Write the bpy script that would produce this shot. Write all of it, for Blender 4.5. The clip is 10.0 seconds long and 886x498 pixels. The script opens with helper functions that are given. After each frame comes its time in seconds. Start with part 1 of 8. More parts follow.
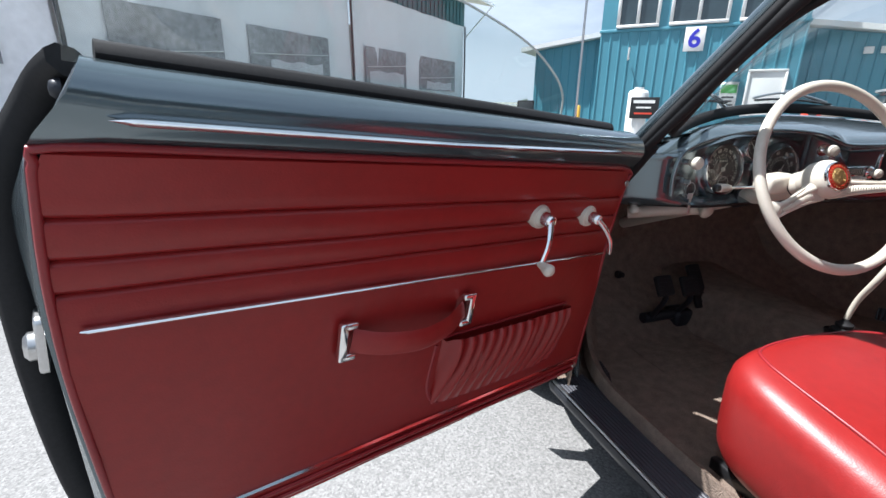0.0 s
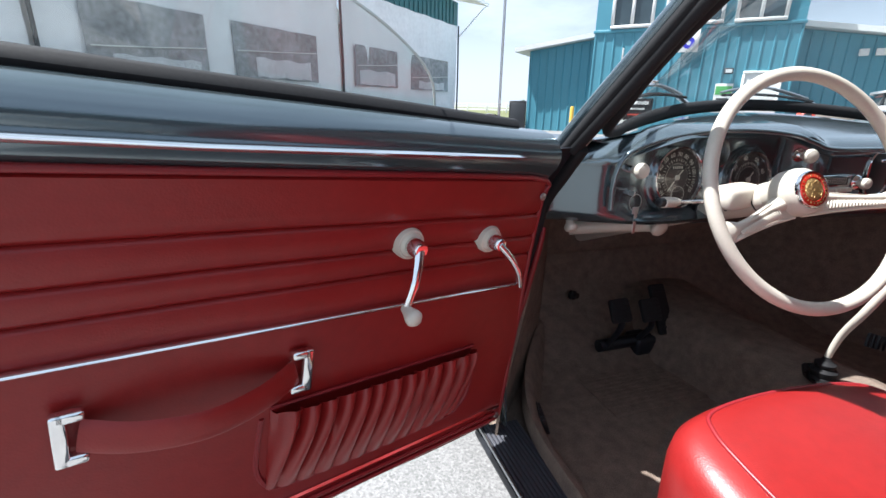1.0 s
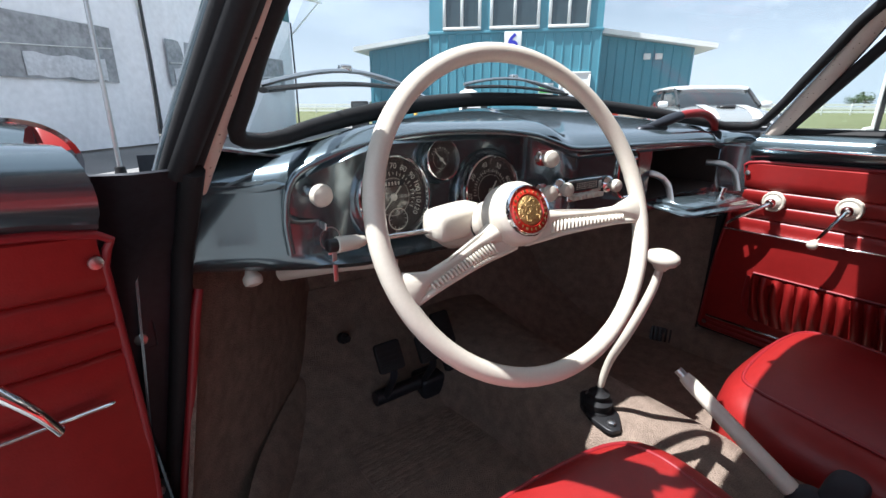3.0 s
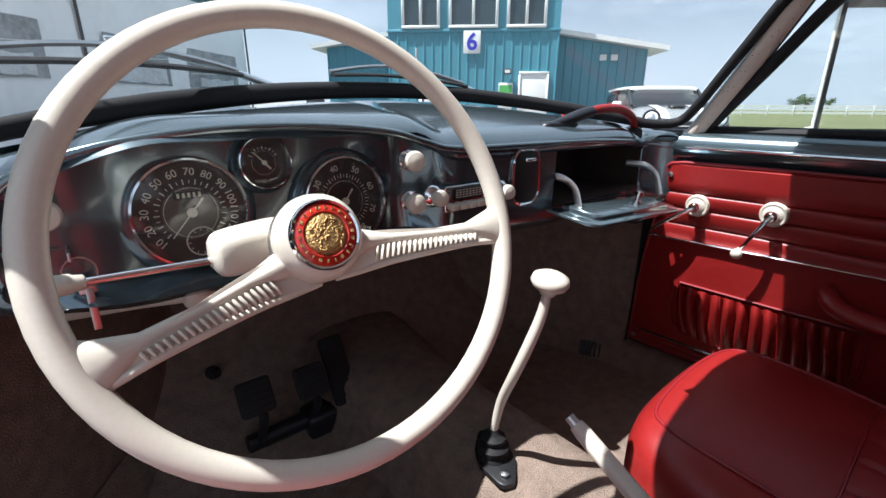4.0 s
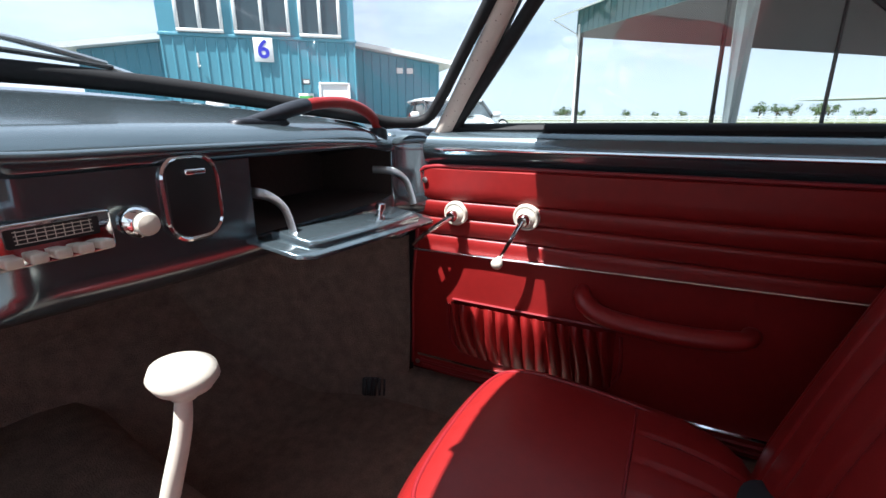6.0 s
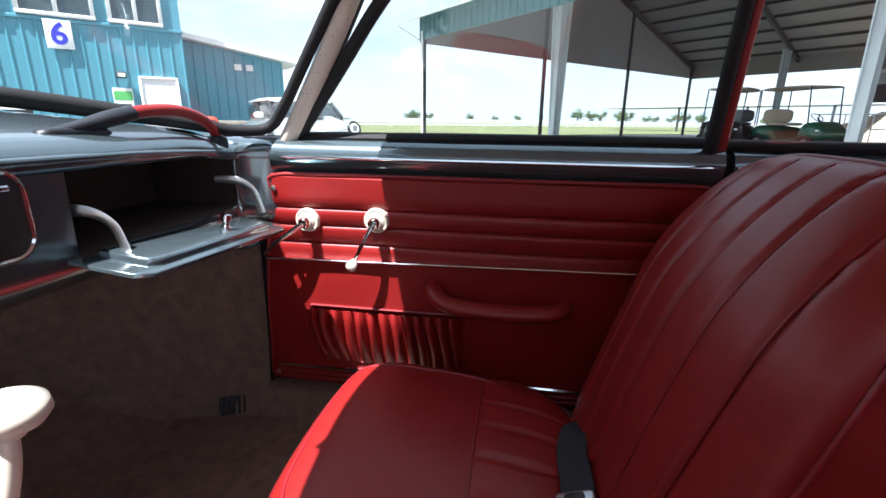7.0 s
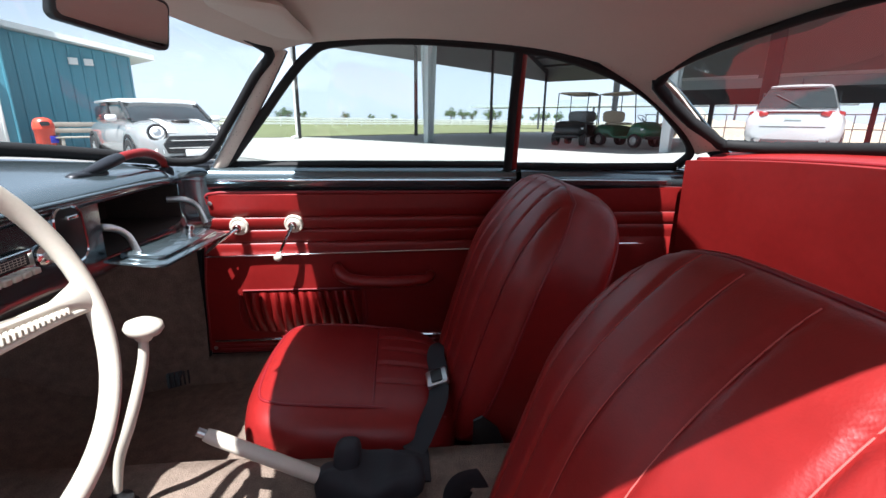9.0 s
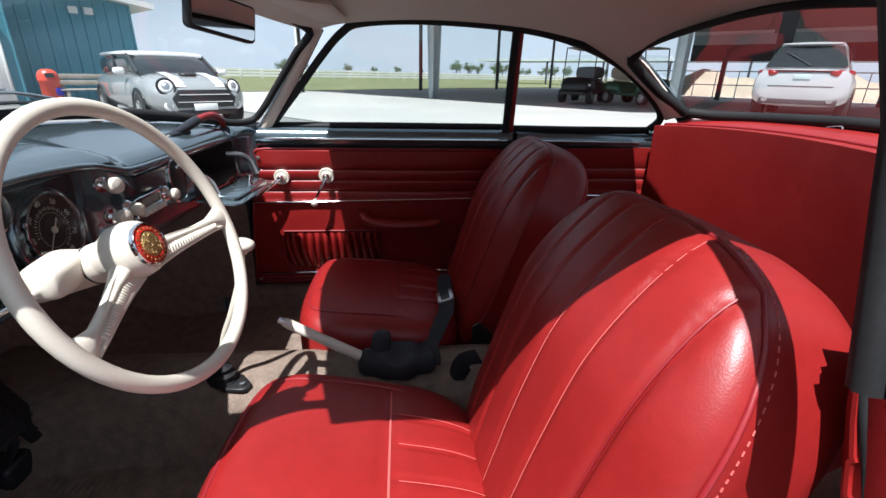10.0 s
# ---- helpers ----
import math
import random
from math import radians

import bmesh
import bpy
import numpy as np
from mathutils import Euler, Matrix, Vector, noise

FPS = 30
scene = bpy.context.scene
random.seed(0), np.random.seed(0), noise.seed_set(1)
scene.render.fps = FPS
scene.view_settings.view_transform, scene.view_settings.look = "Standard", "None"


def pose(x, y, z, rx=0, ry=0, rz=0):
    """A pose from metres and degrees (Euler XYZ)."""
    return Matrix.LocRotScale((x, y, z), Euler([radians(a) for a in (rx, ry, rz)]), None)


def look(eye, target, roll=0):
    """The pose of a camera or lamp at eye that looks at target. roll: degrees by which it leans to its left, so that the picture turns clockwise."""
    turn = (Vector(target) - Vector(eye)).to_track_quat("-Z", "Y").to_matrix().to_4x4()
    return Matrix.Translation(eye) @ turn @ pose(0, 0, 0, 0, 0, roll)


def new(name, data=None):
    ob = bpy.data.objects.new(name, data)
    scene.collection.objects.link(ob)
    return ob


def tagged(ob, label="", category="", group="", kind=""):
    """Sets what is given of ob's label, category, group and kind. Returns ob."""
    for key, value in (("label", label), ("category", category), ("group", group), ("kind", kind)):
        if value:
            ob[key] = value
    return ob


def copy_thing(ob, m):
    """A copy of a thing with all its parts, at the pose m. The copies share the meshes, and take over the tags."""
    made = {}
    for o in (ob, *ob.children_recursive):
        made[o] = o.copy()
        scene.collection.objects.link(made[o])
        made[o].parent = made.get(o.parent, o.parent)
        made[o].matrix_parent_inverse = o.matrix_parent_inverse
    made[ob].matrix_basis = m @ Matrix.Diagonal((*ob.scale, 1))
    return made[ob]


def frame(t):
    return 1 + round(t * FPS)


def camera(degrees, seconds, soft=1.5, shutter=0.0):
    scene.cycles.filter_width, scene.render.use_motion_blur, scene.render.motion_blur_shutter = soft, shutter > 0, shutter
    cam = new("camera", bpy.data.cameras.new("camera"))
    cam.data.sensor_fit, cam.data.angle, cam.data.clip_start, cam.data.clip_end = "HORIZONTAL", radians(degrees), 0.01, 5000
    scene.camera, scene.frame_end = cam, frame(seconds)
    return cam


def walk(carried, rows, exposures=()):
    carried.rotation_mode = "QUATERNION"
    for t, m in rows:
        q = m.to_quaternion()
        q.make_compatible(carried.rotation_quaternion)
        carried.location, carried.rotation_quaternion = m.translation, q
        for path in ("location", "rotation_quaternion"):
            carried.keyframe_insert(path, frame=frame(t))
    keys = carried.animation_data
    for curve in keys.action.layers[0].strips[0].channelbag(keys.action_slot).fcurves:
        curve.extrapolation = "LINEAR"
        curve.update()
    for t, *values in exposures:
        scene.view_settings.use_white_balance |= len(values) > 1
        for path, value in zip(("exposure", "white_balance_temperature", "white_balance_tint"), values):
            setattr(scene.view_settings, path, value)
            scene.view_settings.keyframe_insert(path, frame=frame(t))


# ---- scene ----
cam = camera(88.6, 10.0)
PATH = [
    (0, (-1.4158, 0.0020, 0.9690), (-0.8166, 1.8105, 0.3604), 0.65),
    (0.5, (-1.2794, 0.0815, 0.9655), (-0.6806, 1.8904, 0.3576), 0.81),
    (1, (-1.1497, 0.1347, 0.9561), (-0.5394, 1.9401, 0.3494), 1.02),
    (1.5, (-1.0311, 0.1802, 0.9559), (-0.2758, 1.9315, 0.3538), 0.91),
    (2, (-0.9473, 0.2150, 0.9559), (0.0254, 1.8575, 0.3591), 0.68),
    (3.5, (-0.6321, 0.2831, 0.9481), (0.5161, 1.8062, 0.3465), 0.05),
    (4, (-0.5203, 0.2859, 0.9406), (0.7140, 1.7405, 0.3401), 0.34),
    (4.5, (-0.4092, 0.2959, 0.9253), (1.0194, 1.5646, 0.3343), 0.62),
    (5, (-0.3275, 0.3015, 0.9087), (1.2443, 1.3929, 0.3273), 0.09),
    (6.5, (-0.2183, 0.2905, 0.9178), (1.5882, 0.9552, 0.3747), 0.34),
    (7, (-0.2761, 0.2665, 0.9268), (1.6252, 0.5684, 0.3846), 0.76),
    (7.5, (-0.3621, 0.2522, 0.9365), (1.5626, 0.2570, 0.3930), 0.75),
    (8, (-0.4704, 0.2429, 0.9704), (1.4482, 0.1039, 0.4231), 0.65),
    (8.5, (-0.5763, 0.2555, 1.0019), (1.3402, 0.0807, 0.4576), 0.60),
    (9, (-0.6966, 0.2504, 1.0157), (1.2180, 0.0540, 0.4718), 0.67),
    (9.5, (-0.848, 0.2800, 1.0350), (1.0570, 0.0870, 0.4570), 0.64),
    (10, (-0.9700, 0.2910, 1.0605), (0.8885, 0.1112, 0.3420), 1.25),
]
walk(cam, [(t, look(eye, target, roll)) for t, eye, target, roll in PATH], [(t, stops, 5950, 10) for t, stops in ((0.0, 1.25), (1.0, 1.45), (1.5, 1.56), (2.0, 1.52), (3.5, 1.33), (4.0, 1.24), (4.5, 1.22), (5.0, 1.24), (6.5, 1.90), (7.5, 1.98), (8.0, 1.94), (8.7, 1.72), (9.5, 1.32), (10.0, 1.12))])

# ---- light ----
SUN_DIR = Vector((1.0, -0.43, -2.2)).normalized()
sun = new("sun", bpy.data.lights.new("sun", "SUN"))
sun.data.energy, sun.data.angle, sun.data.color = 5.0, radians(0.55), (1.0, 0.96, 0.90)
sun.matrix_world = look(Vector((0, 0, 30)) - SUN_DIR * 10, Vector((0, 0, 30)))
world = bpy.data.worlds.new("sky")
scene.world = world
world.use_nodes = True
wn, wl = world.node_tree.nodes, world.node_tree.links
sky = wn.new("ShaderNodeTexSky")
sky.sky_type, sky.sun_disc = "NISHITA", False
sky.sun_elevation = math.asin(-SUN_DIR.z)
sky.sun_rotation = math.atan2(-SUN_DIR.x, -SUN_DIR.y)
sky.altitude, sky.air_density, sky.dust_density, sky.ozone_density = 100, 1.0, 2.0, 1.0
# thin high cloud over the blue
coord = wn.new("ShaderNodeTexCoord")
stretch = wn.new("ShaderNodeMapping")
stretch.inputs["Scale"].default_value = (1.6, 1.6, 5.0)
cloud = wn.new("ShaderNodeTexNoise")
cloud.inputs["Scale"].default_value, cloud.inputs["Detail"].default_value, cloud.inputs["Roughness"].default_value = 2.2, 8.0, 0.58
ramp = wn.new("ShaderNodeValToRGB")
ramp.color_ramp.elements[0].position, ramp.color_ramp.elements[1].position = 0.40, 0.74
ramp.color_ramp.elements[0].color, ramp.color_ramp.elements[1].color = (0.50, 0.50, 0.50, 1), (0.96, 0.96, 0.96, 1)
mix = wn.new("ShaderNodeMix")
mix.data_type = "RGBA"
mix.inputs["B"].default_value = (9.7, 10.8, 12.1, 1)
wl.new(coord.outputs["Generated"], stretch.inputs["Vector"])
wl.new(stretch.outputs["Vector"], cloud.inputs["Vector"])
wl.new(cloud.outputs["Fac"], ramp.inputs["Fac"])
# pale haze towards the horizon
split = wn.new("ShaderNodeSeparateXYZ")
haze = wn.new("ShaderNodeMapRange")
haze.interpolation_type = "SMOOTHSTEP"
haze.inputs["From Min"].default_value, haze.inputs["From Max"].default_value = 0.34, 0.02
haze.inputs["To Min"].default_value, haze.inputs["To Max"].default_value = 0.0, 0.88
thick = wn.new("ShaderNodeMath")
thick.operation = "MAXIMUM"
wl.new(coord.outputs["Generated"], split.inputs["Vector"])
wl.new(split.outputs["Z"], haze.inputs["Value"])
wl.new(haze.outputs["Result"], thick.inputs[0])
wl.new(ramp.outputs["Color"], thick.inputs[1])
wl.new(thick.outputs["Value"], mix.inputs["Factor"])
wl.new(sky.outputs["Color"], mix.inputs["A"])
wl.new(mix.outputs["Result"], wn["Background"].inputs["Color"])
wn["Background"].inputs["Strength"].default_value = 0.041

# ---- materials ----
def principled(name):
    m = bpy.data.materials.new(name)
    m.use_nodes = True
    return m, m.node_tree.nodes, m.node_tree.links, m.node_tree.nodes["Principled BSDF"]


def material(name, base, rough=0.5, metal=0.0, vary=0.12, big=6.0, fine=220.0, bump=0.0, coat=0.0, spec=0.5, tint=None, rvary=0.1, pieces=0.0):
    """Colour with stains at a large scale and grain at a fine one; bump: depth of the grain in metres."""
    m, n, l, p = principled(name)
    tc = n.new("ShaderNodeTexCoord")
    large, small = n.new("ShaderNodeTexNoise"), n.new("ShaderNodeTexNoise")
    large.inputs["Scale"].default_value, large.inputs["Detail"].default_value = big, 6
    small.inputs["Scale"].default_value, small.inputs["Detail"].default_value = fine, 3
    for tex in (large, small):
        l.new(tc.outputs["Object"], tex.inputs["Vector"])
    add = n.new("ShaderNodeMath")
    add.operation = "ADD"
    l.new(large.outputs["Fac"], add.inputs[0])
    l.new(small.outputs["Fac"], add.inputs[1])
    level = add.outputs[0]
    if pieces:
        info = n.new("ShaderNodeObjectInfo")
        per = n.new("ShaderNodeMath")
        per.operation, per.inputs[1].default_value = "MULTIPLY_ADD", pieces
        l.new(info.outputs["Random"], per.inputs[0])
        l.new(level, per.inputs[2])
        level = per.outputs[0]
    span = n.new("ShaderNodeMapRange")
    span.inputs["From Min"].default_value, span.inputs["From Max"].default_value = 0.6, 1.4 + pieces
    l.new(level, span.inputs["Value"])
    ramp = n.new("ShaderNodeMix")
    ramp.data_type = "RGBA"
    dark = tuple(c * (1 - vary) for c in base)
    light = tuple(min(1, c * (1 + vary)) for c in base) if tint is None else tint
    ramp.inputs["A"].default_value, ramp.inputs["B"].default_value = (*dark, 1), (*light, 1)
    l.new(span.outputs["Result"], ramp.inputs["Factor"])
    l.new(ramp.outputs["Result"], p.inputs["Base Color"])
    rr = n.new("ShaderNodeMapRange")
    rr.inputs["To Min"].default_value, rr.inputs["To Max"].default_value = max(0.02, rough - rvary * rough), min(1, rough + rvary * rough)
    l.new(large.outputs["Fac"], rr.inputs["Value"])
    l.new(rr.outputs["Result"], p.inputs["Roughness"])
    p.inputs["Metallic"].default_value, p.inputs["Specular IOR Level"].default_value = metal, spec
    p.inputs["Coat Weight"].default_value, p.inputs["Coat Roughness"].default_value = coat, 0.06
    if bump:
        b = n.new("ShaderNodeBump")
        b.inputs["Distance"].default_value, b.inputs["Strength"].default_value = bump, 0.8
        l.new(small.outputs["Fac"], b.inputs["Height"])
        l.new(b.outputs["Normal"], p.inputs["Normal"])
    return m


def leather(name, base, rough=0.36):
    """Vinyl hide: cell-like grain, faint creases and worn patches."""
    m = material(name, base, rough, vary=0.10, big=9.0, fine=60.0, rvary=0.22, spec=0.44)
    n, l = m.node_tree.nodes, m.node_tree.links
    p = n["Principled BSDF"]
    tc = n["Texture Coordinate"]
    cells, crease = n.new("ShaderNodeTexVoronoi"), n.new("ShaderNodeTexNoise")
    cells.inputs["Scale"].default_value = 420
    crease.inputs["Scale"].default_value, crease.inputs["Detail"].default_value, crease.inputs["Distortion"].default_value = 14, 5, 0.8
    l.new(tc.outputs["Object"], cells.inputs["Vector"])
    l.new(tc.outputs["Object"], crease.inputs["Vector"])
    one, two = n.new("ShaderNodeBump"), n.new("ShaderNodeBump")
    one.inputs["Distance"].default_value, one.inputs["Strength"].default_value = 0.0004, 0.25
    two.inputs["Distance"].default_value, two.inputs["Strength"].default_value = 0.0028, 0.3
    l.new(cells.outputs["Distance"], one.inputs["Height"])
    l.new(crease.outputs["Fac"], two.inputs["Height"])
    l.new(one.outputs["Normal"], two.inputs["Normal"])
    l.new(two.outputs["Normal"], p.inputs["Normal"])
    return m


def glass(name, tint=(0.90, 0.935, 0.925), rough=0.0, gloss_min=0.05, gloss_rise=0.80, dirt=0.035):
    """A thin pane: mostly clear, with a mirror's gloss that grows at the graze, and a little dust."""
    m, n, l, p = principled(name)
    n.remove(p)
    clear, gloss, mixer, fres = n.new("ShaderNodeBsdfTransparent"), n.new("ShaderNodeBsdfGlossy"), n.new("ShaderNodeMixShader"), n.new("ShaderNodeLayerWeight")
    clear.inputs["Color"].default_value = (*tint, 1)
    gloss.inputs["Roughness"].default_value = rough
    rise, half = n.new("ShaderNodeMath"), n.new("ShaderNodeMath")
    rise.operation, rise.inputs[1].default_value = "POWER", 5.0
    half.operation, half.inputs[1].default_value, half.inputs[2].default_value = "MULTIPLY_ADD", gloss_rise, gloss_min
    fres.inputs["Blend"].default_value = 0.5
    l.new(fres.outputs["Facing"], rise.inputs[0])
    l.new(rise.outputs[0], half.inputs[0])
    l.new(half.outputs[0], mixer.inputs["Fac"])
    l.new(clear.outputs[0], mixer.inputs[1])
    l.new(gloss.outputs[0], mixer.inputs[2])
    dust, tex, tc, amount, spread = n.new("ShaderNodeBsdfDiffuse"), n.new("ShaderNodeTexNoise"), n.new("ShaderNodeTexCoord"), n.new("ShaderNodeMapRange"), n.new("ShaderNodeMixShader")
    tex.inputs["Scale"].default_value, tex.inputs["Detail"].default_value = 5, 8
    amount.inputs["From Min"].default_value, amount.inputs["From Max"].default_value = 0.35, 0.75
    amount.inputs["To Min"].default_value, amount.inputs["To Max"].default_value = 0.1 * dirt, dirt
    l.new(tc.outputs["Object"], tex.inputs["Vector"])
    l.new(tex.outputs["Fac"], amount.inputs["Value"])
    l.new(amount.outputs["Result"], spread.inputs["Fac"])
    l.new(mixer.outputs[0], spread.inputs[1])
    l.new(dust.outputs[0], spread.inputs[2])
    l.new(spread.outputs[0], n["Material Output"].inputs["Surface"])
    return m


RED = leather("red_vinyl", (0.222, 0.0108, 0.0102), 0.40)
RED_PIPE = material("red_piping", (0.215, 0.012, 0.016), 0.4)
STITCH = material("pale_red_thread", (0.46, 0.085, 0.075), 0.8)
CARPET = material("beige_carpet", (0.220, 0.168, 0.134), 0.95, vary=0.38, big=38, fine=420, bump=0.006, spec=0.1)
PAINT = material("blue_green_metallic_paint", (0.128, 0.168, 0.188), 0.20, metal=0.74, vary=0.08, big=3, fine=1500, coat=0.9, rvary=0.15)
IVORY = material("ivory_plastic", (0.57, 0.525, 0.445), 0.34, vary=0.05, big=14, fine=300, coat=0.15)
CHROME = material("chrome", (0.86, 0.87, 0.88), 0.09, metal=1.0, vary=0.04, big=30, fine=400, rvary=0.5)
STEEL = material("brushed_steel", (0.55, 0.55, 0.55), 0.32, metal=1.0, vary=0.1, big=20)
RUBBER = material("black_rubber", (0.016, 0.016, 0.017), 0.66, vary=0.25, big=12, fine=250, bump=0.00015, spec=0.2)
GREY_RUBBER = material("grey_ribbed_rubber", (0.042, 0.043, 0.052), 0.42, vary=0.25, big=9, fine=250)
BLACK = material("black_plastic", (0.012, 0.012, 0.013), 0.4, vary=0.2, big=20)
GRIME = material("dark_worn_metal", (0.018, 0.020, 0.026), 0.42, metal=0.3, vary=0.4, big=14, fine=120)
WEBBING = material("black_webbing", (0.018, 0.019, 0.024), 0.75, vary=0.2, big=30, fine=900, bump=0.0006)
DIAL = material("dark_brown_dial", (0.030, 0.019, 0.017), 0.5, vary=0.15, big=30)
MARK = material("pale_dial_marking", (0.62, 0.60, 0.52), 0.6)
HEADLINER = material("cream_headlining", (0.60, 0.53, 0.46), 0.8, vary=0.06, big=5, fine=420, bump=0.0008, spec=0.2)
PERFORATED = material("cream_perforated_trim", (0.60, 0.52, 0.45), 0.75, vary=0.06, big=8, fine=420, bump=0.0006, spec=0.2)
dots = PERFORATED.node_tree.nodes.new("ShaderNodeTexVoronoi")
dots.inputs["Scale"].default_value, dots.inputs["Randomness"].default_value = 105, 0.25
hole = PERFORATED.node_tree.nodes.new("ShaderNodeMath")
hole.operation, hole.inputs[1].default_value = "GREATER_THAN", 0.13
keep = PERFORATED.node_tree.nodes.new("ShaderNodeMix")
keep.data_type = "RGBA"
keep.inputs["A"].default_value = (0.20, 0.15, 0.12, 1)
pin = PERFORATED.node_tree.nodes["Principled BSDF"].inputs["Base Color"]
PERFORATED.node_tree.links.new(PERFORATED.node_tree.nodes["Texture Coordinate"].outputs["Object"], dots.inputs["Vector"])
PERFORATED.node_tree.links.new(dots.outputs["Distance"], hole.inputs[0])
PERFORATED.node_tree.links.new(hole.outputs[0], keep.inputs["Factor"])
PERFORATED.node_tree.links.new(pin.links[0].from_socket, keep.inputs["B"])
PERFORATED.node_tree.links.new(keep.outputs["Result"], pin)
RED_PLASTIC = material("translucent_red_plastic", (0.40, 0.022, 0.012), 0.20, vary=0.25, big=60, coat=0.5)
GOLD = material("gold_medallion", (0.38, 0.25, 0.10), 0.42, metal=0.85, vary=0.3, big=160, fine=500, bump=0.003)
GLASS = glass("car_window_glass")
# dust, made heavier to imitate the pale veil of dash reflections
SCREEN_GLASS = glass("dusty_veiled_windscreen_glass", dirt=0.085)
REAR_GLASS = glass("rear_window_glass", gloss_min=0.11)
EDGE_GLASS = material("ground_glass_edge", (0.55, 0.62, 0.60), 0.2, vary=0.1, big=9)
GAUGE_GLASS = glass("gauge_glass", gloss_min=0.06, gloss_rise=0.5, dirt=0.006)


# ---- geometry ----
def V(*a):
    return Vector(a)


def mesh_object(name, bm, mat, angle=40):
    bmesh.ops.recalc_face_normals(bm, faces=bm.faces)
    me = bpy.data.meshes.new(name)
    bm.to_mesh(me)
    bm.free()
    me.materials.append(mat)
    me.shade_smooth()
    me.set_sharp_from_angle(angle=radians(angle))
    return new(name, me)


def thing(name, at=(0, 0, 0), turn=0.0, label="", category="", group="", kind="", m=None):
    ob = new(name)
    ob.empty_display_size = 0.05
    ob.matrix_basis = m if m is not None else pose(*at, 0, 0, turn)
    return tagged(ob, label, category, group, kind)


def part(name, bm, mat, parent, label="", local=False, angle=47):
    """Links a bmesh as one mesh under a thing or a part. Its points are in the world's frame, or in the thing's own if local."""
    ob = mesh_object(name, bm, mat, angle)
    ob.parent = parent
    if not local and parent.type == "EMPTY":
        ob.matrix_parent_inverse = parent.matrix_basis.inverted()
    if label:
        ob["label"] = label
    return ob


def spline(pts, n=8, closed=False):
    """A smooth curve through points."""
    p = [Vector(q) for q in pts]
    k = len(p)
    out = []
    for i in range(k if closed else k - 1):
        a, b, c, d = (p[(i + j) % k] if closed else p[min(max(i + j, 0), k - 1)] for j in (-1, 0, 1, 2))
        for s in range(n):
            t = s / n
            out.append(0.5 * ((2 * b) + (c - a) * t + (2 * a - 5 * b + 4 * c - d) * t * t + (3 * b - a - 3 * c + d) * t ** 3))
    if not closed:
        out.append(p[-1])
    return out


def tube(bm, pts, r, n=10, closed=False, flat=1.0, up=None, caps=True):
    """Sweeps a round (or flattened) section along points; r: one radius, or one for each point."""
    pts = [Vector(q) for q in pts]
    k = len(pts)
    rings, side = [], None
    for i, q in enumerate(pts):
        a, b = (pts[(i - 1) % k], pts[(i + 1) % k]) if closed else (pts[max(i - 1, 0)], pts[min(i + 1, k - 1)])
        t = (b - a).normalized()
        if up is not None:
            side = t.cross(Vector(up)).normalized()
        elif side is None:
            side = t.cross(V(0, 0, 1) if abs(t.z) < 0.9 else V(1, 0, 0)).normalized()
        else:
            side = (side - t * side.dot(t)).normalized()
        other = side.cross(t)
        rad = r[i] if isinstance(r, (list, tuple)) else r
        rings.append([bm.verts.new(q + rad * (math.cos(2 * math.pi * j / n) * side + flat * math.sin(2 * math.pi * j / n) * other)) for j in range(n)])
    for i in range(k if closed else k - 1):
        a, b = rings[i], rings[(i + 1) % k]
        for j in range(n):
            bm.faces.new((a[j], a[(j + 1) % n], b[(j + 1) % n], b[j]))
    if not closed and caps:
        bm.faces.new(rings[0][::-1])
        bm.faces.new(rings[-1])
    return bm


def lathe(bm, prof, m=Matrix(), n=32):
    """Turns (radius, height) points round the z axis of m."""
    rings = []
    for r, h in prof:
        if r < 1e-5:
            rings.append([bm.verts.new(m @ V(0, 0, h))])
        else:
            rings.append([bm.verts.new(m @ V(r * math.cos(2 * math.pi * j / n), r * math.sin(2 * math.pi * j / n), h)) for j in range(n)])
    for a, b in zip(rings, rings[1:]):
        for j in range(n):
            c = [a[j % len(a)], a[(j + 1) % len(a)], b[(j + 1) % len(b)], b[j % len(b)]]
            c = [v for i, v in enumerate(c) if v not in c[:i]]
            if len(c) > 2:
                bm.faces.new(c)
    return bm


def sheet(bm, rows, close_u=False, close_v=False):
    """A surface through a grid of points."""
    g = [[bm.verts.new(q) for q in row] for row in rows]
    nu, nv = len(g), len(g[0])
    for i in range(nu if close_u else nu - 1):
        for j in range(nv if close_v else nv - 1):
            bm.faces.new((g[i][j], g[(i + 1) % nu][j], g[(i + 1) % nu][(j + 1) % nv], g[i][(j + 1) % nv]))
    return g


def thicken(bm, t):
    bmesh.ops.recalc_face_normals(bm, faces=bm.faces)
    bmesh.ops.solidify(bm, geom=bm.faces[:] + bm.edges[:] + bm.verts[:], thickness=t)
    return bm


def block(bm, centre, size, m=Matrix(), bevel=0.0, segs=2):
    made = bmesh.ops.create_cube(bm, size=1, matrix=m @ Matrix.Translation(centre) @ Matrix.Diagonal((*size, 1)))["verts"]
    if bevel:
        edges = list({e for v in made for e in v.link_edges})
        bmesh.ops.bevel(bm, geom=edges, offset=bevel, segments=segs, affect="EDGES", profile=0.5)
    return bm


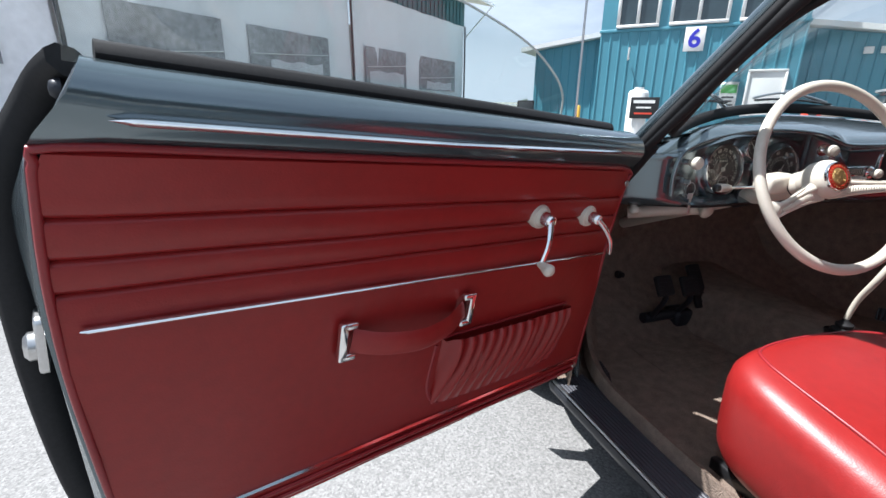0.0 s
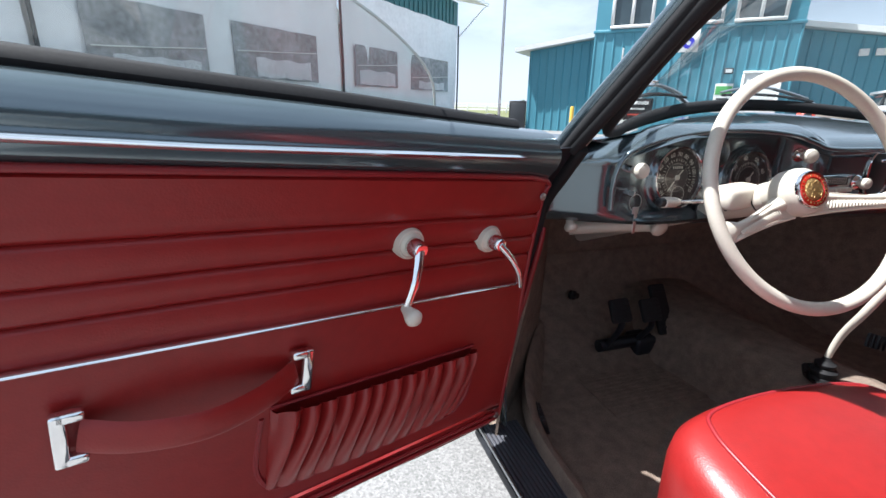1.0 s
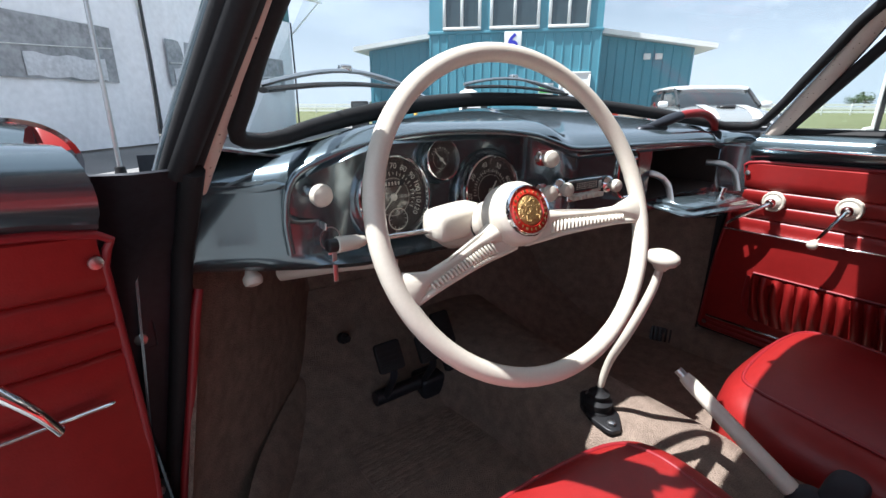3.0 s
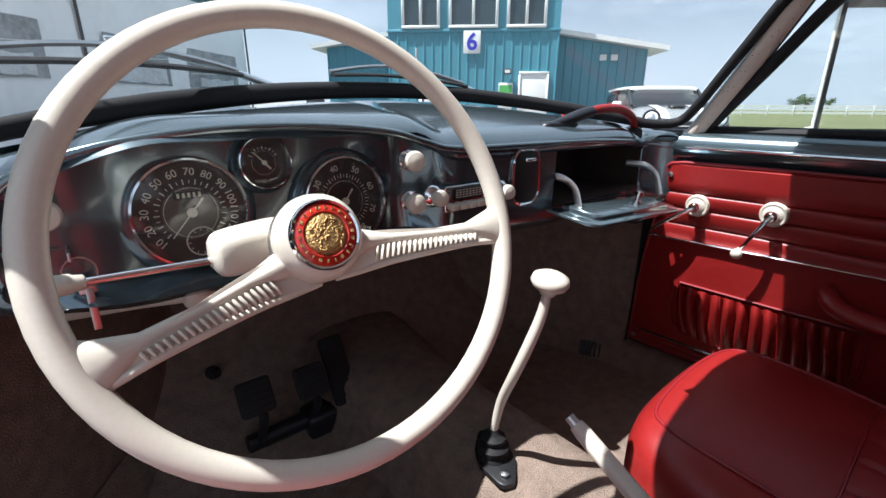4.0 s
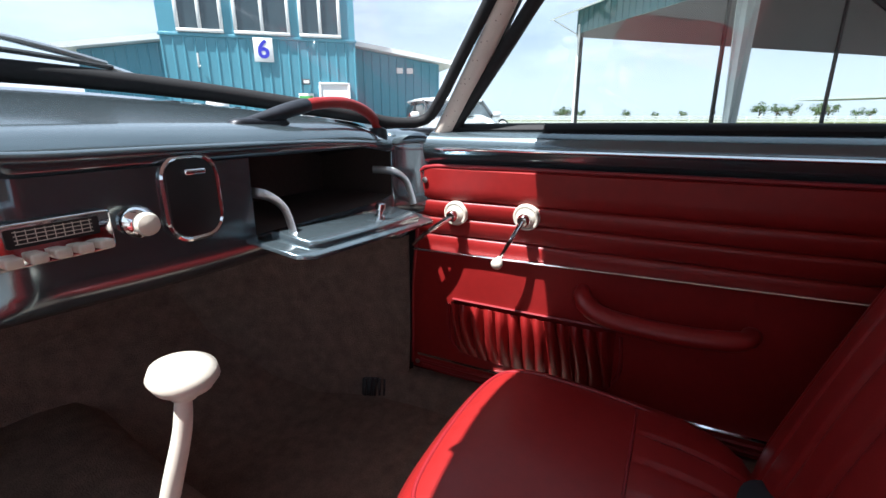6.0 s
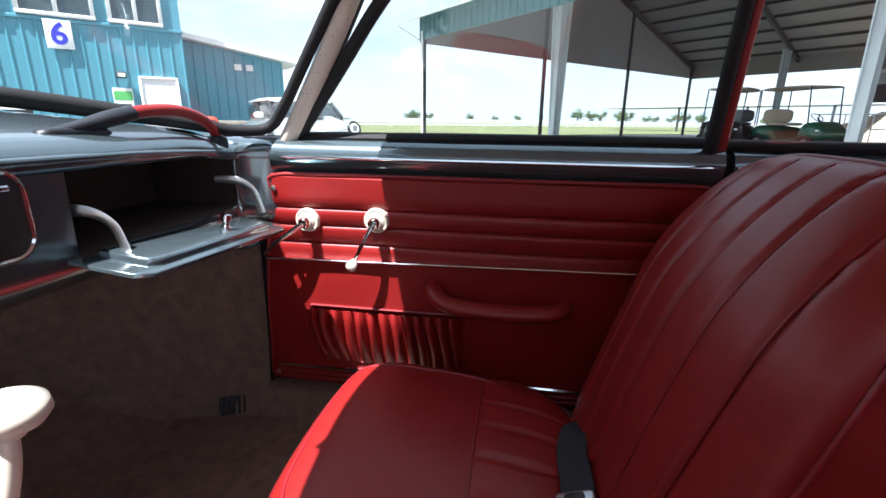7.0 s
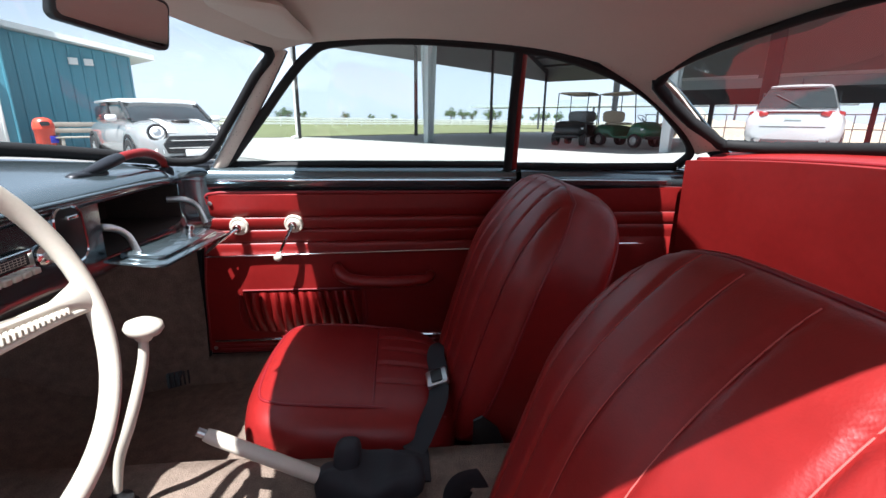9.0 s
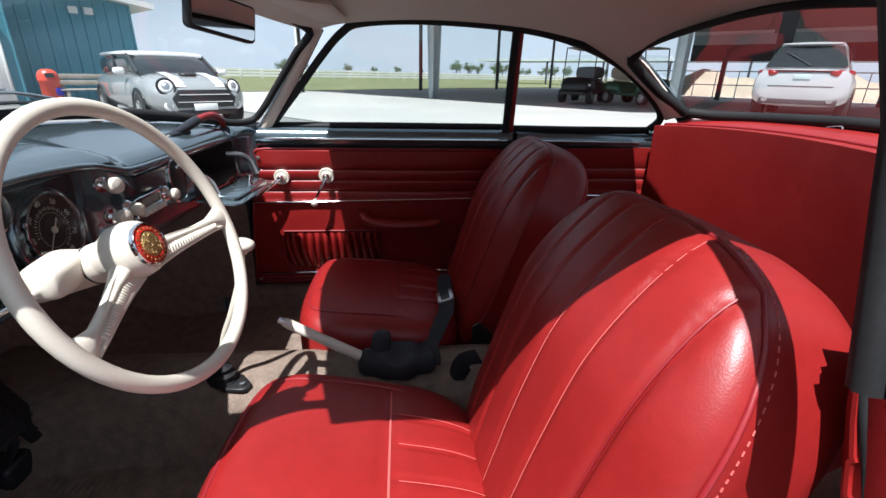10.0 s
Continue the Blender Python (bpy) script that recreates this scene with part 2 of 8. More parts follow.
def prism(bm, outline, depth, m=Matrix(), bevel=0.0):
    """An outline in m's xy plane, given thickness along its z."""
    vs = [bm.verts.new(m @ V(x, y, 0)) for x, y in outline]
    f = bm.faces.new(vs)
    got = bmesh.ops.extrude_face_region(bm, geom=[f])
    top = [g for g in got["geom"] if isinstance(g, bmesh.types.BMVert)]
    bmesh.ops.translate(bm, verts=top, vec=(m.to_3x3() @ V(0, 0, depth)))
    if bevel:
        edges = [e for e in {e for v in top for e in v.link_edges} if all(v in top for v in e.verts)]
        bmesh.ops.bevel(bm, geom=edges, offset=bevel, segments=2, affect="EDGES", profile=0.5)
    return bm


def rounded(w, h, r, n=5):
    """A rectangle's outline with round corners, about the origin."""
    out = []
    for cx, cy, a in ((w / 2 - r, h / 2 - r, 0), (-w / 2 + r, h / 2 - r, 90), (-w / 2 + r, -h / 2 + r, 180), (w / 2 - r, -h / 2 + r, 270)):
        for i in range(n + 1):
            t = radians(a + 90 * i / n)
            out.append((cx + r * math.cos(t), cy + r * math.sin(t)))
    return out


def frame_at(origin, normal, upward=(0, 0, 1)):
    """A frame whose z axis is the normal and whose y axis leans to upward."""
    z = Vector(normal).normalized()
    x = Vector(upward).cross(z).normalized()
    y = z.cross(x)
    return Matrix(((x.x, y.x, z.x, origin[0]), (x.y, y.y, z.y, origin[1]), (x.z, y.z, z.z, origin[2]), (0, 0, 0, 1)))


def door_front(z):
    """Where the doors' front edge runs."""
    return lerp(z, (0.27, 0.60, 0.82, 0.90), (0.850, 0.815, 0.770, 0.752))


def bm_new():
    return bmesh.new()


def lerp(x, xs, ys):
    return float(np.interp(x, xs, ys))


def ease(x, a, b):
    t = min(max((x - a) / (b - a), 0), 1)
    return t * t * (3 - 2 * t)


def letters(name, text, size, m, mat, parent, depth=0.0006, bold=0.0, local=False, align="CENTER"):
    """Raised writing on the xy plane of m, in the built-in font."""
    cu = bpy.data.curves.new(name, "FONT")
    cu.body, cu.size, cu.extrude, cu.offset = text, size, depth, bold
    cu.align_x, cu.align_y, cu.resolution_u = align, "CENTER", 3
    tmp = bpy.data.objects.new("tmp", cu)
    scene.collection.objects.link(tmp)
    me = bpy.data.meshes.new_from_object(tmp.evaluated_get(bpy.context.evaluated_depsgraph_get()))
    bpy.data.objects.remove(tmp)
    me.transform(m)
    me.materials.clear()
    me.materials.append(mat)
    ob = new(name, me)
    ob.parent = parent
    if not local and parent.type == "EMPTY":
        ob.matrix_parent_inverse = parent.matrix_basis.inverted()
    return ob


# ---- the car: shell ----
# x to the car's right, y ahead, z up; the ground is at 0
PZ, PX = (0.26, 0.285, 0.33, 0.52, 0.64, 0.73, 0.82), (0.680, 0.678, 0.672, 0.648, 0.632, 0.613, 0.590)
RAIL = ((0.592, 0.820), (0.586, 0.828), (0.578, 0.835), (0.571, 0.848), (0.570, 0.860), (0.576, 0.874), (0.588, 0.884), (0.606, 0.889))
OUTER = ((0.650, 0.889), (0.684, 0.880), (0.712, 0.840), (0.738, 0.740), (0.748, 0.600), (0.742, 0.450), (0.722, 0.340), (0.705, 0.285))


def panel_x(z, s=-1):
    """The doors' lining; the passenger's stands a little more upright."""
    return lerp(z, PZ, PX) if s < 0 else lerp(z, (0.26, 0.33, 0.52, 0.64, 0.73, 0.82), (0.672, 0.662, 0.637, 0.623, 0.613, 0.603))


def rail(s):
    return [(x + (0.024 if s > 0 else 0.0), z) for x, z in RAIL]


def belt_out(y, s):
    """How much farther out the driver's side stands behind its door."""
    return 0.02 + 0.070 * (1 - ease(-y, 0.1, 0.6)) if s < 0 else 0.0


def ws_low(x):
    k = (x / 0.62) ** 2
    return V(x, 1.045 - (0.270 if x > 0 else 0.216) * k, 0.962 - (0.078 if x > 0 else 0.062) * k)


def ws_high(x):
    k = (x / 0.53) ** 2
    return V(x, 0.665 - (0.115 if x > 0 else 0.062) * k, 1.236 - 0.058 * k)


ROOF_SIDE = ((0.530, 0.552, 1.180), (0.520, 0.440, 1.206), (0.515, 0.200, 1.220), (0.512, -0.080, 1.207), (0.500, -0.270, 1.172), (0.462, -0.415, 1.125))
REAR_LOW = ((0.480, -0.622, 0.962), (0.400, -0.690, 0.958), (0.250, -0.745, 0.964), (0.0, -0.770, 0.972))
REAR_TOP = ((0.466, -0.422, 1.114), (0.410, -0.432, 1.155), (0.250, -0.456, 1.184), (0.0, -0.470, 1.203))


def mirror_line(half):
    """A line over the car's width from its right half, from right to left."""
    return [V(*p) for p in half] + [V(-p[0], p[1], p[2]) for p in half[-2::-1]]


body = thing("car_body", (0, 0.2, 0), label="vintage blue-green coupe body with cream headlining, parked on pale ground", category="car")

# roof lining
bm = bm_new()
side = spline(ROOF_SIDE, 6)
rows = []
for q in side:
    k = (q.y + 0.415) / 0.97
    crown = 0.062 * math.sin(math.pi * min(max(0.12 + 0.8 * k, 0), 1)) + 0.006 + 0.060 * (1 - ease(k, 0.0, 0.5))
    back = 0.050 * ease(-q.y, 0.1, 0.415)
    fore = 0.113 * ease(q.y, 0.2, 0.552)
    row = []
    for j in range(25):
        s = -1 + 2 * j / 24
        bow = 1 - abs(s) ** 2.4
        row.append(V(q.x * s * (1 if s > 0 else 1 + 0.165 * ease(q.y, -0.4, -0.1)), q.y + (fore - back) * bow, q.z + crown * bow))
    rows.append(row)
sheet(bm, rows)
part("headlining", thicken(bm, 0.012), HEADLINER, body, "cream perforated headlining")
bm = bm_new()
rows = [[p + V((0.05 if p.x > 0 else -0.044) * abs(p.x) ** 2 * 3, 0, 0.030) for p in row] for row in rows]
sheet(bm, rows)
part("roof_panel", thicken(bm, 0.004), PAINT, body)

# the driver's door jamb: height, x and y of its seal
POST = ((0.25, -0.777, 0.948), (0.35, -0.761, 0.938), (0.50, -0.737, 0.922), (0.60, -0.720, 0.911), (0.70, -0.704, 0.900), (0.78, -0.692, 0.886), (0.83, -0.684, 0.852), (0.89, -0.677, 0.805))

# posts beside the windscreen, with trim and seals
for s in (1, -1):
    bm = bm_new()
    low, high = ws_low(0.625 * s), V(0.536 * s, 0.530, 1.182)
    if s > 0:
        line = spline([low + V(0.012, -0.012, -0.03), low.lerp(high, 0.5) + V(0, -0.022, 0), high], 8)
        rim = line
        tube(bm, line, [0.0195 - 0.002 * i / (len(line) - 1) for i in range(len(line))], 12, flat=0.75, up=(0.75 * s, 0.6, 0.2))
    else:
        rim = spline([V(-0.694, 0.850, 0.86), V(-0.672, 0.800, 0.93), V(-0.628, 0.705, 1.055), V(-0.584, 0.610, 1.18)], 6)
        line = [p + V(0.024, 0.010, 0) for p in rim]
        tube(bm, line, 0.013, 12, flat=0.8)
    part("windscreen_post", bm, PERFORATED, body, "cream perforated post trim")
    bm = bm_new()
    tube(bm, [p + V(0.012 * s, 0.016, 0.0) for p in rim], 0.0115, 10)
    part("post_skin", bm, PAINT, body)
    bm = bm_new()
    tube(bm, [p + V(0.012 * s, -0.008, -0.002) for p in rim] if s < 0 else [p + V(0.020, -0.006, -0.002) for p in rim], 0.0100, 10)
    if s < 0:
        tube(bm, [p + V(0.010, -0.004, -0.002) for p in rim], 0.010, 10)
    part("post_seal", bm, RUBBER, body, "thick black door seal along the post")
    bm = bm_new()
    if s > 0:
        edge = [V(0.634, 0.722, 0.885), V(0.612, 0.660, 0.955), V(0.586, 0.593, 1.03), V(0.562, 0.528, 1.105), V(0.547, 0.465, 1.168)]
    else:
        edge = [V(-0.690, 0.815, 0.885), V(-0.655, 0.740, 0.98), V(-0.620, 0.665, 1.08), V(-0.595, 0.57, 1.165)]
    k = 0.0 if s > 0 else 0.075
    edge = spline(edge + [V((0.540 + k) * s, 0.400, 1.198), V((0.535 + k) * s, 0.200, 1.209), V((0.532 + k) * s, -0.080, 1.194), V((0.528 + 0.6 * k) * s, -0.270, 1.154), V(0.535 * s, -0.430, 1.085), V(0.548 * s, -0.555, 0.985), V(0.556 * s, -0.588, 0.935), V(0.566 * s, -0.560, 0.898)], 8)
    tube(bm, edge, 0.0125, 8)
    part("door_seal", bm, RUBBER, body, "black rubber window seal")
    bm = bm_new()
    tube(bm, [V((x + belt_out(y, s)) * s, y, z) for x, y, z in ((0.570, -0.560, 0.896), (0.600, -0.3, 0.892), (0.620 if s > 0 else 0.605, -0.09, 0.892))], 0.010, 8)
    part("window_seal", bm, RUBBER, body)
    # pillar between door window and quarter window
    bm = bm_new()
    w0, w1, b = (0.0, 0.0, 0.0) if s > 0 else (0.139, 0.117, 0.055)
    tube(bm, [V((0.618 + w0) * s, -0.088 + b, 0.872), V((0.580 + w0) * s, -0.086 + b, 1.04), V((0.536 + w1) * s, -0.083 + b, 1.200)], [0.0095, 0.0085, 0.0075] if s > 0 else [0.018, 0.017, 0.016], 12, flat=0.9)
    part("window_pillar", bm, RED, body, "slim red-trimmed window pillar")
    bm = bm_new()
    tube(bm, [V((0.612 + w0) * s, -0.069 + b, 0.872), V((0.576 + w0) * s, -0.067 + b, 1.04), V((0.534 + w1) * s, -0.066 + b, 1.200)], 0.0125, 8)
    part("pillar_seal", bm, RUBBER, body)
    if s < 0:
        bm = bm_new()
        tube(bm, [V(-0.633 - w0, -0.076 + b, 0.872), V(-0.597 - w0, -0.074 + b, 1.04), V(-0.556 - w1, -0.073 + b, 1.190), V(-0.600, -0.040, 1.222)], 0.0125, 10)
        part("pillar_skin", bm, PAINT, body, "painted outer face of the pillar")
    # rear corner lining
    bm = bm_new()
    q = spline([V(0.512 * s, -0.270, 1.164), V(0.522 * s, -0.40, 1.098), V(0.540 * s, -0.54, 0.995), V(0.545 * s, -0.60, 0.930)], 6)
    r = spline([V(0.500 * s, -0.270, 1.172), V(0.462 * s, -0.415, 1.125), V(0.472 * s, -0.52, 1.045), V(0.485 * s, -0.625, 0.945)], 6)
    sheet(bm, [[a.lerp(b, t) + V(-0.010 * s * math.sin(math.pi * t), 0, 0.004 * math.sin(math.pi * t)) for t in (0, 0.25, 0.5, 0.75, 1)] for a, b in zip(q, r)])
    part("corner_lining", thicken(bm, 0.006), PERFORATED, body)
    bm = bm_new()
    q = spline([V(0.555 * s, -0.270, 1.164), V(0.560 * s, -0.40, 1.108), V(0.570 * s, -0.60, 0.985), V(0.575 * s, -0.70, 0.90), V(0.58 * s, -0.9, 0.8)], 6)
    r = spline([V(0.500 * s, -0.270, 1.202), V(0.477 * s, -0.415, 1.150), V(0.49 * s, -0.60, 1.0), V(0.49 * s, -0.70, 0.92), V(0.48 * s, -0.9, 0.85)], 6)
    sheet(bm, [[a.lerp(b, t) for t in (0, 0.5, 1)] for a, b in zip(q, r)])
    part("rear_quarter_skin", thicken(bm, 0.004), PAINT, body)
    # quarter window rail and side panel behind the door
    bm = bm_new()
    prof = rail(s) + list(OUTER)
    rows = []
    for i in range(9):
        t = i / 8
        y = -0.108 - 0.50 * t
        rows.append([V((x - 0.075 * t * t * (1 if x < 0.65 else 0.7) + belt_out(y, s)) * s, y - 0.03 * ease(x, 0.6, 0.7) * t, z) for x, z in prof])
    sheet(bm, rows)
    part("quarter_rail", thicken(bm, 0.003), PAINT, body)
    bm = bm_new()
    tube(bm, [V((x + belt_out(y, s)) * s, y, z) for x, y, z in ((0.5905 if s > 0 else 0.567, -0.112, 0.8535), (0.5755 if s > 0 else 0.552, -0.30, 0.8545), (0.541 if s > 0 else 0.520, -0.52, 0.856))], [0.0052, 0.0052, 0.003], 8, flat=0.5, up=(0, 0, 1))
    part("quarter_moulding", bm, CHROME, body, "chrome moulding strip")
    bm = bm_new()
    zs = [0.30, 0.45, 0.60, 0.662, 0.668, 0.672, 0.69, 0.704, 0.710, 0.714, 0.73, 0.742, 0.747, 0.751, 0.78, 0.812, 0.820]
    rows = []
    for i in range(8):
        t = i / 7
        row = []
        for z in zs:
            dip = sum(0.005 * math.exp(-((z - g) / 0.0035) ** 2) for g in (0.670, 0.710, 0.748))
            row.append(V((panel_x(z, s) - 0.006 + dip - 0.070 * t * t + belt_out(-0.106 - 0.5 * t, s)) * s, -0.106 - 0.50 * t, z + 0.02 * t))
        rows.append(row)
    sheet(bm, rows)
    part("quarter_trim", thicken(bm, 0.004), RED, body, "red vinyl side panel with stitched folds")
    bm = bm_new()
    tube(bm, [V((x + belt_out(y, s)) * s, y, z) for x, y, z in ((0.618, -0.11, 0.645), (0.603, -0.32, 0.655), (0.556, -0.600, 0.668))], 0.0042, 8)
    part("trim_strip", bm, CHROME, body)
    # sill
    w, h = (0.0, 0.0) if s > 0 else (0.085, -0.032)
    bm = bm_new()
    sheet(bm, [[V(x * s, y, z + h) for x, z in ((0.636 + w, 0.235), (0.638 + w, 0.262), (0.645 + w, 0.275), (0.702 + w, 0.272), (0.706 + w, 0.262), (0.700 + w, 0.245), (0.660 + w, 0.225), (0.620 + w, 0.20), (0.60 + w, 0.18))] for y in (-0.10, 0.2, 0.5, 0.80, 0.94)])
    part("sill", thicken(bm, 0.003), GRIME, body, "dark painted sill")
    bm = bm_new()
    n = 15
    sheet(bm, [[V(((0.628 + w if s > 0 else 0.690) + (0.066 if s > 0 else 0.091) * j / (4 * n)) * s, y, 0.2785 + (h if s < 0 else -0.014) + 0.0026 * (0.5 + 0.5 * math.cos(2 * math.pi * j / 6))) for j in range(4 * n + 1)] for y in (-0.08, 0.30, 0.62, 0.93)])
    part("sill_mat", thicken(bm, 0.002), GREY_RUBBER, body, "ribbed dark grey rubber sill mat")
    bm = bm_new()
    tube(bm, [V((0.700 + w) * s, -0.09, 0.279 + h), V((0.700 + w) * s, 0.4, 0.279 + h), V((0.698 + w) * s, 0.93, 0.279 + h)], 0.0045, 6)
    part("sill_edging", bm, STEEL, body)
    # door jamb in front and behind
    bm = bm_new()
    o = 0.0 if s > 0 else 0.062
    if s < 0:
        sheet(bm, [[V(x + d, y + e, z) for d, e in ((0.012, 0.012), (0.004, 0.004), (-0.020, 0.0), (-0.055, -0.012), (-0.085, 0.0), (-0.105, 0.05))] for z, x, y in POST])
    else:
        sheet(bm, [[V(x * s, y, z) for x, y in ((0.636 + 0.022 * ease(z, 0.2, 0.45) + o - 0.03 * ease(z, 0.7, 0.88), max(0.86, door_front(z) + 0.02)), (0.638 + 0.022 * ease(z, 0.2, 0.45) + o - 0.03 * ease(z, 0.7, 0.88), door_front(z) + 0.012), (0.70 + 0.4 * o, door_front(z) + 0.018), (0.735, door_front(z) + 0.034), (0.748 if s > 0 else 0.81, 0.97 if s > 0 else 0.90))] for z in (0.25, 0.35, 0.45, 0.55, 0.65, 0.75, 0.82, 0.89)])
    part("hinge_post", thicken(bm, 0.003), GRIME, body)
    bm = bm_new()
    if s < 0:
        tube(bm, spline([V(x, y, z) for z, x, y in POST], 5), 0.0125, 8)
    else:
        tube(bm, spline([V((0.668 - 0.035 * ease(z, 0.55, 0.88)) * s, door_front(z) + 0.010, z) for z in (0.27, 0.4, 0.55, 0.7, 0.8, 0.88)], 5), 0.012, 8)
    part("jamb_seal", bm, RUBBER, body)
    if s < 0:
        bm = bm_new()
        tube(bm, spline([V(-0.762, 0.922, 0.28), V(-0.744, 0.914, 0.40), V(-0.725, 0.907, 0.50), V(-0.706, 0.900, 0.60), V(-0.690, 0.894, 0.69), V(-0.680, 0.902, 0.725)], 5), 0.0065, 10)
        part("jamb_piping", bm, RED_PIPE, body, "red piped carpet edge")
    if s > 0:
        bm = bm_new()
        block(bm, (0.640, 0.862, 0.77), (0.13, 0.085, 0.24), Matrix(), 0.025, 3)
        part("scuttle_corner", bm, PAINT, body)
    for z in (0.42, 0.70):
        bm = bm_new()
        hx, hy = (0.728, door_front(z) + 0.014) if s > 0 else (-0.758 - 0.06 * (0.70 - z), 0.895 + 0.05 * (0.70 - z))
        block(bm, (hx, hy + 0.006, z), (0.045, 0.012, 0.075), Matrix(), 0.003)
        tube(bm, [V(hx + 0.020 * s, hy - 0.008, z - 0.045), V(hx + 0.020 * s, hy - 0.008, z + 0.045)], 0.010, 10)
        hinge = part("door_hinge", bm, GRIME, body, "dark steel door hinge")
        for k in (-1, 1):
            bm = bm_new()
            lathe(bm, ((0.0075, 0), (0.0075, 0.004), (0.003, 0.006), (0, 0.006)), frame_at((hx - 0.006 * s, hy, z + 0.022 * k), (0, -1, 0)), 8)
            part("hinge_screw", bm, STEEL, hinge)
    bm = bm_new()
    if s > 0:
        sheet(bm, [[V(x, y, z) for x, y in ((0.63, -0.21), (0.66, -0.118), (0.70, -0.112), (0.74, -0.13))] for z in (0.27, 0.45, 0.65, 0.82, 0.88)])
    else:
        sheet(bm, [[V(-x - 0.085 * ease(0.87 - z, 0, 0.4), y, z - (0.022 if x > 0.74 and z > 0.8 else 0)) for x, y in ((0.640, -0.16), (0.650, -0.126), (0.668, -0.114), (0.70, -0.110), (0.752, -0.106))] for z in (0.27, 0.45, 0.65, 0.78, 0.83, 0.855, 0.866)])
    part("lock_post", thicken(bm, 0.003), PAINT if s > 0 else RED, body, "" if s > 0 else "red vinyl covered lock post")
    if s < 0:
        bm = bm_new()
        block(bm, (-0.712, -0.106, 0.775), (0.034, 0.014, 0.040), Matrix.Rotation(radians(-4), 4, "Y"), 0.004)
        part("lock_striker", bm, GRIME, body, "dark steel striker plate")
    bm = bm_new()
    tube(bm, spline([V(0.668, -0.108, 0.28), V(0.660, -0.106, 0.5), V(0.650, -0.104, 0.7), V(0.628, -0.100, 0.875)] if s > 0 else [V(-0.750, -0.118, 0.28), V(-0.745, -0.118, 0.5), V(-0.716, -0.116, 0.70), V(-0.680, -0.114, 0.80), V(-0.664, -0.112, 0.848), V(-0.676, -0.110, 0.866), V(-0.710, -0.106, 0.868), V(-0.750, -0.104, 0.858)], 6), 0.012 if s > 0 else 0.007, 8)
    part("lock_post_seal", bm, RUBBER, body)

# outer flanks below the windows, and the nose
for s in (1, -1):
    bm = bm_new()
    rows = []
    for y in (-0.115, -0.3, -0.6, -0.8, -1.0, -1.2, -1.4, -1.6, -1.8, -2.0, -2.12, -2.22, -2.28):
        k = max(0, -y - 0.9) / 1.4
        rows.append([V((x - 0.13 * k ** 2 - 0.10 * k ** 8) * s, y, z - 0.40 * k ** 2 * (z - 0.3)) for x, z in OUTER])
    sheet(bm, rows)
    part("rear_flank", thicken(bm, 0.003), PAINT, body)
    bm = bm_new()
    rows = []
    for i in range(12):
        y = 0.88 + 1.15 * i / 11
        k = ((y - 0.88) / 1.2) ** 2
        rows.append([V(max(0.40, 0.745 - 0.30 * k) * s, y, 0.28 - 0.02 * k), V((0.765 - 0.30 * k) * s, y, 0.55), V((0.745 - 0.30 * k) * s, y, 0.76 - 0.14 * k), V((0.70 - 0.28 * k) * s, y, 0.868 - 0.21 * k), V((0.64 - 0.26 * k) * s, y, 0.905 - 0.25 * k), V((0.50 - 0.24 * k) * s, y, 0.880 - 0.24 * k)])
    sheet(bm, rows)
    part("front_wing", thicken(bm, 0.003), PAINT, body)
bm = bm_new()
rows = []
for i in range(12):
    t = i / 11
    row = []
    for j in range(17):
        x = -0.64 + 1.28 * j / 16
        a = ws_low(x) + V(0, 0.035, -0.032)
        b = V(x * 0.62, 2.03 - 0.10 * (x / 0.6) ** 2, 0.645)
        row.append(a.lerp(b, t) + V(0, 0, 0.035 * math.sin(math.pi * t)))
    rows.append(row)
sheet(bm, rows)
part("bonnet", thicken(bm, 0.003), PAINT, body)
bm = bm_new()
rows = []
for i in range(9):
    t = i / 8
    rows.append([V(x * (0.50 - 0.06 * t * t), -0.78 - 1.45 * t + 0.10 * x * x, 0.955 - 0.31 * t * t - 0.03 * x * x * (1 - t)) for x in (-1, -0.66, -0.33, 0, 0.33, 0.66, 1)])
sheet(bm, rows)
part("engine_lid", thicken(bm, 0.003), PAINT, body)
for s in (1, -1):
    bm = bm_new()
    rows = []
    for i in range(11):
        t = i / 10
        y, k = -0.80 - 1.38 * t, max(0, 1.38 * t - 0.10) / 1.4
        edge = 0.650 - 0.13 * k ** 2 - 0.10 * k ** 8
        top = 0.889 - 0.40 * k ** 2 * 0.589
        rows.append([V((0.47 - 0.06 * t * t) * s, y + 0.02, 0.928 - 0.29 * t * t), V((0.56 - 0.10 * t * t) * s, y, (top + 0.928 - 0.29 * t * t) / 2 + 0.012), V(edge * s, y, top), V((edge + 0.033) * s, y, top - 0.008)])
    sheet(bm, rows)
    part("rear_wing_top", thicken(bm, 0.003), PAINT, body)
bm = bm_new()
sheet(bm, [[V(x * w, y - 0.07 * x * x, z - 0.01 * x * x) for x in (-1, -0.8, -0.6, -0.3, 0, 0.3, 0.6, 0.8, 1)] for y, z, w in ((2.03, 0.652, 0.44), (2.08, 0.62, 0.46), (2.12, 0.55, 0.47), (2.13, 0.44, 0.47), (2.08, 0.30, 0.45))])
part("nose_panel", thicken(bm, 0.003), PAINT, body)
bm = bm_new()
sheet(bm, [[V(x * w, y + 0.10 * x * x, z) for x in (-1, -0.8, -0.5, -0.25, 0, 0.25, 0.5, 0.8, 1)] for y, z, w in ((-2.22, 0.650, 0.46), (-2.31, 0.60, 0.52), (-2.37, 0.52, 0.54), (-2.38, 0.42, 0.54), (-2.34, 0.30, 0.52))])
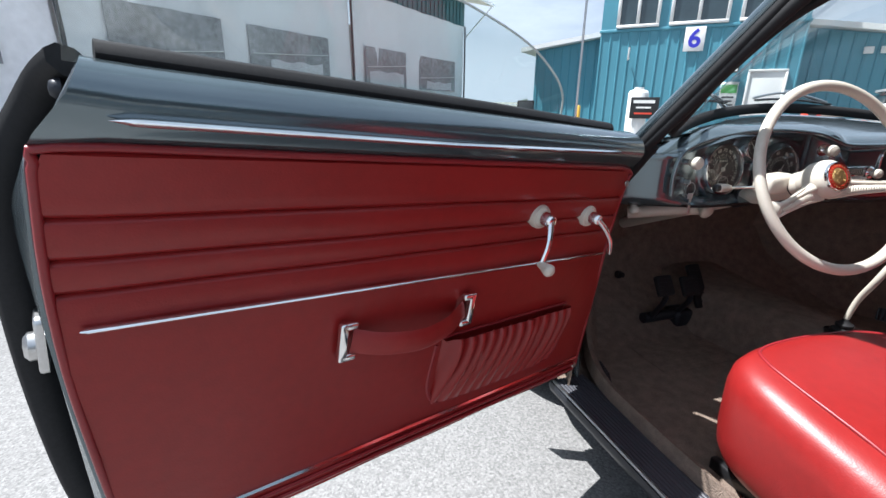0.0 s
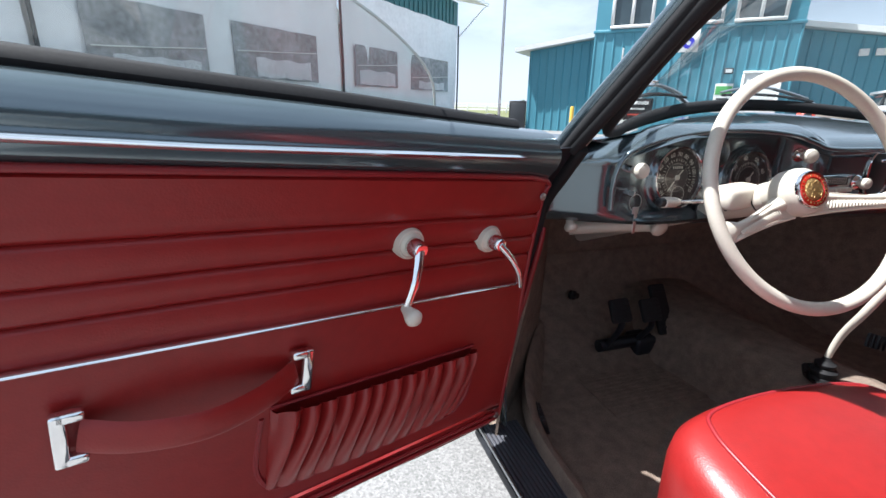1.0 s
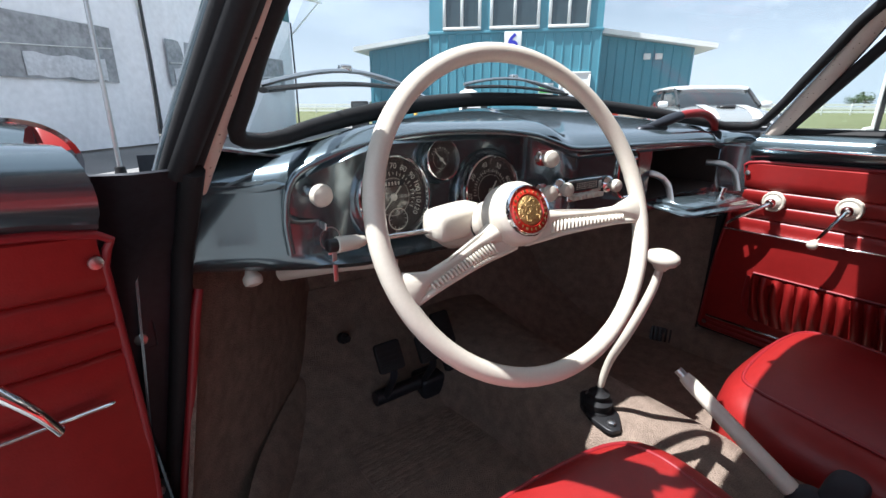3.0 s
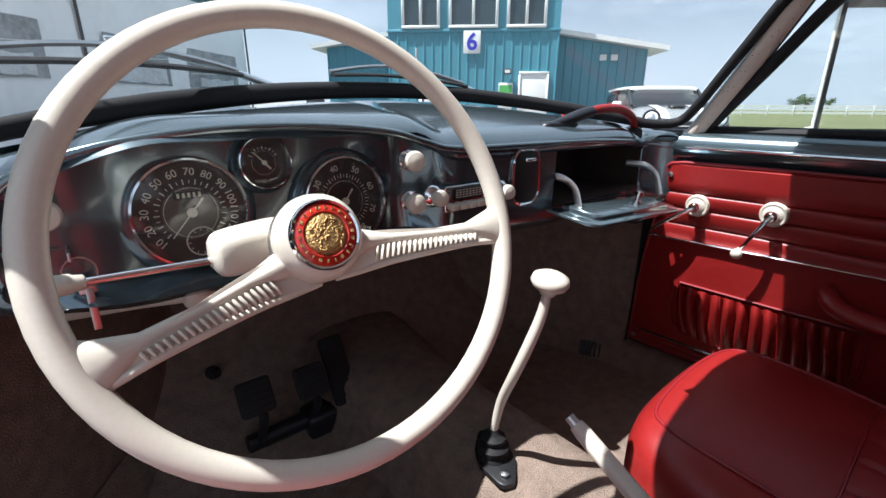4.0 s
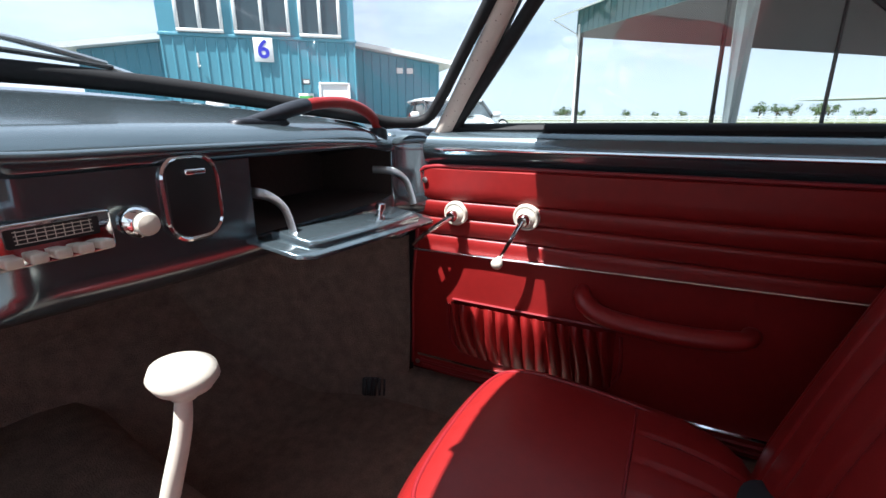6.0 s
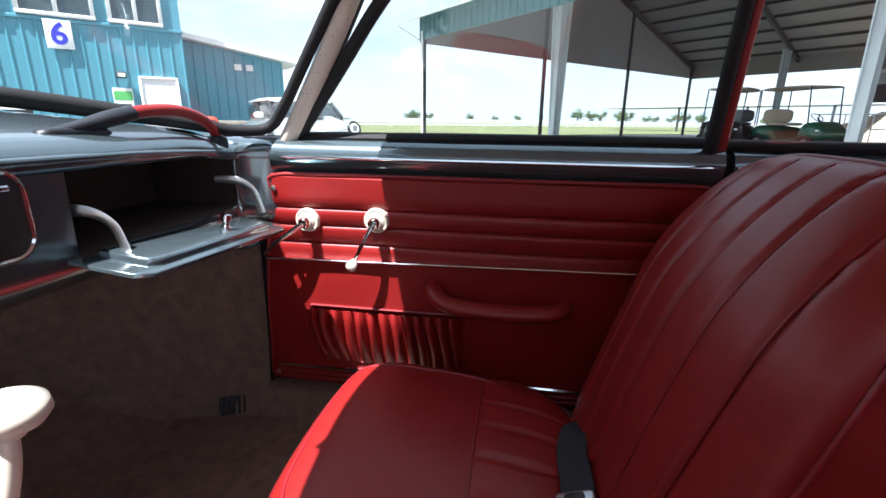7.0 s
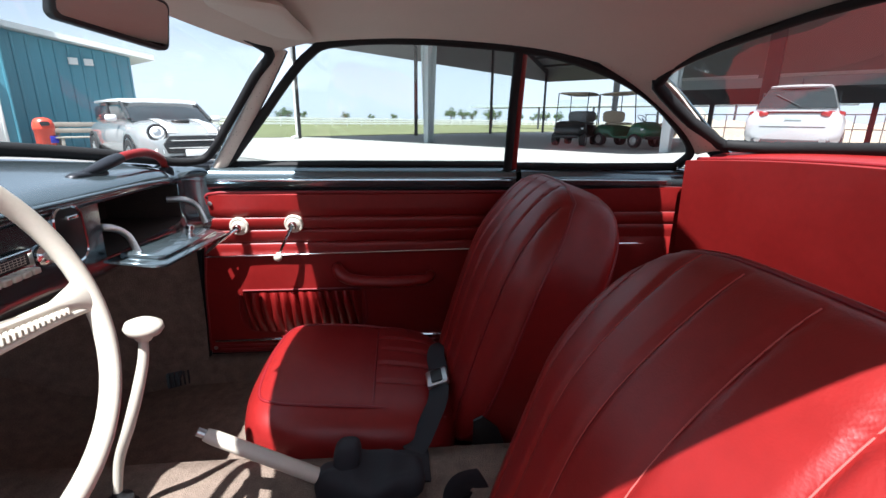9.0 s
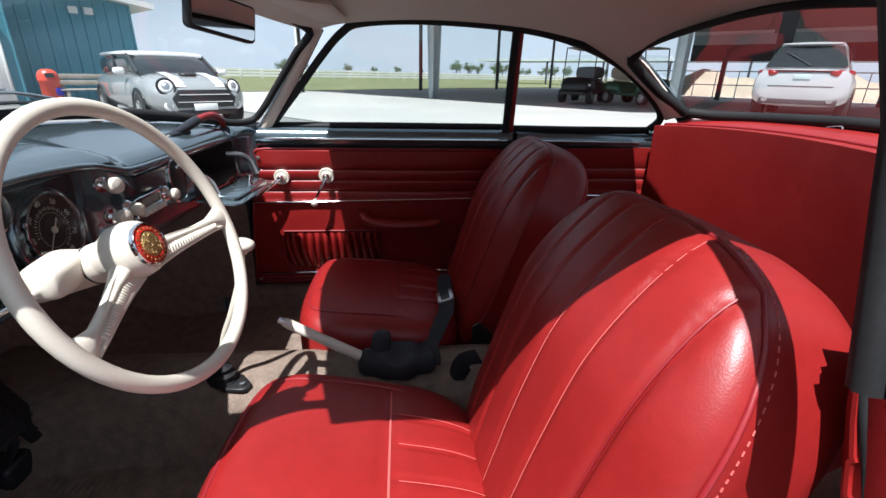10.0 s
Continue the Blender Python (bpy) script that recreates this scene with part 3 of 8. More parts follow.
part("tail_panel", thicken(bm, 0.003), PAINT, body)
for s in (1, -1):
    for y in (1.42, -1.0):
        bm = bm_new()
        m = frame_at((0.715 * s, y, 0.305), (s, 0, 0))
        lathe(bm, ((0.19, -0.14), (0.29, -0.14), (0.305, -0.11), (0.305, -0.03), (0.29, 0.0), (0.20, 0.004), (0.19, -0.02)), m, 28)
        tyre = part("wheel", bm, RUBBER, body, "black tyre on a steel wheel")
        bm = bm_new()
        lathe(bm, ((0.20, -0.015), (0.185, -0.005), (0.16, -0.03), (0.13, -0.012), (0.12, 0.01), (0.06, 0.028), (0, 0.032)), m, 28)
        part("hub_cap", bm, CHROME, tyre, "chrome hub cap")

# windscreen and rear window, each with its rubber
screen = thing("windscreen", (0, 1.03, 0.95), label="curved windscreen glass in a thick black rubber seal", category="windscreen")
bm = bm_new()
xs = [-1 + 2 * j / 24 for j in range(25)]
rows = []
for i in range(9):
    t = i / 8
    rows.append([ws_low((0.606 if x > 0 else 0.628) * x).lerp(ws_high((0.512 if x > 0 else 0.536) * x), t) + (1 - x ** 4) * V(0, 0.030 * math.sin(math.pi * t), 0.018 * math.sin(math.pi * t)) for x in xs])
sheet(bm, rows)
pane = part("pane", bm, SCREEN_GLASS, screen)
pane.visible_shadow = False
bm = bm_new()
low = [ws_low((0.615 if x > 0 else 0.634) * x) + V(0, -0.008, 0.006) for x in xs]
high = [ws_high((0.522 if x > 0 else 0.544) * x) + V(0, -0.004, -0.004) for x in xs[::-1]]
loop = low[1:-1] + [low[-1] + V(-0.006, -0.002, 0.018)] + [low[-1].lerp(high[0], t) for t in (0.2, 0.4, 0.6, 0.8)] + [high[0] + V(-0.006, 0, -0.012)] + high[1:-1] + [high[-1] + V(0.006, 0, -0.012)] + [high[-1].lerp(low[0], t) + V(-0.012 * math.sin(math.pi * t), 0.020 * math.sin(math.pi * t), 0) for t in (0.2, 0.4, 0.6, 0.8)] + [low[0] + V(0.006, -0.002, 0.018)]
loop = spline(loop, 3, True)
tube(bm, loop, [lerp(q.x, (-0.66, -0.56, -0.42, 0.42, 0.56), (0.0090, 0.0100, 0.0140, 0.0140, 0.0108)) for q in loop], 12, closed=True)
part("seal", bm, RUBBER, screen, "thick black rubber seal")

back = thing("rear_window", (0, -0.77, 0.96), label="curved rear window in a black rubber seal", category="window")
bm = bm_new()
low, high = spline(mirror_line(REAR_LOW), 4), spline(mirror_line(REAR_TOP), 4)
sheet(bm, [[a.lerp(b, t) + V(0, -0.02 * math.sin(math.pi * t), 0.02 * math.sin(math.pi * t)) for t in (0, 0.2, 0.4, 0.6, 0.8, 1)] for a, b in zip(low, high)])
pane = part("pane", bm, REAR_GLASS, back)
pane.visible_shadow = False
bm = bm_new()
loop = low + [low[-1].lerp(high[-1], t) + V(-0.006, 0, 0) for t in (0.3, 0.6)] + high[::-1] + [high[0].lerp(low[0], t) + V(0.006, 0, 0) for t in (0.3, 0.6)]
loop = [q + V(0, 0.012 * ease(q.z, 0.98, 1.03), -0.006 * ease(q.z, 0.98, 1.03)) for q in spline(loop, 2, True)]
tube(bm, loop, [lerp(q.z, (0.99, 1.08, 1.14, 1.18), (0.0155, 0.0160, 0.0125, 0.0085)) for q in loop], 10, closed=True)
part("seal", bm, RUBBER, back, "black rubber seal")

# quarter windows
for s in (1, -1):
    q = thing("quarter_window", (0.57 * s, -0.3, 0.89), label="fixed rear quarter window glass", category="window", group="quarter windows")
    bm = bm_new()
    k = 0.0 if s > 0 else 0.080
    b = 0.0
    top = spline([V((0.545 + k) * s, -0.092 + b, 1.195), V((0.536 + 0.6 * k) * s, -0.270, 1.154), V(0.545 * s, -0.430, 1.085), V(0.556 * s, -0.555, 0.985), V(0.566 * s, -0.590, 0.935)], 5)
    n = len(top)
    sheet(bm, [[a, V((0.612 + k - (0.04 + k) * i / (n - 1)) * s, -0.092 + b + (-0.47 - b) * i / (n - 1), 0.892)] for i, a in enumerate(top)])
    pane = part("pane", bm, GLASS, q)
    pane.visible_shadow = False

# floor, tunnel, footwell
floor_ob = thing("car_floor", (0, 0.5, 0.2), label="beige carpeted car floor with a raised centre tunnel", category="carpet")
bm = bm_new()
sheet(bm, [[V(x, y, z) for x in (-0.74, -0.4, -0.12, 0.12, 0.4, 0.66)] for y, z in ((-0.60, 0.30), (-0.25, 0.30), (-0.22, 0.225), (0.3, 0.218), (1.0, 0.218), (1.06, 0.222), (1.16, 0.272), (1.30, 0.40), (1.345, 0.50))])
part("floor_carpet", thicken(bm, 0.01), CARPET, floor_ob)
bm = bm_new()
tp = ((-0.150, 0.215), (-0.128, 0.26), (-0.108, 0.345), (-0.085, 0.372), (-0.045, 0.380), (0, 0.381), (0.045, 0.380), (0.085, 0.372), (0.108, 0.345), (0.128, 0.26), (0.150, 0.215))
rows = []
for y in (-0.6, -0.2, 0.1, 0.4, 0.7, 0.85, 1.0, 1.15, 1.28, 1.40):
    w = 1 + 0.5 * ease(y, 0.85, 1.4)
    rows.append([V(x * w, y, z + 0.02 * ease(y, 0.9, 1.4)) for x, z in tp])
sheet(bm, rows)
part("tunnel_carpet", thicken(bm, 0.006), CARPET, floor_ob, "carpeted centre tunnel")
for s in (1, -1):
    bm = bm_new()
    line = spline([V((0.640 if s > 0 else 0.693) * s, 0.845 if s > 0 else 0.898, 0), V((0.628 if s > 0 else 0.672) * s, 0.90 if s > 0 else 0.95, 0), V(0.560 * s, 1.06 if s > 0 else 1.08, 0), V(0.450 * s, 1.22, 0), V(0.400 * s, 1.30, 0), V(0.34 * s, 1.345, 0)], 5)
    rows = []
    for z in (0.205, 0.25, 0.30, 0.42, 0.6, 0.76, 0.85):
        rows.append([p + V((0.022 * s * ease(z, 0.2, 0.45) if s > 0 else -0.070 * (1 - ease(z, 0.2, 0.75))) * (1 - i / len(line)), 0.05 * ease(z, 0.2, 0.6) * i / len(line), z) for i, p in enumerate(line)])
    sheet(bm, rows)
    part("kick_panel_carpet", thicken(bm, 0.006), CARPET, floor_ob, "beige carpet on the kick panel")
    # carpeted inner sill that runs into the wheel arch, with its heater outlet
    bm = bm_new()
    k = 0.0 if s > 0 else 0.055
    path = spline([V(0.628 + k, -0.25, 0), V(0.630 + k, 0.2, 0), V(0.632 + k, 0.6, 0), V(0.630 + 0.8 * k, 0.85, 0), V(0.600 + 0.4 * k, 1.00, 0), V(0.520, 1.14, 0), V(0.430, 1.25, 0), V(0.34, 1.32, 0)], 5)
    rows = []
    for i, a in enumerate(path):
        r = ease(a.y, 0.8, 1.2)
        rows.append([V((a.x - d) * s, a.y - 0.3 * d, z + 0.05 * r * (z - 0.21) / 0.07) for d, z in ((0.040, 0.210), (0.030, 0.228), (0.016, 0.258), (0.010, 0.272), (0.0, 0.283), (-0.012, 0.2875), (-0.064 if s > 0 else -0.016, 0.2865 if s > 0 else 0.25))])
    sheet(bm, rows)
    part("inner_sill_carpet", thicken(bm, 0.004), CARPET, floor_ob, "carpeted inner sill")
    bm = bm_new()
    m = frame_at(((0.604 + 0.6 * k) * s, 0.915, 0.250), (-0.86 * s, -0.38, 0.34))
    prism(bm, rounded(0.078, 0.046, 0.006), 0.004, m)
    for j in range(6):
        block(bm, ((-0.030 + 0.012 * j), 0, 0.006), (0.0055, 0.042, 0.014), m @ Matrix.Rotation(0.12, 4, "Y"), 0.001, 1)
    part("heater_grille", bm, BLACK, floor_ob, "small black heater grille")
bm = bm_new()
sheet(bm, [[V(x, y, z) for x in (-0.7, -0.35, 0, 0.35, 0.7)] for y, z in ((1.335, 0.42), (1.35, 0.50), (1.34, 0.60), (1.30, 0.70), (1.20, 0.78), (1.05, 0.80))])
part("bulkhead_carpet", thicken(bm, 0.008), CARPET, floor_ob)
bm = bm_new()
sheet(bm, [[V(x, y, 0.209) for x in (-0.70, 0.70)] for y in (-0.7, 1.36)])
sheet(bm, [[V(x, 1.37, z) for x in (-0.70, 0.70)] for z in (0.2, 0.86)])
part("floor_pan", thicken(bm, 0.01), GRIME, floor_ob)
# ribbed heel mat on the driver's side
bm = bm_new()
sheet(bm, [[V(-0.135 - 0.30 * i / 2, 0.885 + 0.21 * j / 84, 0.2310 + 0.0014 * abs(math.sin(math.pi * j / 6))) for j in range(85)] for i in range(3)])
part("heel_mat", thicken(bm, 0.003), CARPET, floor_ob, "ribbed brown heel mat sewn on the carpet")


# ---- doors ----
def winder(door, s, y, z):
    x = panel_x(z, s)
    m = frame_at((s * (x - 0.006), y, z), (-s, 0, -0.12))
    bm = bm_new()
    q = 0.82 if s < 0 else 1.0
    lathe(bm, [(r * q, h) for r, h in ((0.0, -0.010), (0.0265, -0.010), (0.0265, 0.003), (0.0245, 0.0068), (0.0215, 0.0072), (0.0200, 0.0060), (0.0180, 0.0072), (0.014, 0.010), (0.0, 0.010))], m, 36)
    base = part("window_winder", bm, IVORY, door, "ivory rosette with a chrome crank", local=True)
    bm = bm_new()
    lathe(bm, ((0.0, 0.010), (0.0125, 0.010), (0.012, 0.024), (0.009, 0.030), (0.0, 0.031)), m, 20)
    a, b = m @ V(0, 0, 0.026), m @ V(0, 0, 0.026) + V(-0.008 * s, 0.040 if s > 0 else -0.020, -0.078 if s > 0 else -0.074)
    tube(bm, spline([a, a.lerp(b, 0.5) + V(-0.006 * s, 0, 0), b], 6), [0.0075 - 0.0025 * i / 12 for i in range(13)], 10, flat=0.7)
    part("crank", bm, CHROME, base, "chrome crank arm", local=True)
    bm = bm_new()
    mk = frame_at(b, (-s, -0.05, -0.25))
    lathe(bm, ((0.0, -0.004), (0.006, -0.004), (0.0075, 0.004), (0.0112, 0.016), (0.0112, 0.021), (0.007, 0.026), (0.0, 0.027)), mk, 18)
    part("knob", bm, IVORY, base, "ivory crank knob", local=True)


def release(door, s, y, z):
    x = panel_x(z, s)
    m = frame_at((s * (x - 0.006), y, z), (-s, 0, -0.12))
    bm = bm_new()
    q = 0.82 if s < 0 else 1.0
    lathe(bm, [(r * q, h) for r, h in ((0.0, -0.010), (0.0260, -0.010), (0.0260, 0.003), (0.0240, 0.0068), (0.0210, 0.0072), (0.0195, 0.0060), (0.0175, 0.0072), (0.013, 0.010), (0.0, 0.010))], m, 36)
    base = part("door_release", bm, IVORY, door, "ivory rosette with a chrome lever", local=True)
    bm = bm_new()
    lathe(bm, ((0.0, 0.010), (0.012, 0.010), (0.0115, 0.024), (0.009, 0.029), (0.0, 0.030)), m, 20)
    a = m @ V(0, 0, 0.024)
    tube(bm, spline([a, a + V(-0.010 * s, 0.018, -0.020), a + V(-0.014 * s, 0.036, -0.044), a + V(-0.010 * s, 0.050, -0.070)] if s < 0 else [a, a + V(-0.010 * s, 0.028, -0.020), a + V(-0.014 * s, 0.060, -0.044), a + V(-0.010 * s, 0.085, -0.066)], 5), [0.0085 - 0.0035 * i / 15 for i in range(16)], 10, flat=0.75)
    part("lever", bm, CHROME, base, "chrome release lever", local=True)


def build_door(name, s, m, label, strap):
    """A door as it sits shut on side s, then carried by m."""
    door = thing(name, label=label, category="door", group="car doors", m=m)

    def front(z):
        return door_front(z) + (0.026 if strap else 0.0)

    def rear_at(z):
        return lerp(z, (0.27, 0.43, 0.57, 0.66, 0.80, 0.825, 0.86, 0.9), (-0.066, -0.094, -0.112, -0.121, -0.119, -0.110, -0.086, -0.070)) if strap else -0.092

    rear = -0.125 if strap else -0.092
    shift = 0.015 if strap else 0.0
    ys = [0, 0.05, 0.2, 0.4, 0.6, 0.8, 0.95, 1]
    # pressed shell
    bm = bm_new()
    inner = [(panel_x(z, s) + 0.012, z) for z in (0.285, 0.33, 0.42, 0.52, 0.58, 0.64, 0.69, 0.73, 0.78, 0.815)]
    prof = inner + rail(s) + list(OUTER)
    rows = []
    for x, z in prof:
        rows.append([V(s * (x - (0.004 if t in (0, 1) else 0)), front(z) + (rear_at(z) - (0.018 if strap and x > 0.69 else 0) - front(z)) * t, z) for t in ys])
    g = sheet(bm, rows, close_u=True)
    for end in (0, -1):
        bm.faces.new([row[end] for row in g])
    shell = part("door_shell", bm, PAINT, door, "blue-green painted shell with a rounded top rail", local=True, angle=50)
    # upholstery with sewn folds
    bm = bm_new()
    folds = (0.683, 0.717, 0.757) if strap else (0.670, 0.710, 0.7475)
    zs = sorted([0.296, 0.30, 0.32, 0.36, 0.42, 0.48, 0.54, 0.60, 0.636, 0.652, 0.700, 0.734, 0.775, 0.80, 0.812, 0.816] + [g0 + d for g0 in folds for d in (-0.006, -0.0025, 0.0, 0.0025, 0.006)])
    rows = []
    for z in zs:
        dip = sum(0.0065 * math.exp(-((z - g0) / 0.0028) ** 2) for g0 in folds)
        edge = 0.006 if z in (zs[0], zs[-1]) else 0
        f, r = front(z) - 0.004, rear_at(z) + 0.010
        row = []
        for t in [i / 26 for i in range(27)]:
            y = f + (r - f) * t
            swell = 0.0012 * math.sin(9 * y + 31 * z) + 0.0010 * math.sin(23 * y - 17 * z)
            row.append(V(s * (panel_x(z, s) - 0.004 + dip + edge + swell + (0.003 if t in (0, 1) else 0)), y, z))
        rows.append(row)
    sheet(bm, rows)
    part("upholstery", thicken(bm, 0.003), RED, door, "red vinyl door panel with sewn horizontal folds", local=True)
    # rolled edge round the upholstery
    bm = bm_new()
    ring = [V(s * (panel_x(z, s) + 0.001), rear_at(z) + 0.008, z) for z in (0.31, 0.4, 0.5, 0.6, 0.7, 0.78, 0.805)] + [V(s * (panel_x(0.82, s) + 0.001), rear_at(0.8) + 0.022, 0.818)] + [V(s * panel_x(0.82, s), y, 0.819) for y in (0.05, 0.25, 0.45, 0.65)] + [V(s * (panel_x(0.82, s) + 0.002), front(0.81) - 0.004, 0.814)] + [V(s * (panel_x(z, s) + 0.001), front(z) - 0.002, z) for z in (0.78, 0.68, 0.55, 0.40, 0.31)]
    tube(bm, spline(ring, 3), 0.0042, 8)
    part("edge_piping", bm, RED_PIPE, door, local=True)
    # long chrome strip and pointed moulding on the rail
    bm = bm_new()
    pts = [V(s * (panel_x(0.638, s) - 0.010), y, lerp(y, (-0.07, 0.81), (0.646, 0.631))) for y in (0.806, 0.80, 0.6, 0.4, 0.2, 0.0, -0.088 if strap else -0.05, -0.094 if strap else -0.056)]
    tube(bm, pts, [0.003, 0.0062, 0.0062, 0.0062, 0.0062, 0.0062, 0.0062, 0.003], 10, flat=0.5, up=(0, 0, 1))
    strip = part("trim_strip", bm, CHROME, door, "slim double chrome trim strip", local=True)
    bm = bm_new()
    tube(bm, [q + V(-0.0031 * s, 0, 0) for q in pts[1:-1]], 0.0011, 6)
    part("groove", bm, GRIME, strip, "dark groove", local=True)
    bm = bm_new()
    r0, r1 = 0.705 if strap else 0.738, -0.062 if strap else -0.080
    pts = [V(s * (0.5685 if strap else 0.5925), y, 0.8535 if not strap else lerp(y, (-0.06, 0.3, 0.7), (0.842, 0.842, 0.8495))) for y in (r0, r0 - 0.02, 0.5, 0.3, 0.1, r1 + 0.030, r1 + 0.016, r1)]
    tube(bm, pts, [0.004, 0.0092, 0.0096, 0.0096, 0.0096, 0.0096, 0.0090, 0.0008], 8, flat=0.42, up=(0, 0, 1))
    part("rail_moulding", bm, CHROME, door, "pointed chrome moulding", local=True)
    # bottom ribs
    for k, z in enumerate((0.345, 0.327, 0.312)):
        bm = bm_new()
        x = panel_x(z, s) - 0.006
        tube(bm, [V(s * x, front(z) - 0.02 - 0.006 * k, z), V(s * x, 0.4, z), V(s * x, rear_at(z) + 0.03, z)], 0.0042, 6)
        part("bottom_rib", bm, CHROME if k == 0 else RED_PIPE, door, "chrome rib" if k == 0 else "", local=True)
    # gathered map pocket
    bm = bm_new()
    rows = []
    y0, y1, n = 0.715 + shift, 0.365 + shift, 182
    rnd = random.Random(4 + s)
    waves = [(rnd.uniform(0.8, 1.2), rnd.uniform(-0.4, 0.4)) for _ in range(15)]
    for i in range(13):
        v = i / 12
        row = []
        for j in range(n + 1):
            u = j / n
            ph = u * 13
            amp, off = waves[int(ph) % 13]
            fold = (1 - abs(2 * ((ph + 0.16 * math.sin(3 * v + 5 * u) + 0.10 * off) % 1) - 1) ** 2.6) * amp
            z = 0.383 + 0.137 * v
            low = math.sin(math.pi * min(v, 0.985)) ** 0.4
            rim = min(1, min(u, 1 - u) / 0.05) ** 0.5
            out = (0.003 + (0.019 + 0.010 * v) * fold * (0.70 + 0.30 * v)) * rim * (0.3 + 0.7 * low) + 0.010 * v * rim
            y = y0 + (y1 - y0) * u + 0.012 * (v - 0.5) * rim
            sag = 0.010 * (1 - abs(2 * u - 1) ** 4) if v == 0 else 0
            row.append(V(s * (panel_x(z, s) - 0.004 - out), y, z - sag - 0.010 * (1 - min(1, fold)) * v ** 3))
        rows.append(row)
    sheet(bm, rows)
    pocket = part("map_pocket", thicken(bm, 0.002), RED, door, "gathered elastic map pocket", local=True)
    bm = bm_new()
    tube(bm, [V(s * (panel_x(0.52, s) - 0.006), y0 + (y1 - y0) * j / 78, 0.519) for j in range(79)], 0.0030, 6)
    part("hem", bm, RED_PIPE, pocket, local=True)
    bm = bm_new()
    oval = [(y0 + 0.012, 0.505), (y0 + 0.016, 0.42), (y0 - 0.004, 0.384), (y0 - 0.03, 0.374), (0.55, 0.370), (y1 + 0.03, 0.374), (y1 + 0.002, 0.388), (y1 - 0.014, 0.43), (y1 - 0.010, 0.505)]
    tube(bm, spline([V(s * (panel_x(z, s) - 0.0035), y, z) for y, z in oval], 4), 0.004, 6)
    part("pocket_welt", bm, RED_PIPE, pocket, local=True)
    winder(door, s, 0.546, 0.728)
    release(door, s, 0.697, 0.722)
    for y, z in ((front(0.78) - 0.012, 0.788), (front(0.33) - 0.018, 0.320)):
        bm = bm_new()
        lathe(bm, ((0.0065, 0), (0.006, 0.002), (0.003, 0.003), (0, 0.003)), frame_at((s * (panel_x(z, s) - 0.006), y, z), (-s, 0, 0)), 12)
        part("screw", bm, STEEL, door, local=True)
    if strap:
        ends = ((0.405, 0.572), (0.196, 0.566))
        for y, z in ends:
            bm = bm_new()
            m2 = frame_at((s * (panel_x(z, s) - 0.004), y, z), (-s, 0, -0.1))
            ax = m2.to_3x3() @ V(1, 0, 0)
            side = math.copysign(0.014, (y - 0.3) * ax.y)
            block(bm, (side, 0, 0.011), (0.013, 0.060, 0.012), m2, 0.003)
            for e in (-0.0245, 0.0245):
                block(bm, (side * 0.40, e, 0.011), (0.024, 0.011, 0.012), m2, 0.003)
            part("strap_bracket", bm, CHROME, door, "chrome strap bracket", local=True)
        bm = bm_new()
        pts = [V(s * (panel_x(0.58, s) - 0.012), ends[0][0], 0.570), V(s * (panel_x(0.56, s) - 0.034), 0.36, 0.560), V(s * (panel_x(0.55, s) - 0.046), 0.30, 0.555), V(s * (panel_x(0.56, s) - 0.034), 0.24, 0.557), V(s * (panel_x(0.58, s) - 0.012), ends[1][0], 0.564)]
        tube(bm, spline(pts, 6), 0.0175, 10, flat=0.20, up=(1, 0, 0))
        part("pull_strap", bm, RED, door, "padded red vinyl pull strap", local=True)
    else:
        bm = bm_new()
        pts = [V(s * (panel_x(0.60, s) - 0.004), 0.432, 0.596), V(s * (panel_x(0.6, s) - 0.030), 0.425, 0.585), V(s * (panel_x(0.58, s) - 0.048), 0.395, 0.566), V(s * (panel_x(0.57, s) - 0.052), 0.32, 0.556), V(s * (panel_x(0.57, s) - 0.050), 0.22, 0.556), V(s * (panel_x(0.57, s) - 0.036), 0.165, 0.560), V(s * (panel_x(0.57, s) - 0.004), 0.152, 0.566)]
        tube(bm, spline(pts, 6), [0.013, 0.014, 0.015, 0.016, 0.017, 0.018, 0.019, 0.020] + [0.022] * 21 + [0.021, 0.019, 0.018, 0.017, 0.016, 0.015, 0.013, 0.011], 12, flat=0.75, up=(0, 0, 1))
        part("armrest", bm, RED, door, "padded red vinyl armrest grip", local=True)
    # window glass and its seal
    top = [V(0.640, 0.712, 0.886), V(0.606, 0.628, 0.985), V(0.578, 0.545, 1.085), V(0.556, 0.475, 1.160), V(0.547, 0.400, 1.189), V(0.543, 0.200, 1.201), V(0.542, rear + 0.03, 1.188 if not strap else 1.180)]
    if strap:
        # wound halfway down
        top = [V(0.628, 0.584, 0.886), V(0.622, 0.578, 0.902), V(0.612, 0.561, 0.932), V(0.604, 0.524, 0.957), V(0.597, 0.455, 0.985), V(0.592, 0.369, 1.003), V(0.588, 0.25, 1.017), V(0.586, 0.10, 1.022), V(0.587, rear + 0.04, 1.016)]
    line = spline([V(s * p.x, p.y, p.z) for p in top], 6)
    bm = bm_new()
    n = len(line)
    sheet(bm, [[a, V(s * (0.632 if strap else 0.642), a.y, 0.886)] for a in line[1:]])
    pane = part("window_pane", thicken(bm, 0.004), GLASS, door, "frameless window glass, wound half down" if strap else "frameless raised window glass", local=True)
    pane.visible_shadow = False
    bm = bm_new()
    tube(bm, [q + V(0, 0.0015, 0.0015) for q in line[1:]], 0.0018, 6)
    part("glass_edge", bm, EDGE_GLASS, pane, "pale ground glass edge", local=True)
    bm = bm_new()
    q = 0.0 if strap else 0.018
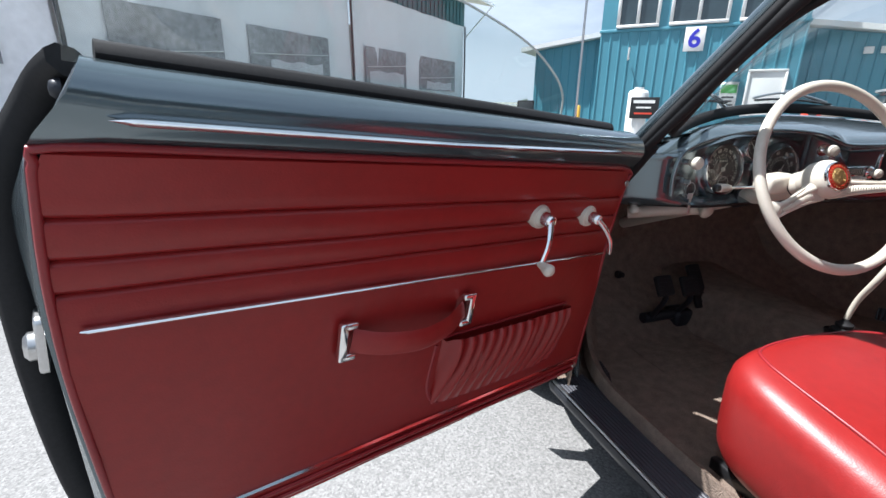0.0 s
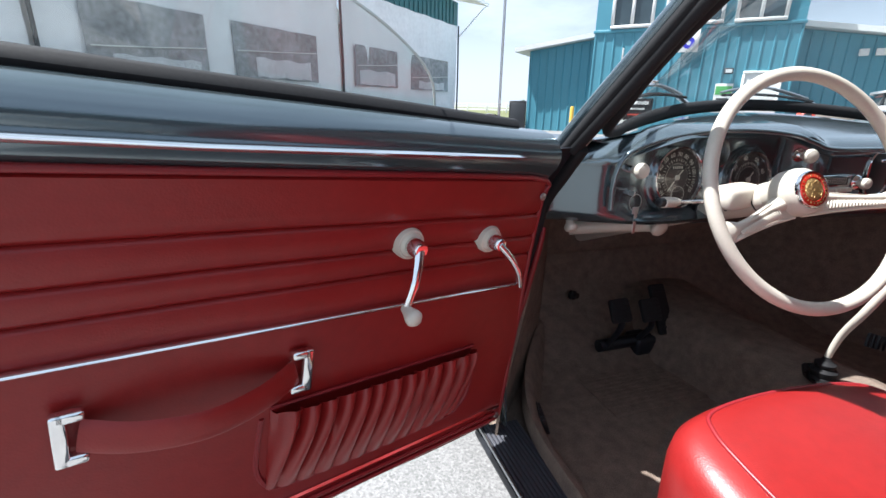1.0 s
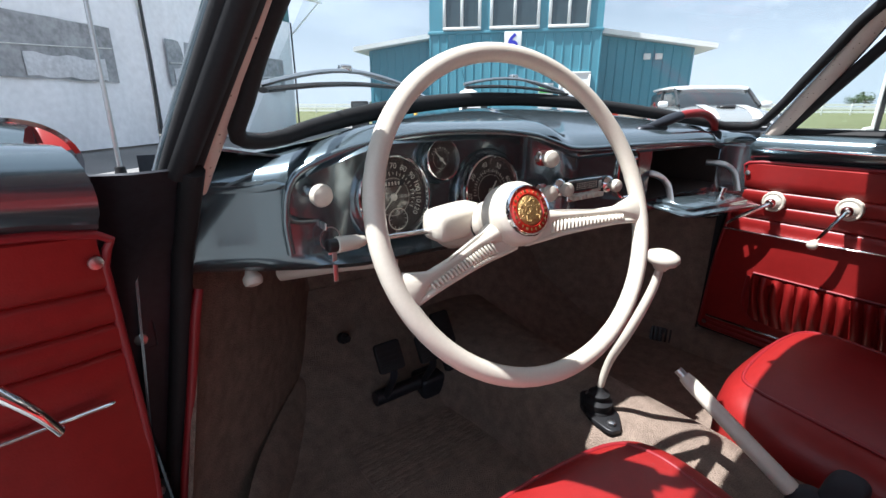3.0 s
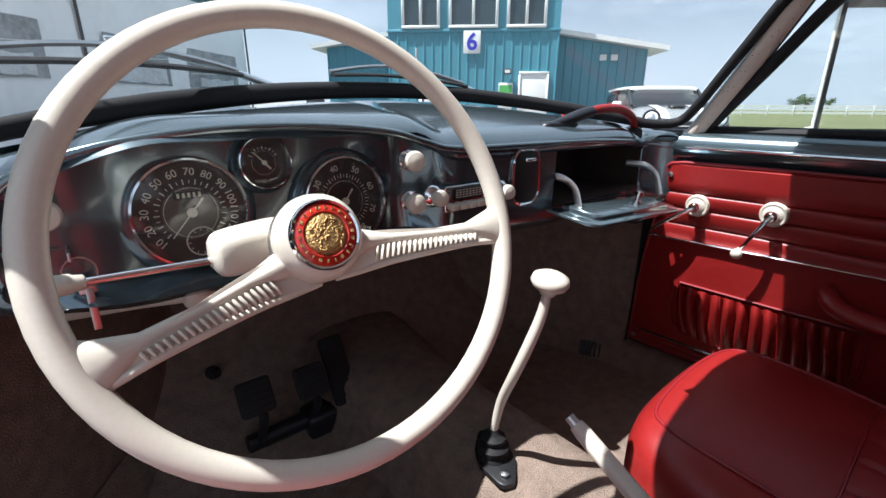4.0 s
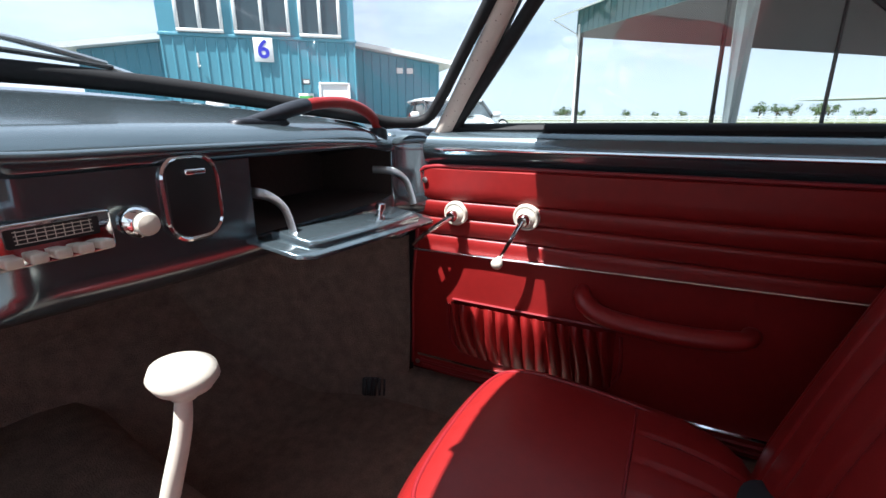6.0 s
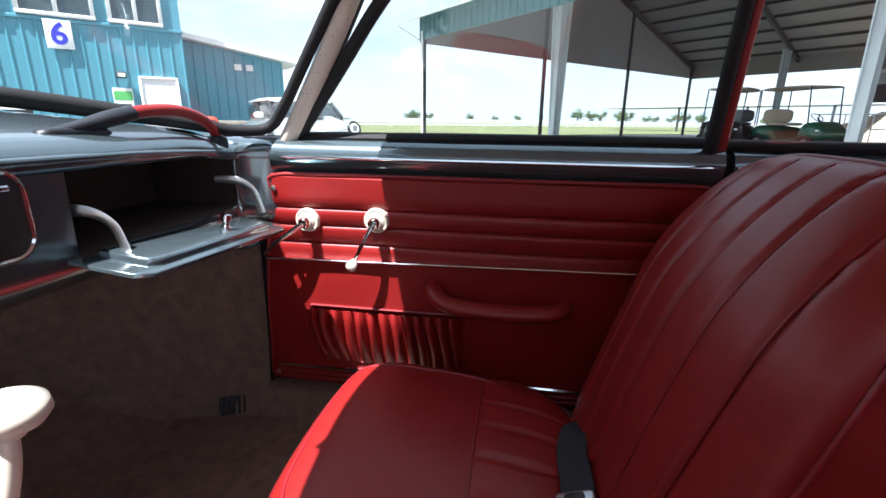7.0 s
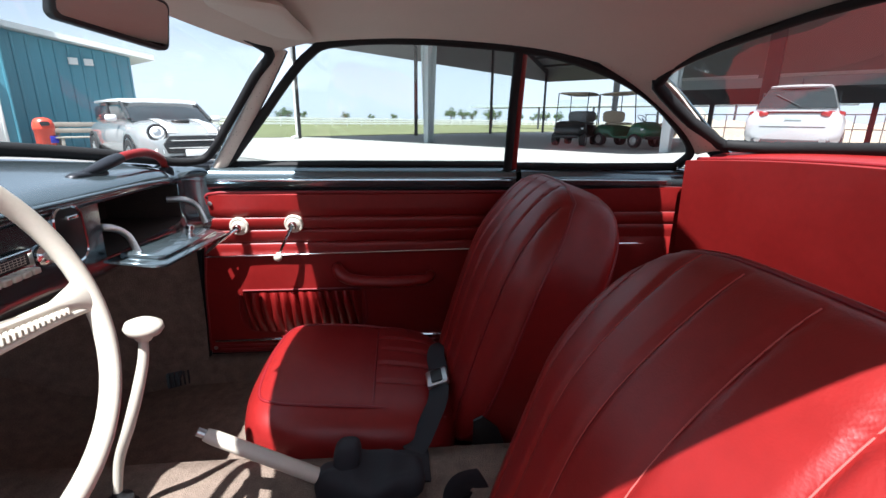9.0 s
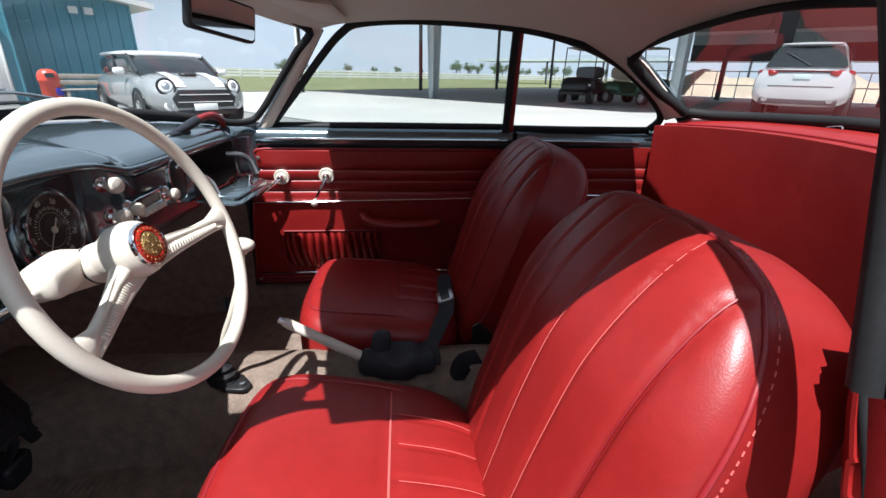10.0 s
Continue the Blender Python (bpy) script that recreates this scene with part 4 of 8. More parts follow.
    tube(bm, [V(s * (0.618 + q), 0.728, 0.890), V(s * (0.616 + q), 0.4, 0.893), V(s * (0.616 + q), 0.1, 0.893), V(s * (0.616 + q), rear_at(0.9) + 0.006, 0.893)], 0.0135, 8, flat=0.85)
    part("window_seal", bm, RUBBER, door, "black rubber window seal", local=True)
    # shut face: seal and latch
    bm = bm_new()
    tube(bm, spline([V(s * x, rear_at(z) - d, z) for x, d, z in ((0.700, 0.002, 0.290), (0.722, 0.018, 0.42), (0.728, 0.020, 0.60), (0.716, 0.018, 0.76), (0.690, 0.012, 0.855), (0.64, 0.004, 0.885))], 5), 0.018, 8, flat=0.8)
    part("edge_seal", bm, RUBBER, door, "black rubber edge seal", local=True)
    bm = bm_new()
    m3 = frame_at((s * 0.690, rear_at(0.615) - 0.004, 0.615), (0, -1, 0))
    prism(bm, rounded(0.040, 0.062, 0.008), 0.008, m3, 0.003)
    lathe(bm, ((0.015, 0.006), (0.015, 0.014), (0.010, 0.018), (0, 0.019)), m3 @ Matrix.Translation((0, -0.005, 0)), 18)
    part("latch", bm, STEEL, door, "steel door latch", local=True)
    bm = bm_new()
    lathe(bm, ((0.009, 0), (0.009, 0.004), (0.006, 0.008), (0, 0.009)), frame_at((s * 0.640, rear_at(0.86) - 0.001, 0.862), (0, -1, 0)), 14)
    part("buffer", bm, GRIME, door, local=True)
    return door


build_door("passenger_door", 1, Matrix(), "shut door in red vinyl with a gathered pocket and padded grip", False)
OPEN = Matrix(((0.3618, 0.9273, 0.0959, -1.367), (-0.9321, 0.3618, 0.0179, -0.0901), (-0.0181, -0.0959, 0.9952, 0.0997), (0, 0, 0, 1)))
driver_door = build_door("driver_door", -1, OPEN, "wide open door in red vinyl with a gathered pocket and pull strap", True)
# red-shelled mirror standing beyond the door's front end
bm = bm_new()
mm = frame_at((-0.825, 0.875, 0.898), (0.15, -0.985, -0.09))
lathe(bm, ((0, -0.040), (0.024, -0.036), (0.042, -0.022), (0.050, -0.004), (0.051, 0.002)), mm @ Matrix.Diagonal((1.12, 0.86, 1, 1)), 32)
mirror = part("door_mirror", bm, material("red_gloss_paint", (0.42, 0.02, 0.02), 0.16, vary=0.12, big=20, coat=0.8), driver_door, "rounded red door mirror shell")
bm = bm_new()
lathe(bm, ((0.049, 0.0), (0.0525, 0.001), (0.0525, 0.005), (0.048, 0.006)), mm @ Matrix.Diagonal((1.12, 0.86, 1, 1)), 32)
part("mirror_rim", bm, CHROME, mirror, "chrome rim")
bm = bm_new()
lathe(bm, ((0.0485, 0.003), (0, 0.0045)), mm @ Matrix.Diagonal((1.12, 0.86, 1, 1)), 32)
part("mirror_glass", bm, material("mirror_silver", (0.92, 0.92, 0.92), 0.015, metal=1.0, vary=0.01), mirror)
bm = bm_new()
tube(bm, [V(-0.822, 0.885, 0.88), V(-0.805, 0.885, 0.845), V(-0.785, 0.88, 0.815)], 0.007, 8)
part("mirror_stem", bm, CHROME, mirror)
# whip aerial on the front wing
aerial = thing("aerial", (-0.735, 1.02, 0.85), label="slim steel whip aerial on the front wing", category="aerial")
bm = bm_new()
lathe(bm, ((0.016, 0.0), (0.016, 0.012), (0.008, 0.024), (0.006, 0.04), (0, 0.041)), Matrix.Translation((-0.735, 1.02, 0.835)), 14)
part("base", bm, RUBBER, aerial)
bm = bm_new()
tube(bm, [V(-0.735, 1.02, 0.86), V(-0.733, 1.02, 1.35), V(-0.730, 1.02, 1.95)], [0.0030, 0.0025, 0.0012], 8)
part("rod", bm, STEEL, aerial)


# ---- cabin ----
def superquad(bm, axes, p, seg, shape, q=None):
    """A rounded cushion: a cube's grid pressed onto |x/a|^p + |y/b|^p + |z/c|^p = 1, then bent by shape(x, y, z).
    q: two softer or harder edge powers and depths, (power, depth) behind and before the xz outline."""
    verts = {}

    def at(i, j, k):
        key = (i, j, k)
        if key not in verts:
            d = [2 * q / n - 1 for q, n in zip(key, seg)]
            d = [math.copysign(math.sin(abs(v) * math.pi / 2) ** 0.85, v) if abs(v) > 0 else 0.0 for v in d]
            if q is None:
                s = sum(abs(v) ** p for v in d) ** (-1 / p)
                verts[key] = bm.verts.new(shape(*(s * v * a for v, a in zip(d, axes))))
            else:
                w, b = q[d[1] > 0]
                s = ((abs(d[0]) ** p + abs(d[2]) ** p) ** (w / p) + abs(d[1]) ** w) ** (-1 / w)
                verts[key] = bm.verts.new(shape(s * d[0] * axes[0], s * d[1] * b, s * d[2] * axes[2]))
        return verts[key]

    nx, ny, nz = seg
    for i in range(nx):
        for j in range(ny):
            for k in (0, nz):
                bm.faces.new((at(i, j, k), at(i + 1, j, k), at(i + 1, j + 1, k), at(i, j + 1, k)))
    for i in range(nx):
        for k in range(nz):
            for j in (0, ny):
                bm.faces.new((at(i, j, k), at(i + 1, j, k), at(i + 1, j, k + 1), at(i, j, k + 1)))
    for j in range(ny):
        for k in range(nz):
            for i in (0, nx):
                bm.faces.new((at(i, j, k), at(i, j + 1, k), at(i, j + 1, k + 1), at(i, j, k + 1)))
    return bm


# ---- dashboard ----
def pod(x):
    """1 within the raised instrument hood, 0 outside."""
    return ease(x, -0.605, -0.43) * (1 - ease(x, -0.135, -0.055))


def dash_section(x):
    """The dash from the windscreen's foot over the top and down the face: (y, z) points."""
    base = ws_low(x)
    w = pod(x)
    end = ease(abs(x), 0.46, 0.625)
    face = 0.802 + (0.060 if x < 0 else 0.034) * end
    if x < -0.5:
        face += 0.045 * ease(-x, 0.57, 0.69)
    face -= 0.088 * ease(x, 0.572, 0.622)
    top = 0.897 - 0.020 * ease(abs(x), 0.4, 0.62)
    hood = 0.024 * w
    mixed = lambda plain, hooded: plain + (hooded - plain) * w
    base.y = max(base.y, face + 0.085)
    flat = [(base.y - 0.004, base.z - 0.012), (base.y * 0.6 + face * 0.4, base.z * 0.5 + 0.5 * top + 0.002 + 0.5 * hood), (face + 0.062, top + 0.010 + hood), (face + 0.032, top + 0.006 + hood), (face + 0.012, top - 0.003 + hood), (face + 0.002, top - 0.014 + hood + 0.005 * w), (face - 0.002, mixed(top - 0.026, 0.906))]
    deep = 0.062 * w
    step = [(face + 0.004 + deep * 0.7, mixed(top - 0.034, 0.907)), (face + deep, mixed(0.862, 0.900)), (face + deep + 0.001, 0.830), (face + deep + 0.002, 0.790), (face + deep + 0.002, 0.757 - 0.004 * w), (face + 0.004 + deep * 0.55, 0.738), (face + 0.012, 0.724), (face + 0.026, 0.714), (face + 0.050, 0.712), (face + 0.12, 0.735), (1.10, 0.75)]
    rise = 0.022 * ease(-x, -0.22, 0.30)
    step = step[:4] + [(y, z + rise * k) for (y, z), k in zip(step[4:], (0.3, 0.8, 1, 1, 1, 1, 1))]
    return flat + step


dash = thing("dashboard", (0, 0.86, 0.72), label="blue-green painted metal dashboard with an open glovebox", category="dashboard")
bm = bm_new()
xs = sorted({round(-0.688 + 1.352 * i / 102, 4) for i in range(103)} | {0.192, 0.572})
sections = [dash_section(x) for x in xs]
grid = [[bm.verts.new((x, y, z)) for y, z in sec] for x, sec in zip(xs, sections)]
for i in range(len(xs) - 1):
    for j in range(len(sections[0]) - 1):
        if 0.1919 <= xs[i] < 0.5719 and 8 <= j <= 10:
            continue
        bm.faces.new((grid[i][j], grid[i][j + 1], grid[i + 1][j + 1], grid[i + 1][j]))
part("dash_panel", bm, PAINT, dash, "blue-green metallic painted steel", angle=60)
# raised lip round the instrument recess
bm = bm_new()
lip = [V(-0.575, 0.838, 0.770), V(-0.578, 0.836, 0.82), V(-0.565, 0.832, 0.868), V(-0.52, 0.822, 0.893), V(-0.46, 0.812, 0.908), V(-0.38, 0.803, 0.917), V(-0.28, 0.800, 0.917), V(-0.18, 0.800, 0.908), V(-0.12, 0.800, 0.893), V(-0.06, 0.800, 0.880), V(0.1, 0.799, 0.878), V(0.3, 0.799, 0.876), V(0.48, 0.806, 0.868)]
tube(bm, spline(lip, 5), 0.0055, 8)
part("dash_lip", bm, PAINT, dash)
bm = bm_new()
tube(bm, spline([V(-0.578, 0.838, 0.828), V(-0.568, 0.846, 0.812), V(-0.535, 0.855, 0.806), V(-0.500, 0.858, 0.812), V(-0.480, 0.860, 0.832)], 5), 0.0045, 8)
part("pocket_lip", bm, PAINT, dash)
# glovebox: lined hole, lid folded down, links and catch
bm = bm_new()
c, d = 0.757, 0.862
gx = [0.192, 0.30, 0.40, 0.46, 0.52, 0.572]
fy = [dash_section(x)[9][0] + 0.003 for x in gx]
for z in (c, d):
    sheet(bm, [[V(x, y0 + (1.02 - y0) * t, z) for t in (0, 0.5, 1)] for x, y0 in zip(gx, fy)])
for x, y0 in ((gx[0], fy[0]), (gx[-1], fy[-1])):
    sheet(bm, [[V(x, y0 + (1.02 - y0) * t, z) for t in (0, 0.5, 1)] for z in (c, d)])
sheet(bm, [[V(x, 1.02, z) for x in (gx[0], gx[-1])] for z in (c, d)])
part("glovebox_liner", bm, material("dark_brown_fibre_liner", (0.048, 0.032, 0.027), 0.7, vary=0.3, big=20), dash, "dark brown glovebox liner")
bm = bm_new()
ml = Matrix.Translation((0.350, 0.748, 0.737)) @ Euler((radians(7), radians(3.0), 0)).to_matrix().to_4x4()
prism(bm, [(-0.182, 0.05), (-0.182, -0.038), (-0.165, -0.055), (0.150, -0.055), (0.178, -0.030), (0.182, 0.05)], 0.006, ml, 0.002)
prism(bm, [(-0.150, 0.038), (-0.150, -0.030), (-0.138, -0.040), (0.120, -0.040), (0.140, -0.020), (0.140, 0.038)], 0.010, ml @ Matrix.Translation((0, 0, 0.006)), 0.004)
lid = part("glovebox_lid", bm, PAINT, dash, "blue-green lid folded open")
bm = bm_new()
lathe(bm, ((0.009, 0.014), (0.009, 0.022), (0.005, 0.024), (0.005, 0.030), (0.008, 0.032), (0.008, 0.042), (0, 0.044)), ml @ Matrix.Translation((0.035, -0.012, 0)), 14)
part("catch", bm, CHROME, lid, "chrome catch")
for x in (0.205, 0.525):
    bm = bm_new()
    tube(bm, spline([V(x - 0.012, 0.835, 0.815), V(x, 0.795, 0.812), V(x + 0.012, 0.775, 0.795), V(x + 0.014, 0.765, 0.770), V(x + 0.012, 0.757, 0.748)], 5), 0.0075, 8, flat=0.3, up=(1, 0, 0))
    part("lid_link", bm, STEEL, dash, "curved steel lid link")
# ashtray
bm = bm_new()
ma = frame_at((0.106, 0.801, 0.823), (0, -1, 0.02))
loop = [ma @ V(x, z, 0.001) for x, z in rounded(0.068, 0.096, 0.025, 6)]
tube(bm, loop, 0.0030, 6, closed=True)
tray = part("ashtray", bm, CHROME, dash, "chrome rim of the ashtray")
bm = bm_new()
prism(bm, rounded(0.062, 0.090, 0.023, 6), 0.003, ma, 0.001)
part("ashtray_lid", bm, BLACK, tray)
bm = bm_new()
block(bm, (0.002, 0.030, 0.006), (0.026, 0.007, 0.010), ma, 0.002)
part("ashtray_pull", bm, CHROME, tray)


def knob(name, at, base, r=0.0145, label="ivory pull knob"):
    """A pull knob on its stem; at: the crown, base: where the stem leaves the dash."""
    at, base = Vector(at), Vector(base)
    n = (at - base).normalized()
    h = (at - base).length
    bm = bm_new()
    lathe(bm, ((0.0, -0.026), (r * 0.55, -0.026), (r * 0.6, -0.018), (r * 0.95, -0.012), (r, -0.006), (r * 0.86, -0.001), (r * 0.4, 0.0015), (0.0, 0.002)), frame_at(at, n), 24)
    k = part(name, bm, IVORY, dash, label)
    bm = bm_new()
    lathe(bm, ((r * 1.0, 0.0), (r * 0.95, 0.003), (r * 0.45, 0.004), (r * 0.42, max(0.005, h - 0.02))), frame_at(base, n), 18)
    part("stem", bm, CHROME, k)


knob("lamp_knob", (-0.538, 0.806, 0.846), (-0.540, 0.866, 0.846), 0.0148)
knob("choke_knob", (-0.150, 0.778, 0.869), (-0.138, 0.815, 0.868))
knob("wiper_knob", (-0.150, 0.776, 0.811), (-0.138, 0.812, 0.810))
knob("column_knob", (-0.415, 0.868, 0.710), (-0.414, 0.91, 0.728), 0.0185, "round ivory knob under the dash")
knob("bonnet_knob", (-0.611, 0.905, 0.713), (-0.612, 0.925, 0.755), 0.0135, "ivory bonnet release knob")


def dial(name, x, y, z, r, label, ticks, needle, numbers=(), start=225, sweep=270, redpart=None):
    m = frame_at((x, y - 0.013, z + 0.001), (0.02, -1, 0.10))
    bm = bm_new()
    lathe(bm, ((r * 0.955, -0.006), (r * 0.955, 0.002), (r * 0.975, 0.0055), (r * 1.015, 0.005), (r * 1.04, 0.0), (r * 1.04, -0.012)), m, 56)
    g = part(name, bm, CHROME, dash, label)
    bm = bm_new()
    lathe(bm, ((r * 1.24, -0.014), (r * 1.22, -0.0085), (r * 1.17, -0.0065), (r * 1.12, -0.009), (r * 1.05, -0.011)), m, 48)
    part("dial_cup", bm, PAINT, g)
    bm = bm_new()
    lathe(bm, ((r * 0.95, -0.004), (r * 0.55, -0.0045), (0.0, -0.005)), m, 48)
    part("dial_face", bm, DIAL, g, "dark dial face")
    bm = bm_new()
    for i in range(ticks + 1):
        a = radians(start - sweep * i / ticks)
        long = i % 2 == 0
        mt = m @ Matrix.Rotation(a, 4, "Z") @ Matrix.Translation((r * 0.58, 0, -0.0035))
        block(bm, (0, 0, 0), (r * (0.10 if long else 0.06), 0.0012 if long else 0.0008, 0.0006), mt)
    lathe(bm, ((r * 0.47, -0.0038), (r * 0.46, -0.0036)), m, 40)
    part("dial_marks", bm, MARK, g)
    bm = bm_new()
    a = radians(needle)
    mt = m @ Matrix.Rotation(a, 4, "Z")
    prism(bm, [(-r * 0.34, -0.0012), (r * 0.58, -0.0005), (r * 0.58, 0.0005), (-r * 0.34, 0.0012)], 0.0008, mt @ Matrix.Translation((0, 0, -0.002)))
    lathe(bm, ((r * 0.09, -0.003), (r * 0.09, 0.0), (0, 0.001)), m, 18)
    part("needle", bm, MARK, g)
    for i, txt in enumerate(numbers):
        a = radians(start - sweep * i / max(1, len(numbers) - 1))
        letters("numeral", txt, r * 0.20, m @ Matrix.Translation((r * 0.76 * math.cos(a), r * 0.76 * math.sin(a), -0.004)) @ Matrix.Rotation(a - math.pi / 2, 4, "Z"), MARK, g, 0.0003)
    bm = bm_new()
    lathe(bm, ((r * 0.95, 0.002), (r * 0.6, 0.0035), (0.0, 0.004)), m, 40)
    pane = part("gauge_glass", bm, GAUGE_GLASS, g)
    pane.visible_shadow = False
    return m, g


m, g = dial("speedometer", -0.412, 0.864, 0.823, 0.060, "large round speedometer with a thin chrome rim", 24, 228, ("10", "20", "30", "40", "50", "60", "70", "80", "90", "100", "110", "120"), 221, 250)
bm = bm_new()
prism(bm, rounded(0.036, 0.009, 0.001), 0.0008, m @ Matrix.Translation((0.002, 0.020, -0.0040)))
part("odometer", bm, BLACK, g, "narrow odometer window")
bm = bm_new()
for k in range(5):
    block(bm, (-0.011 + 0.0055 * k, 0.020, -0.0028), (0.0026, 0.0052, 0.0006), m)
part("odometer_bars", bm, MARK, g)
bm = bm_new()
lathe(bm, ((0.030, -0.0043), (0.024, -0.0040), (0.0, -0.0040)), m, 40)
part("inner_disc", bm, material("grey_brown_dial_centre", (0.085, 0.070, 0.062), 0.5, vary=0.1, big=40), g)
sub = m @ Matrix.Translation((0.006, -0.034, 0))
bm = bm_new()
lathe(bm, ((0.017, -0.0042), (0.0168, -0.0032), (0.0155, -0.0032)), sub, 28)
for i in range(12):
    block(bm, (0.0135, 0, -0.0034), (0.003, 0.0007, 0.0006), sub @ Matrix.Rotation(i * math.pi / 6, 4, "Z"))
part("seconds_dial", bm, MARK, g)
dial("fuel_gauge", -0.326, 0.862, 0.873, 0.031, "small chrome-rimmed fuel gauge", 8, 132, (), 150, 120)
dial("rev_dial", -0.220, 0.862, 0.812, 0.061, "second large dial with a thin chrome rim", 32, 232, ("20", "30", "40", "50", "60", "70", "80"), 186, 246)

# radio
bm = bm_new()
mr = frame_at((-0.036, 0.800, 0.806), (0, -1, 0.02))
prism(bm, rounded(0.098, 0.040, 0.004), 0.006, mr, 0.002)
radio = part("radio", bm, CHROME, dash, "small chrome-faced push-button radio")
bm = bm_new()
prism(bm, rounded(0.072, 0.017, 0.002), 0.002, mr @ Matrix.Translation((0, 0.007, 0.006)))
part("radio_scale", bm, BLACK, radio)
bm = bm_new()
for k in range(4):
    block(bm, (0, 0.002 + 0.0036 * k, 0.0085), (0.060, 0.0007, 0.0004), mr)
for k in range(9):
    block(bm, (-0.028 + 0.007 * k, 0.008, 0.0085), (0.0006, 0.012, 0.0004), mr)
part("scale_lines", bm, MARK, radio)
for k in range(5):
    bm = bm_new()
    block(bm, (-0.036 + 0.018 * k, -0.012, 0.010), (0.013, 0.009, 0.014), mr, 0.002)
    part("push_button", bm, IVORY, radio)
for x, z in ((-0.104, 0.814), (0.040, 0.807)):
    bm = bm_new()
    lathe(bm, ((0.0, 0.0), (0.016, 0.0), (0.017, 0.004), (0.013, 0.009), (0.009, 0.011), (0.009, 0.016)), frame_at((x, 0.802, z), (0, -1, 0.02)), 24)
    part("radio_bezel", bm, CHROME, radio)
    knob("radio_knob", (x - 0.004, 0.772, z), (x, 0.802, z), 0.0125)
# ignition lock with keys hanging from it
bm = bm_new()
lathe(bm, ((0.0, 0), (0.011, 0), (0.011, 0.004), (0.008, 0.010), (0, 0.011)), frame_at((-0.527, 0.864, 0.800), (0, -1, 0)), 18)
lock = part("ignition_lock", bm, CHROME, dash)
bm = bm_new()
block(bm, (-0.527, 0.846, 0.799), (0.003, 0.022, 0.010), bevel=0.001)
tube(bm, [V(-0.522 + 0.014 * math.cos(t), 0.836, 0.782 + 0.016 * math.sin(t)) for t in [2 * math.pi * i / 20 for i in range(20)]], 0.0008, 5, closed=True)
block(bm, (-0.518, 0.835, 0.742), (0.007, 0.0016, 0.045), Matrix(), 0.0006)
block(bm, (-0.519, 0.836, 0.766), (0.015, 0.002, 0.014), Matrix(), 0.001)
part("keys", bm, STEEL, lock, "keys on a steel ring")
# red-sleeved grab handle on the dash
bm = bm_new()
pts = spline([V(0.215, 0.858, 0.903), V(0.262, 0.848, 0.912), V(0.315, 0.838, 0.926), V(0.37, 0.832, 0.936), V(0.44, 0.830, 0.937), V(0.500, 0.832, 0.922), V(0.534, 0.838, 0.902), V(0.544, 0.842, 0.882)], 6)
tube(bm, pts[14:], 0.0095, 12)
grip = part("grab_handle", bm, RED, dash, "red vinyl sleeved grab handle")
bm = bm_new()
tube(bm, pts[:16], [0.003 + 0.0115 * math.sin(math.pi * min(1, i / 15) * 0.60) for i in range(16)], 12, flat=0.8)
superquad(bm, (0.050, 0.015, 0.012), 3, (12, 6, 6), lambda x, y, z: V(0.262 + x, 0.852 + y - 0.1 * x, 0.902 + z))
part("handle_mount", bm, GRIME, grip, "dark metal handle mount")
bm = bm_new()
superquad(bm, (0.020, 0.018, 0.016), 3, (8, 6, 6), lambda x, y, z: V(0.542 + x, 0.842 + y, 0.880 + z))
part("handle_mount", bm, GRIME, grip, "dark metal handle mount")

# steering column, stalk and wheel
WHEEL = Vector((-0.356, 0.634, 0.836))
AXIS = Vector((-0.1006, -0.9255, 0.365)).normalized()
wm = frame_at(WHEEL, AXIS)
wheel = thing("steering_wheel", tuple(WHEEL), label="ivory two-spoke steering wheel with ribbed spokes", category="steering wheel")
R = 0.191
bm = bm_new()
n = 72
rim = []
for i in range(n):
    a = 2 * math.pi * i / n
    c = V(R * math.cos(a), R * math.sin(a), 0)
    rad = V(math.cos(a), math.sin(a), 0)
    rim.append([wm @ (c + 0.0112 * (math.cos(t) * rad + 0.92 * math.sin(t) * V(0, 0, 1))) for t in [2 * math.pi * j / 14 for j in range(14)]])
sheet(bm, rim, True, True)
part("rim", bm, IVORY, wheel)
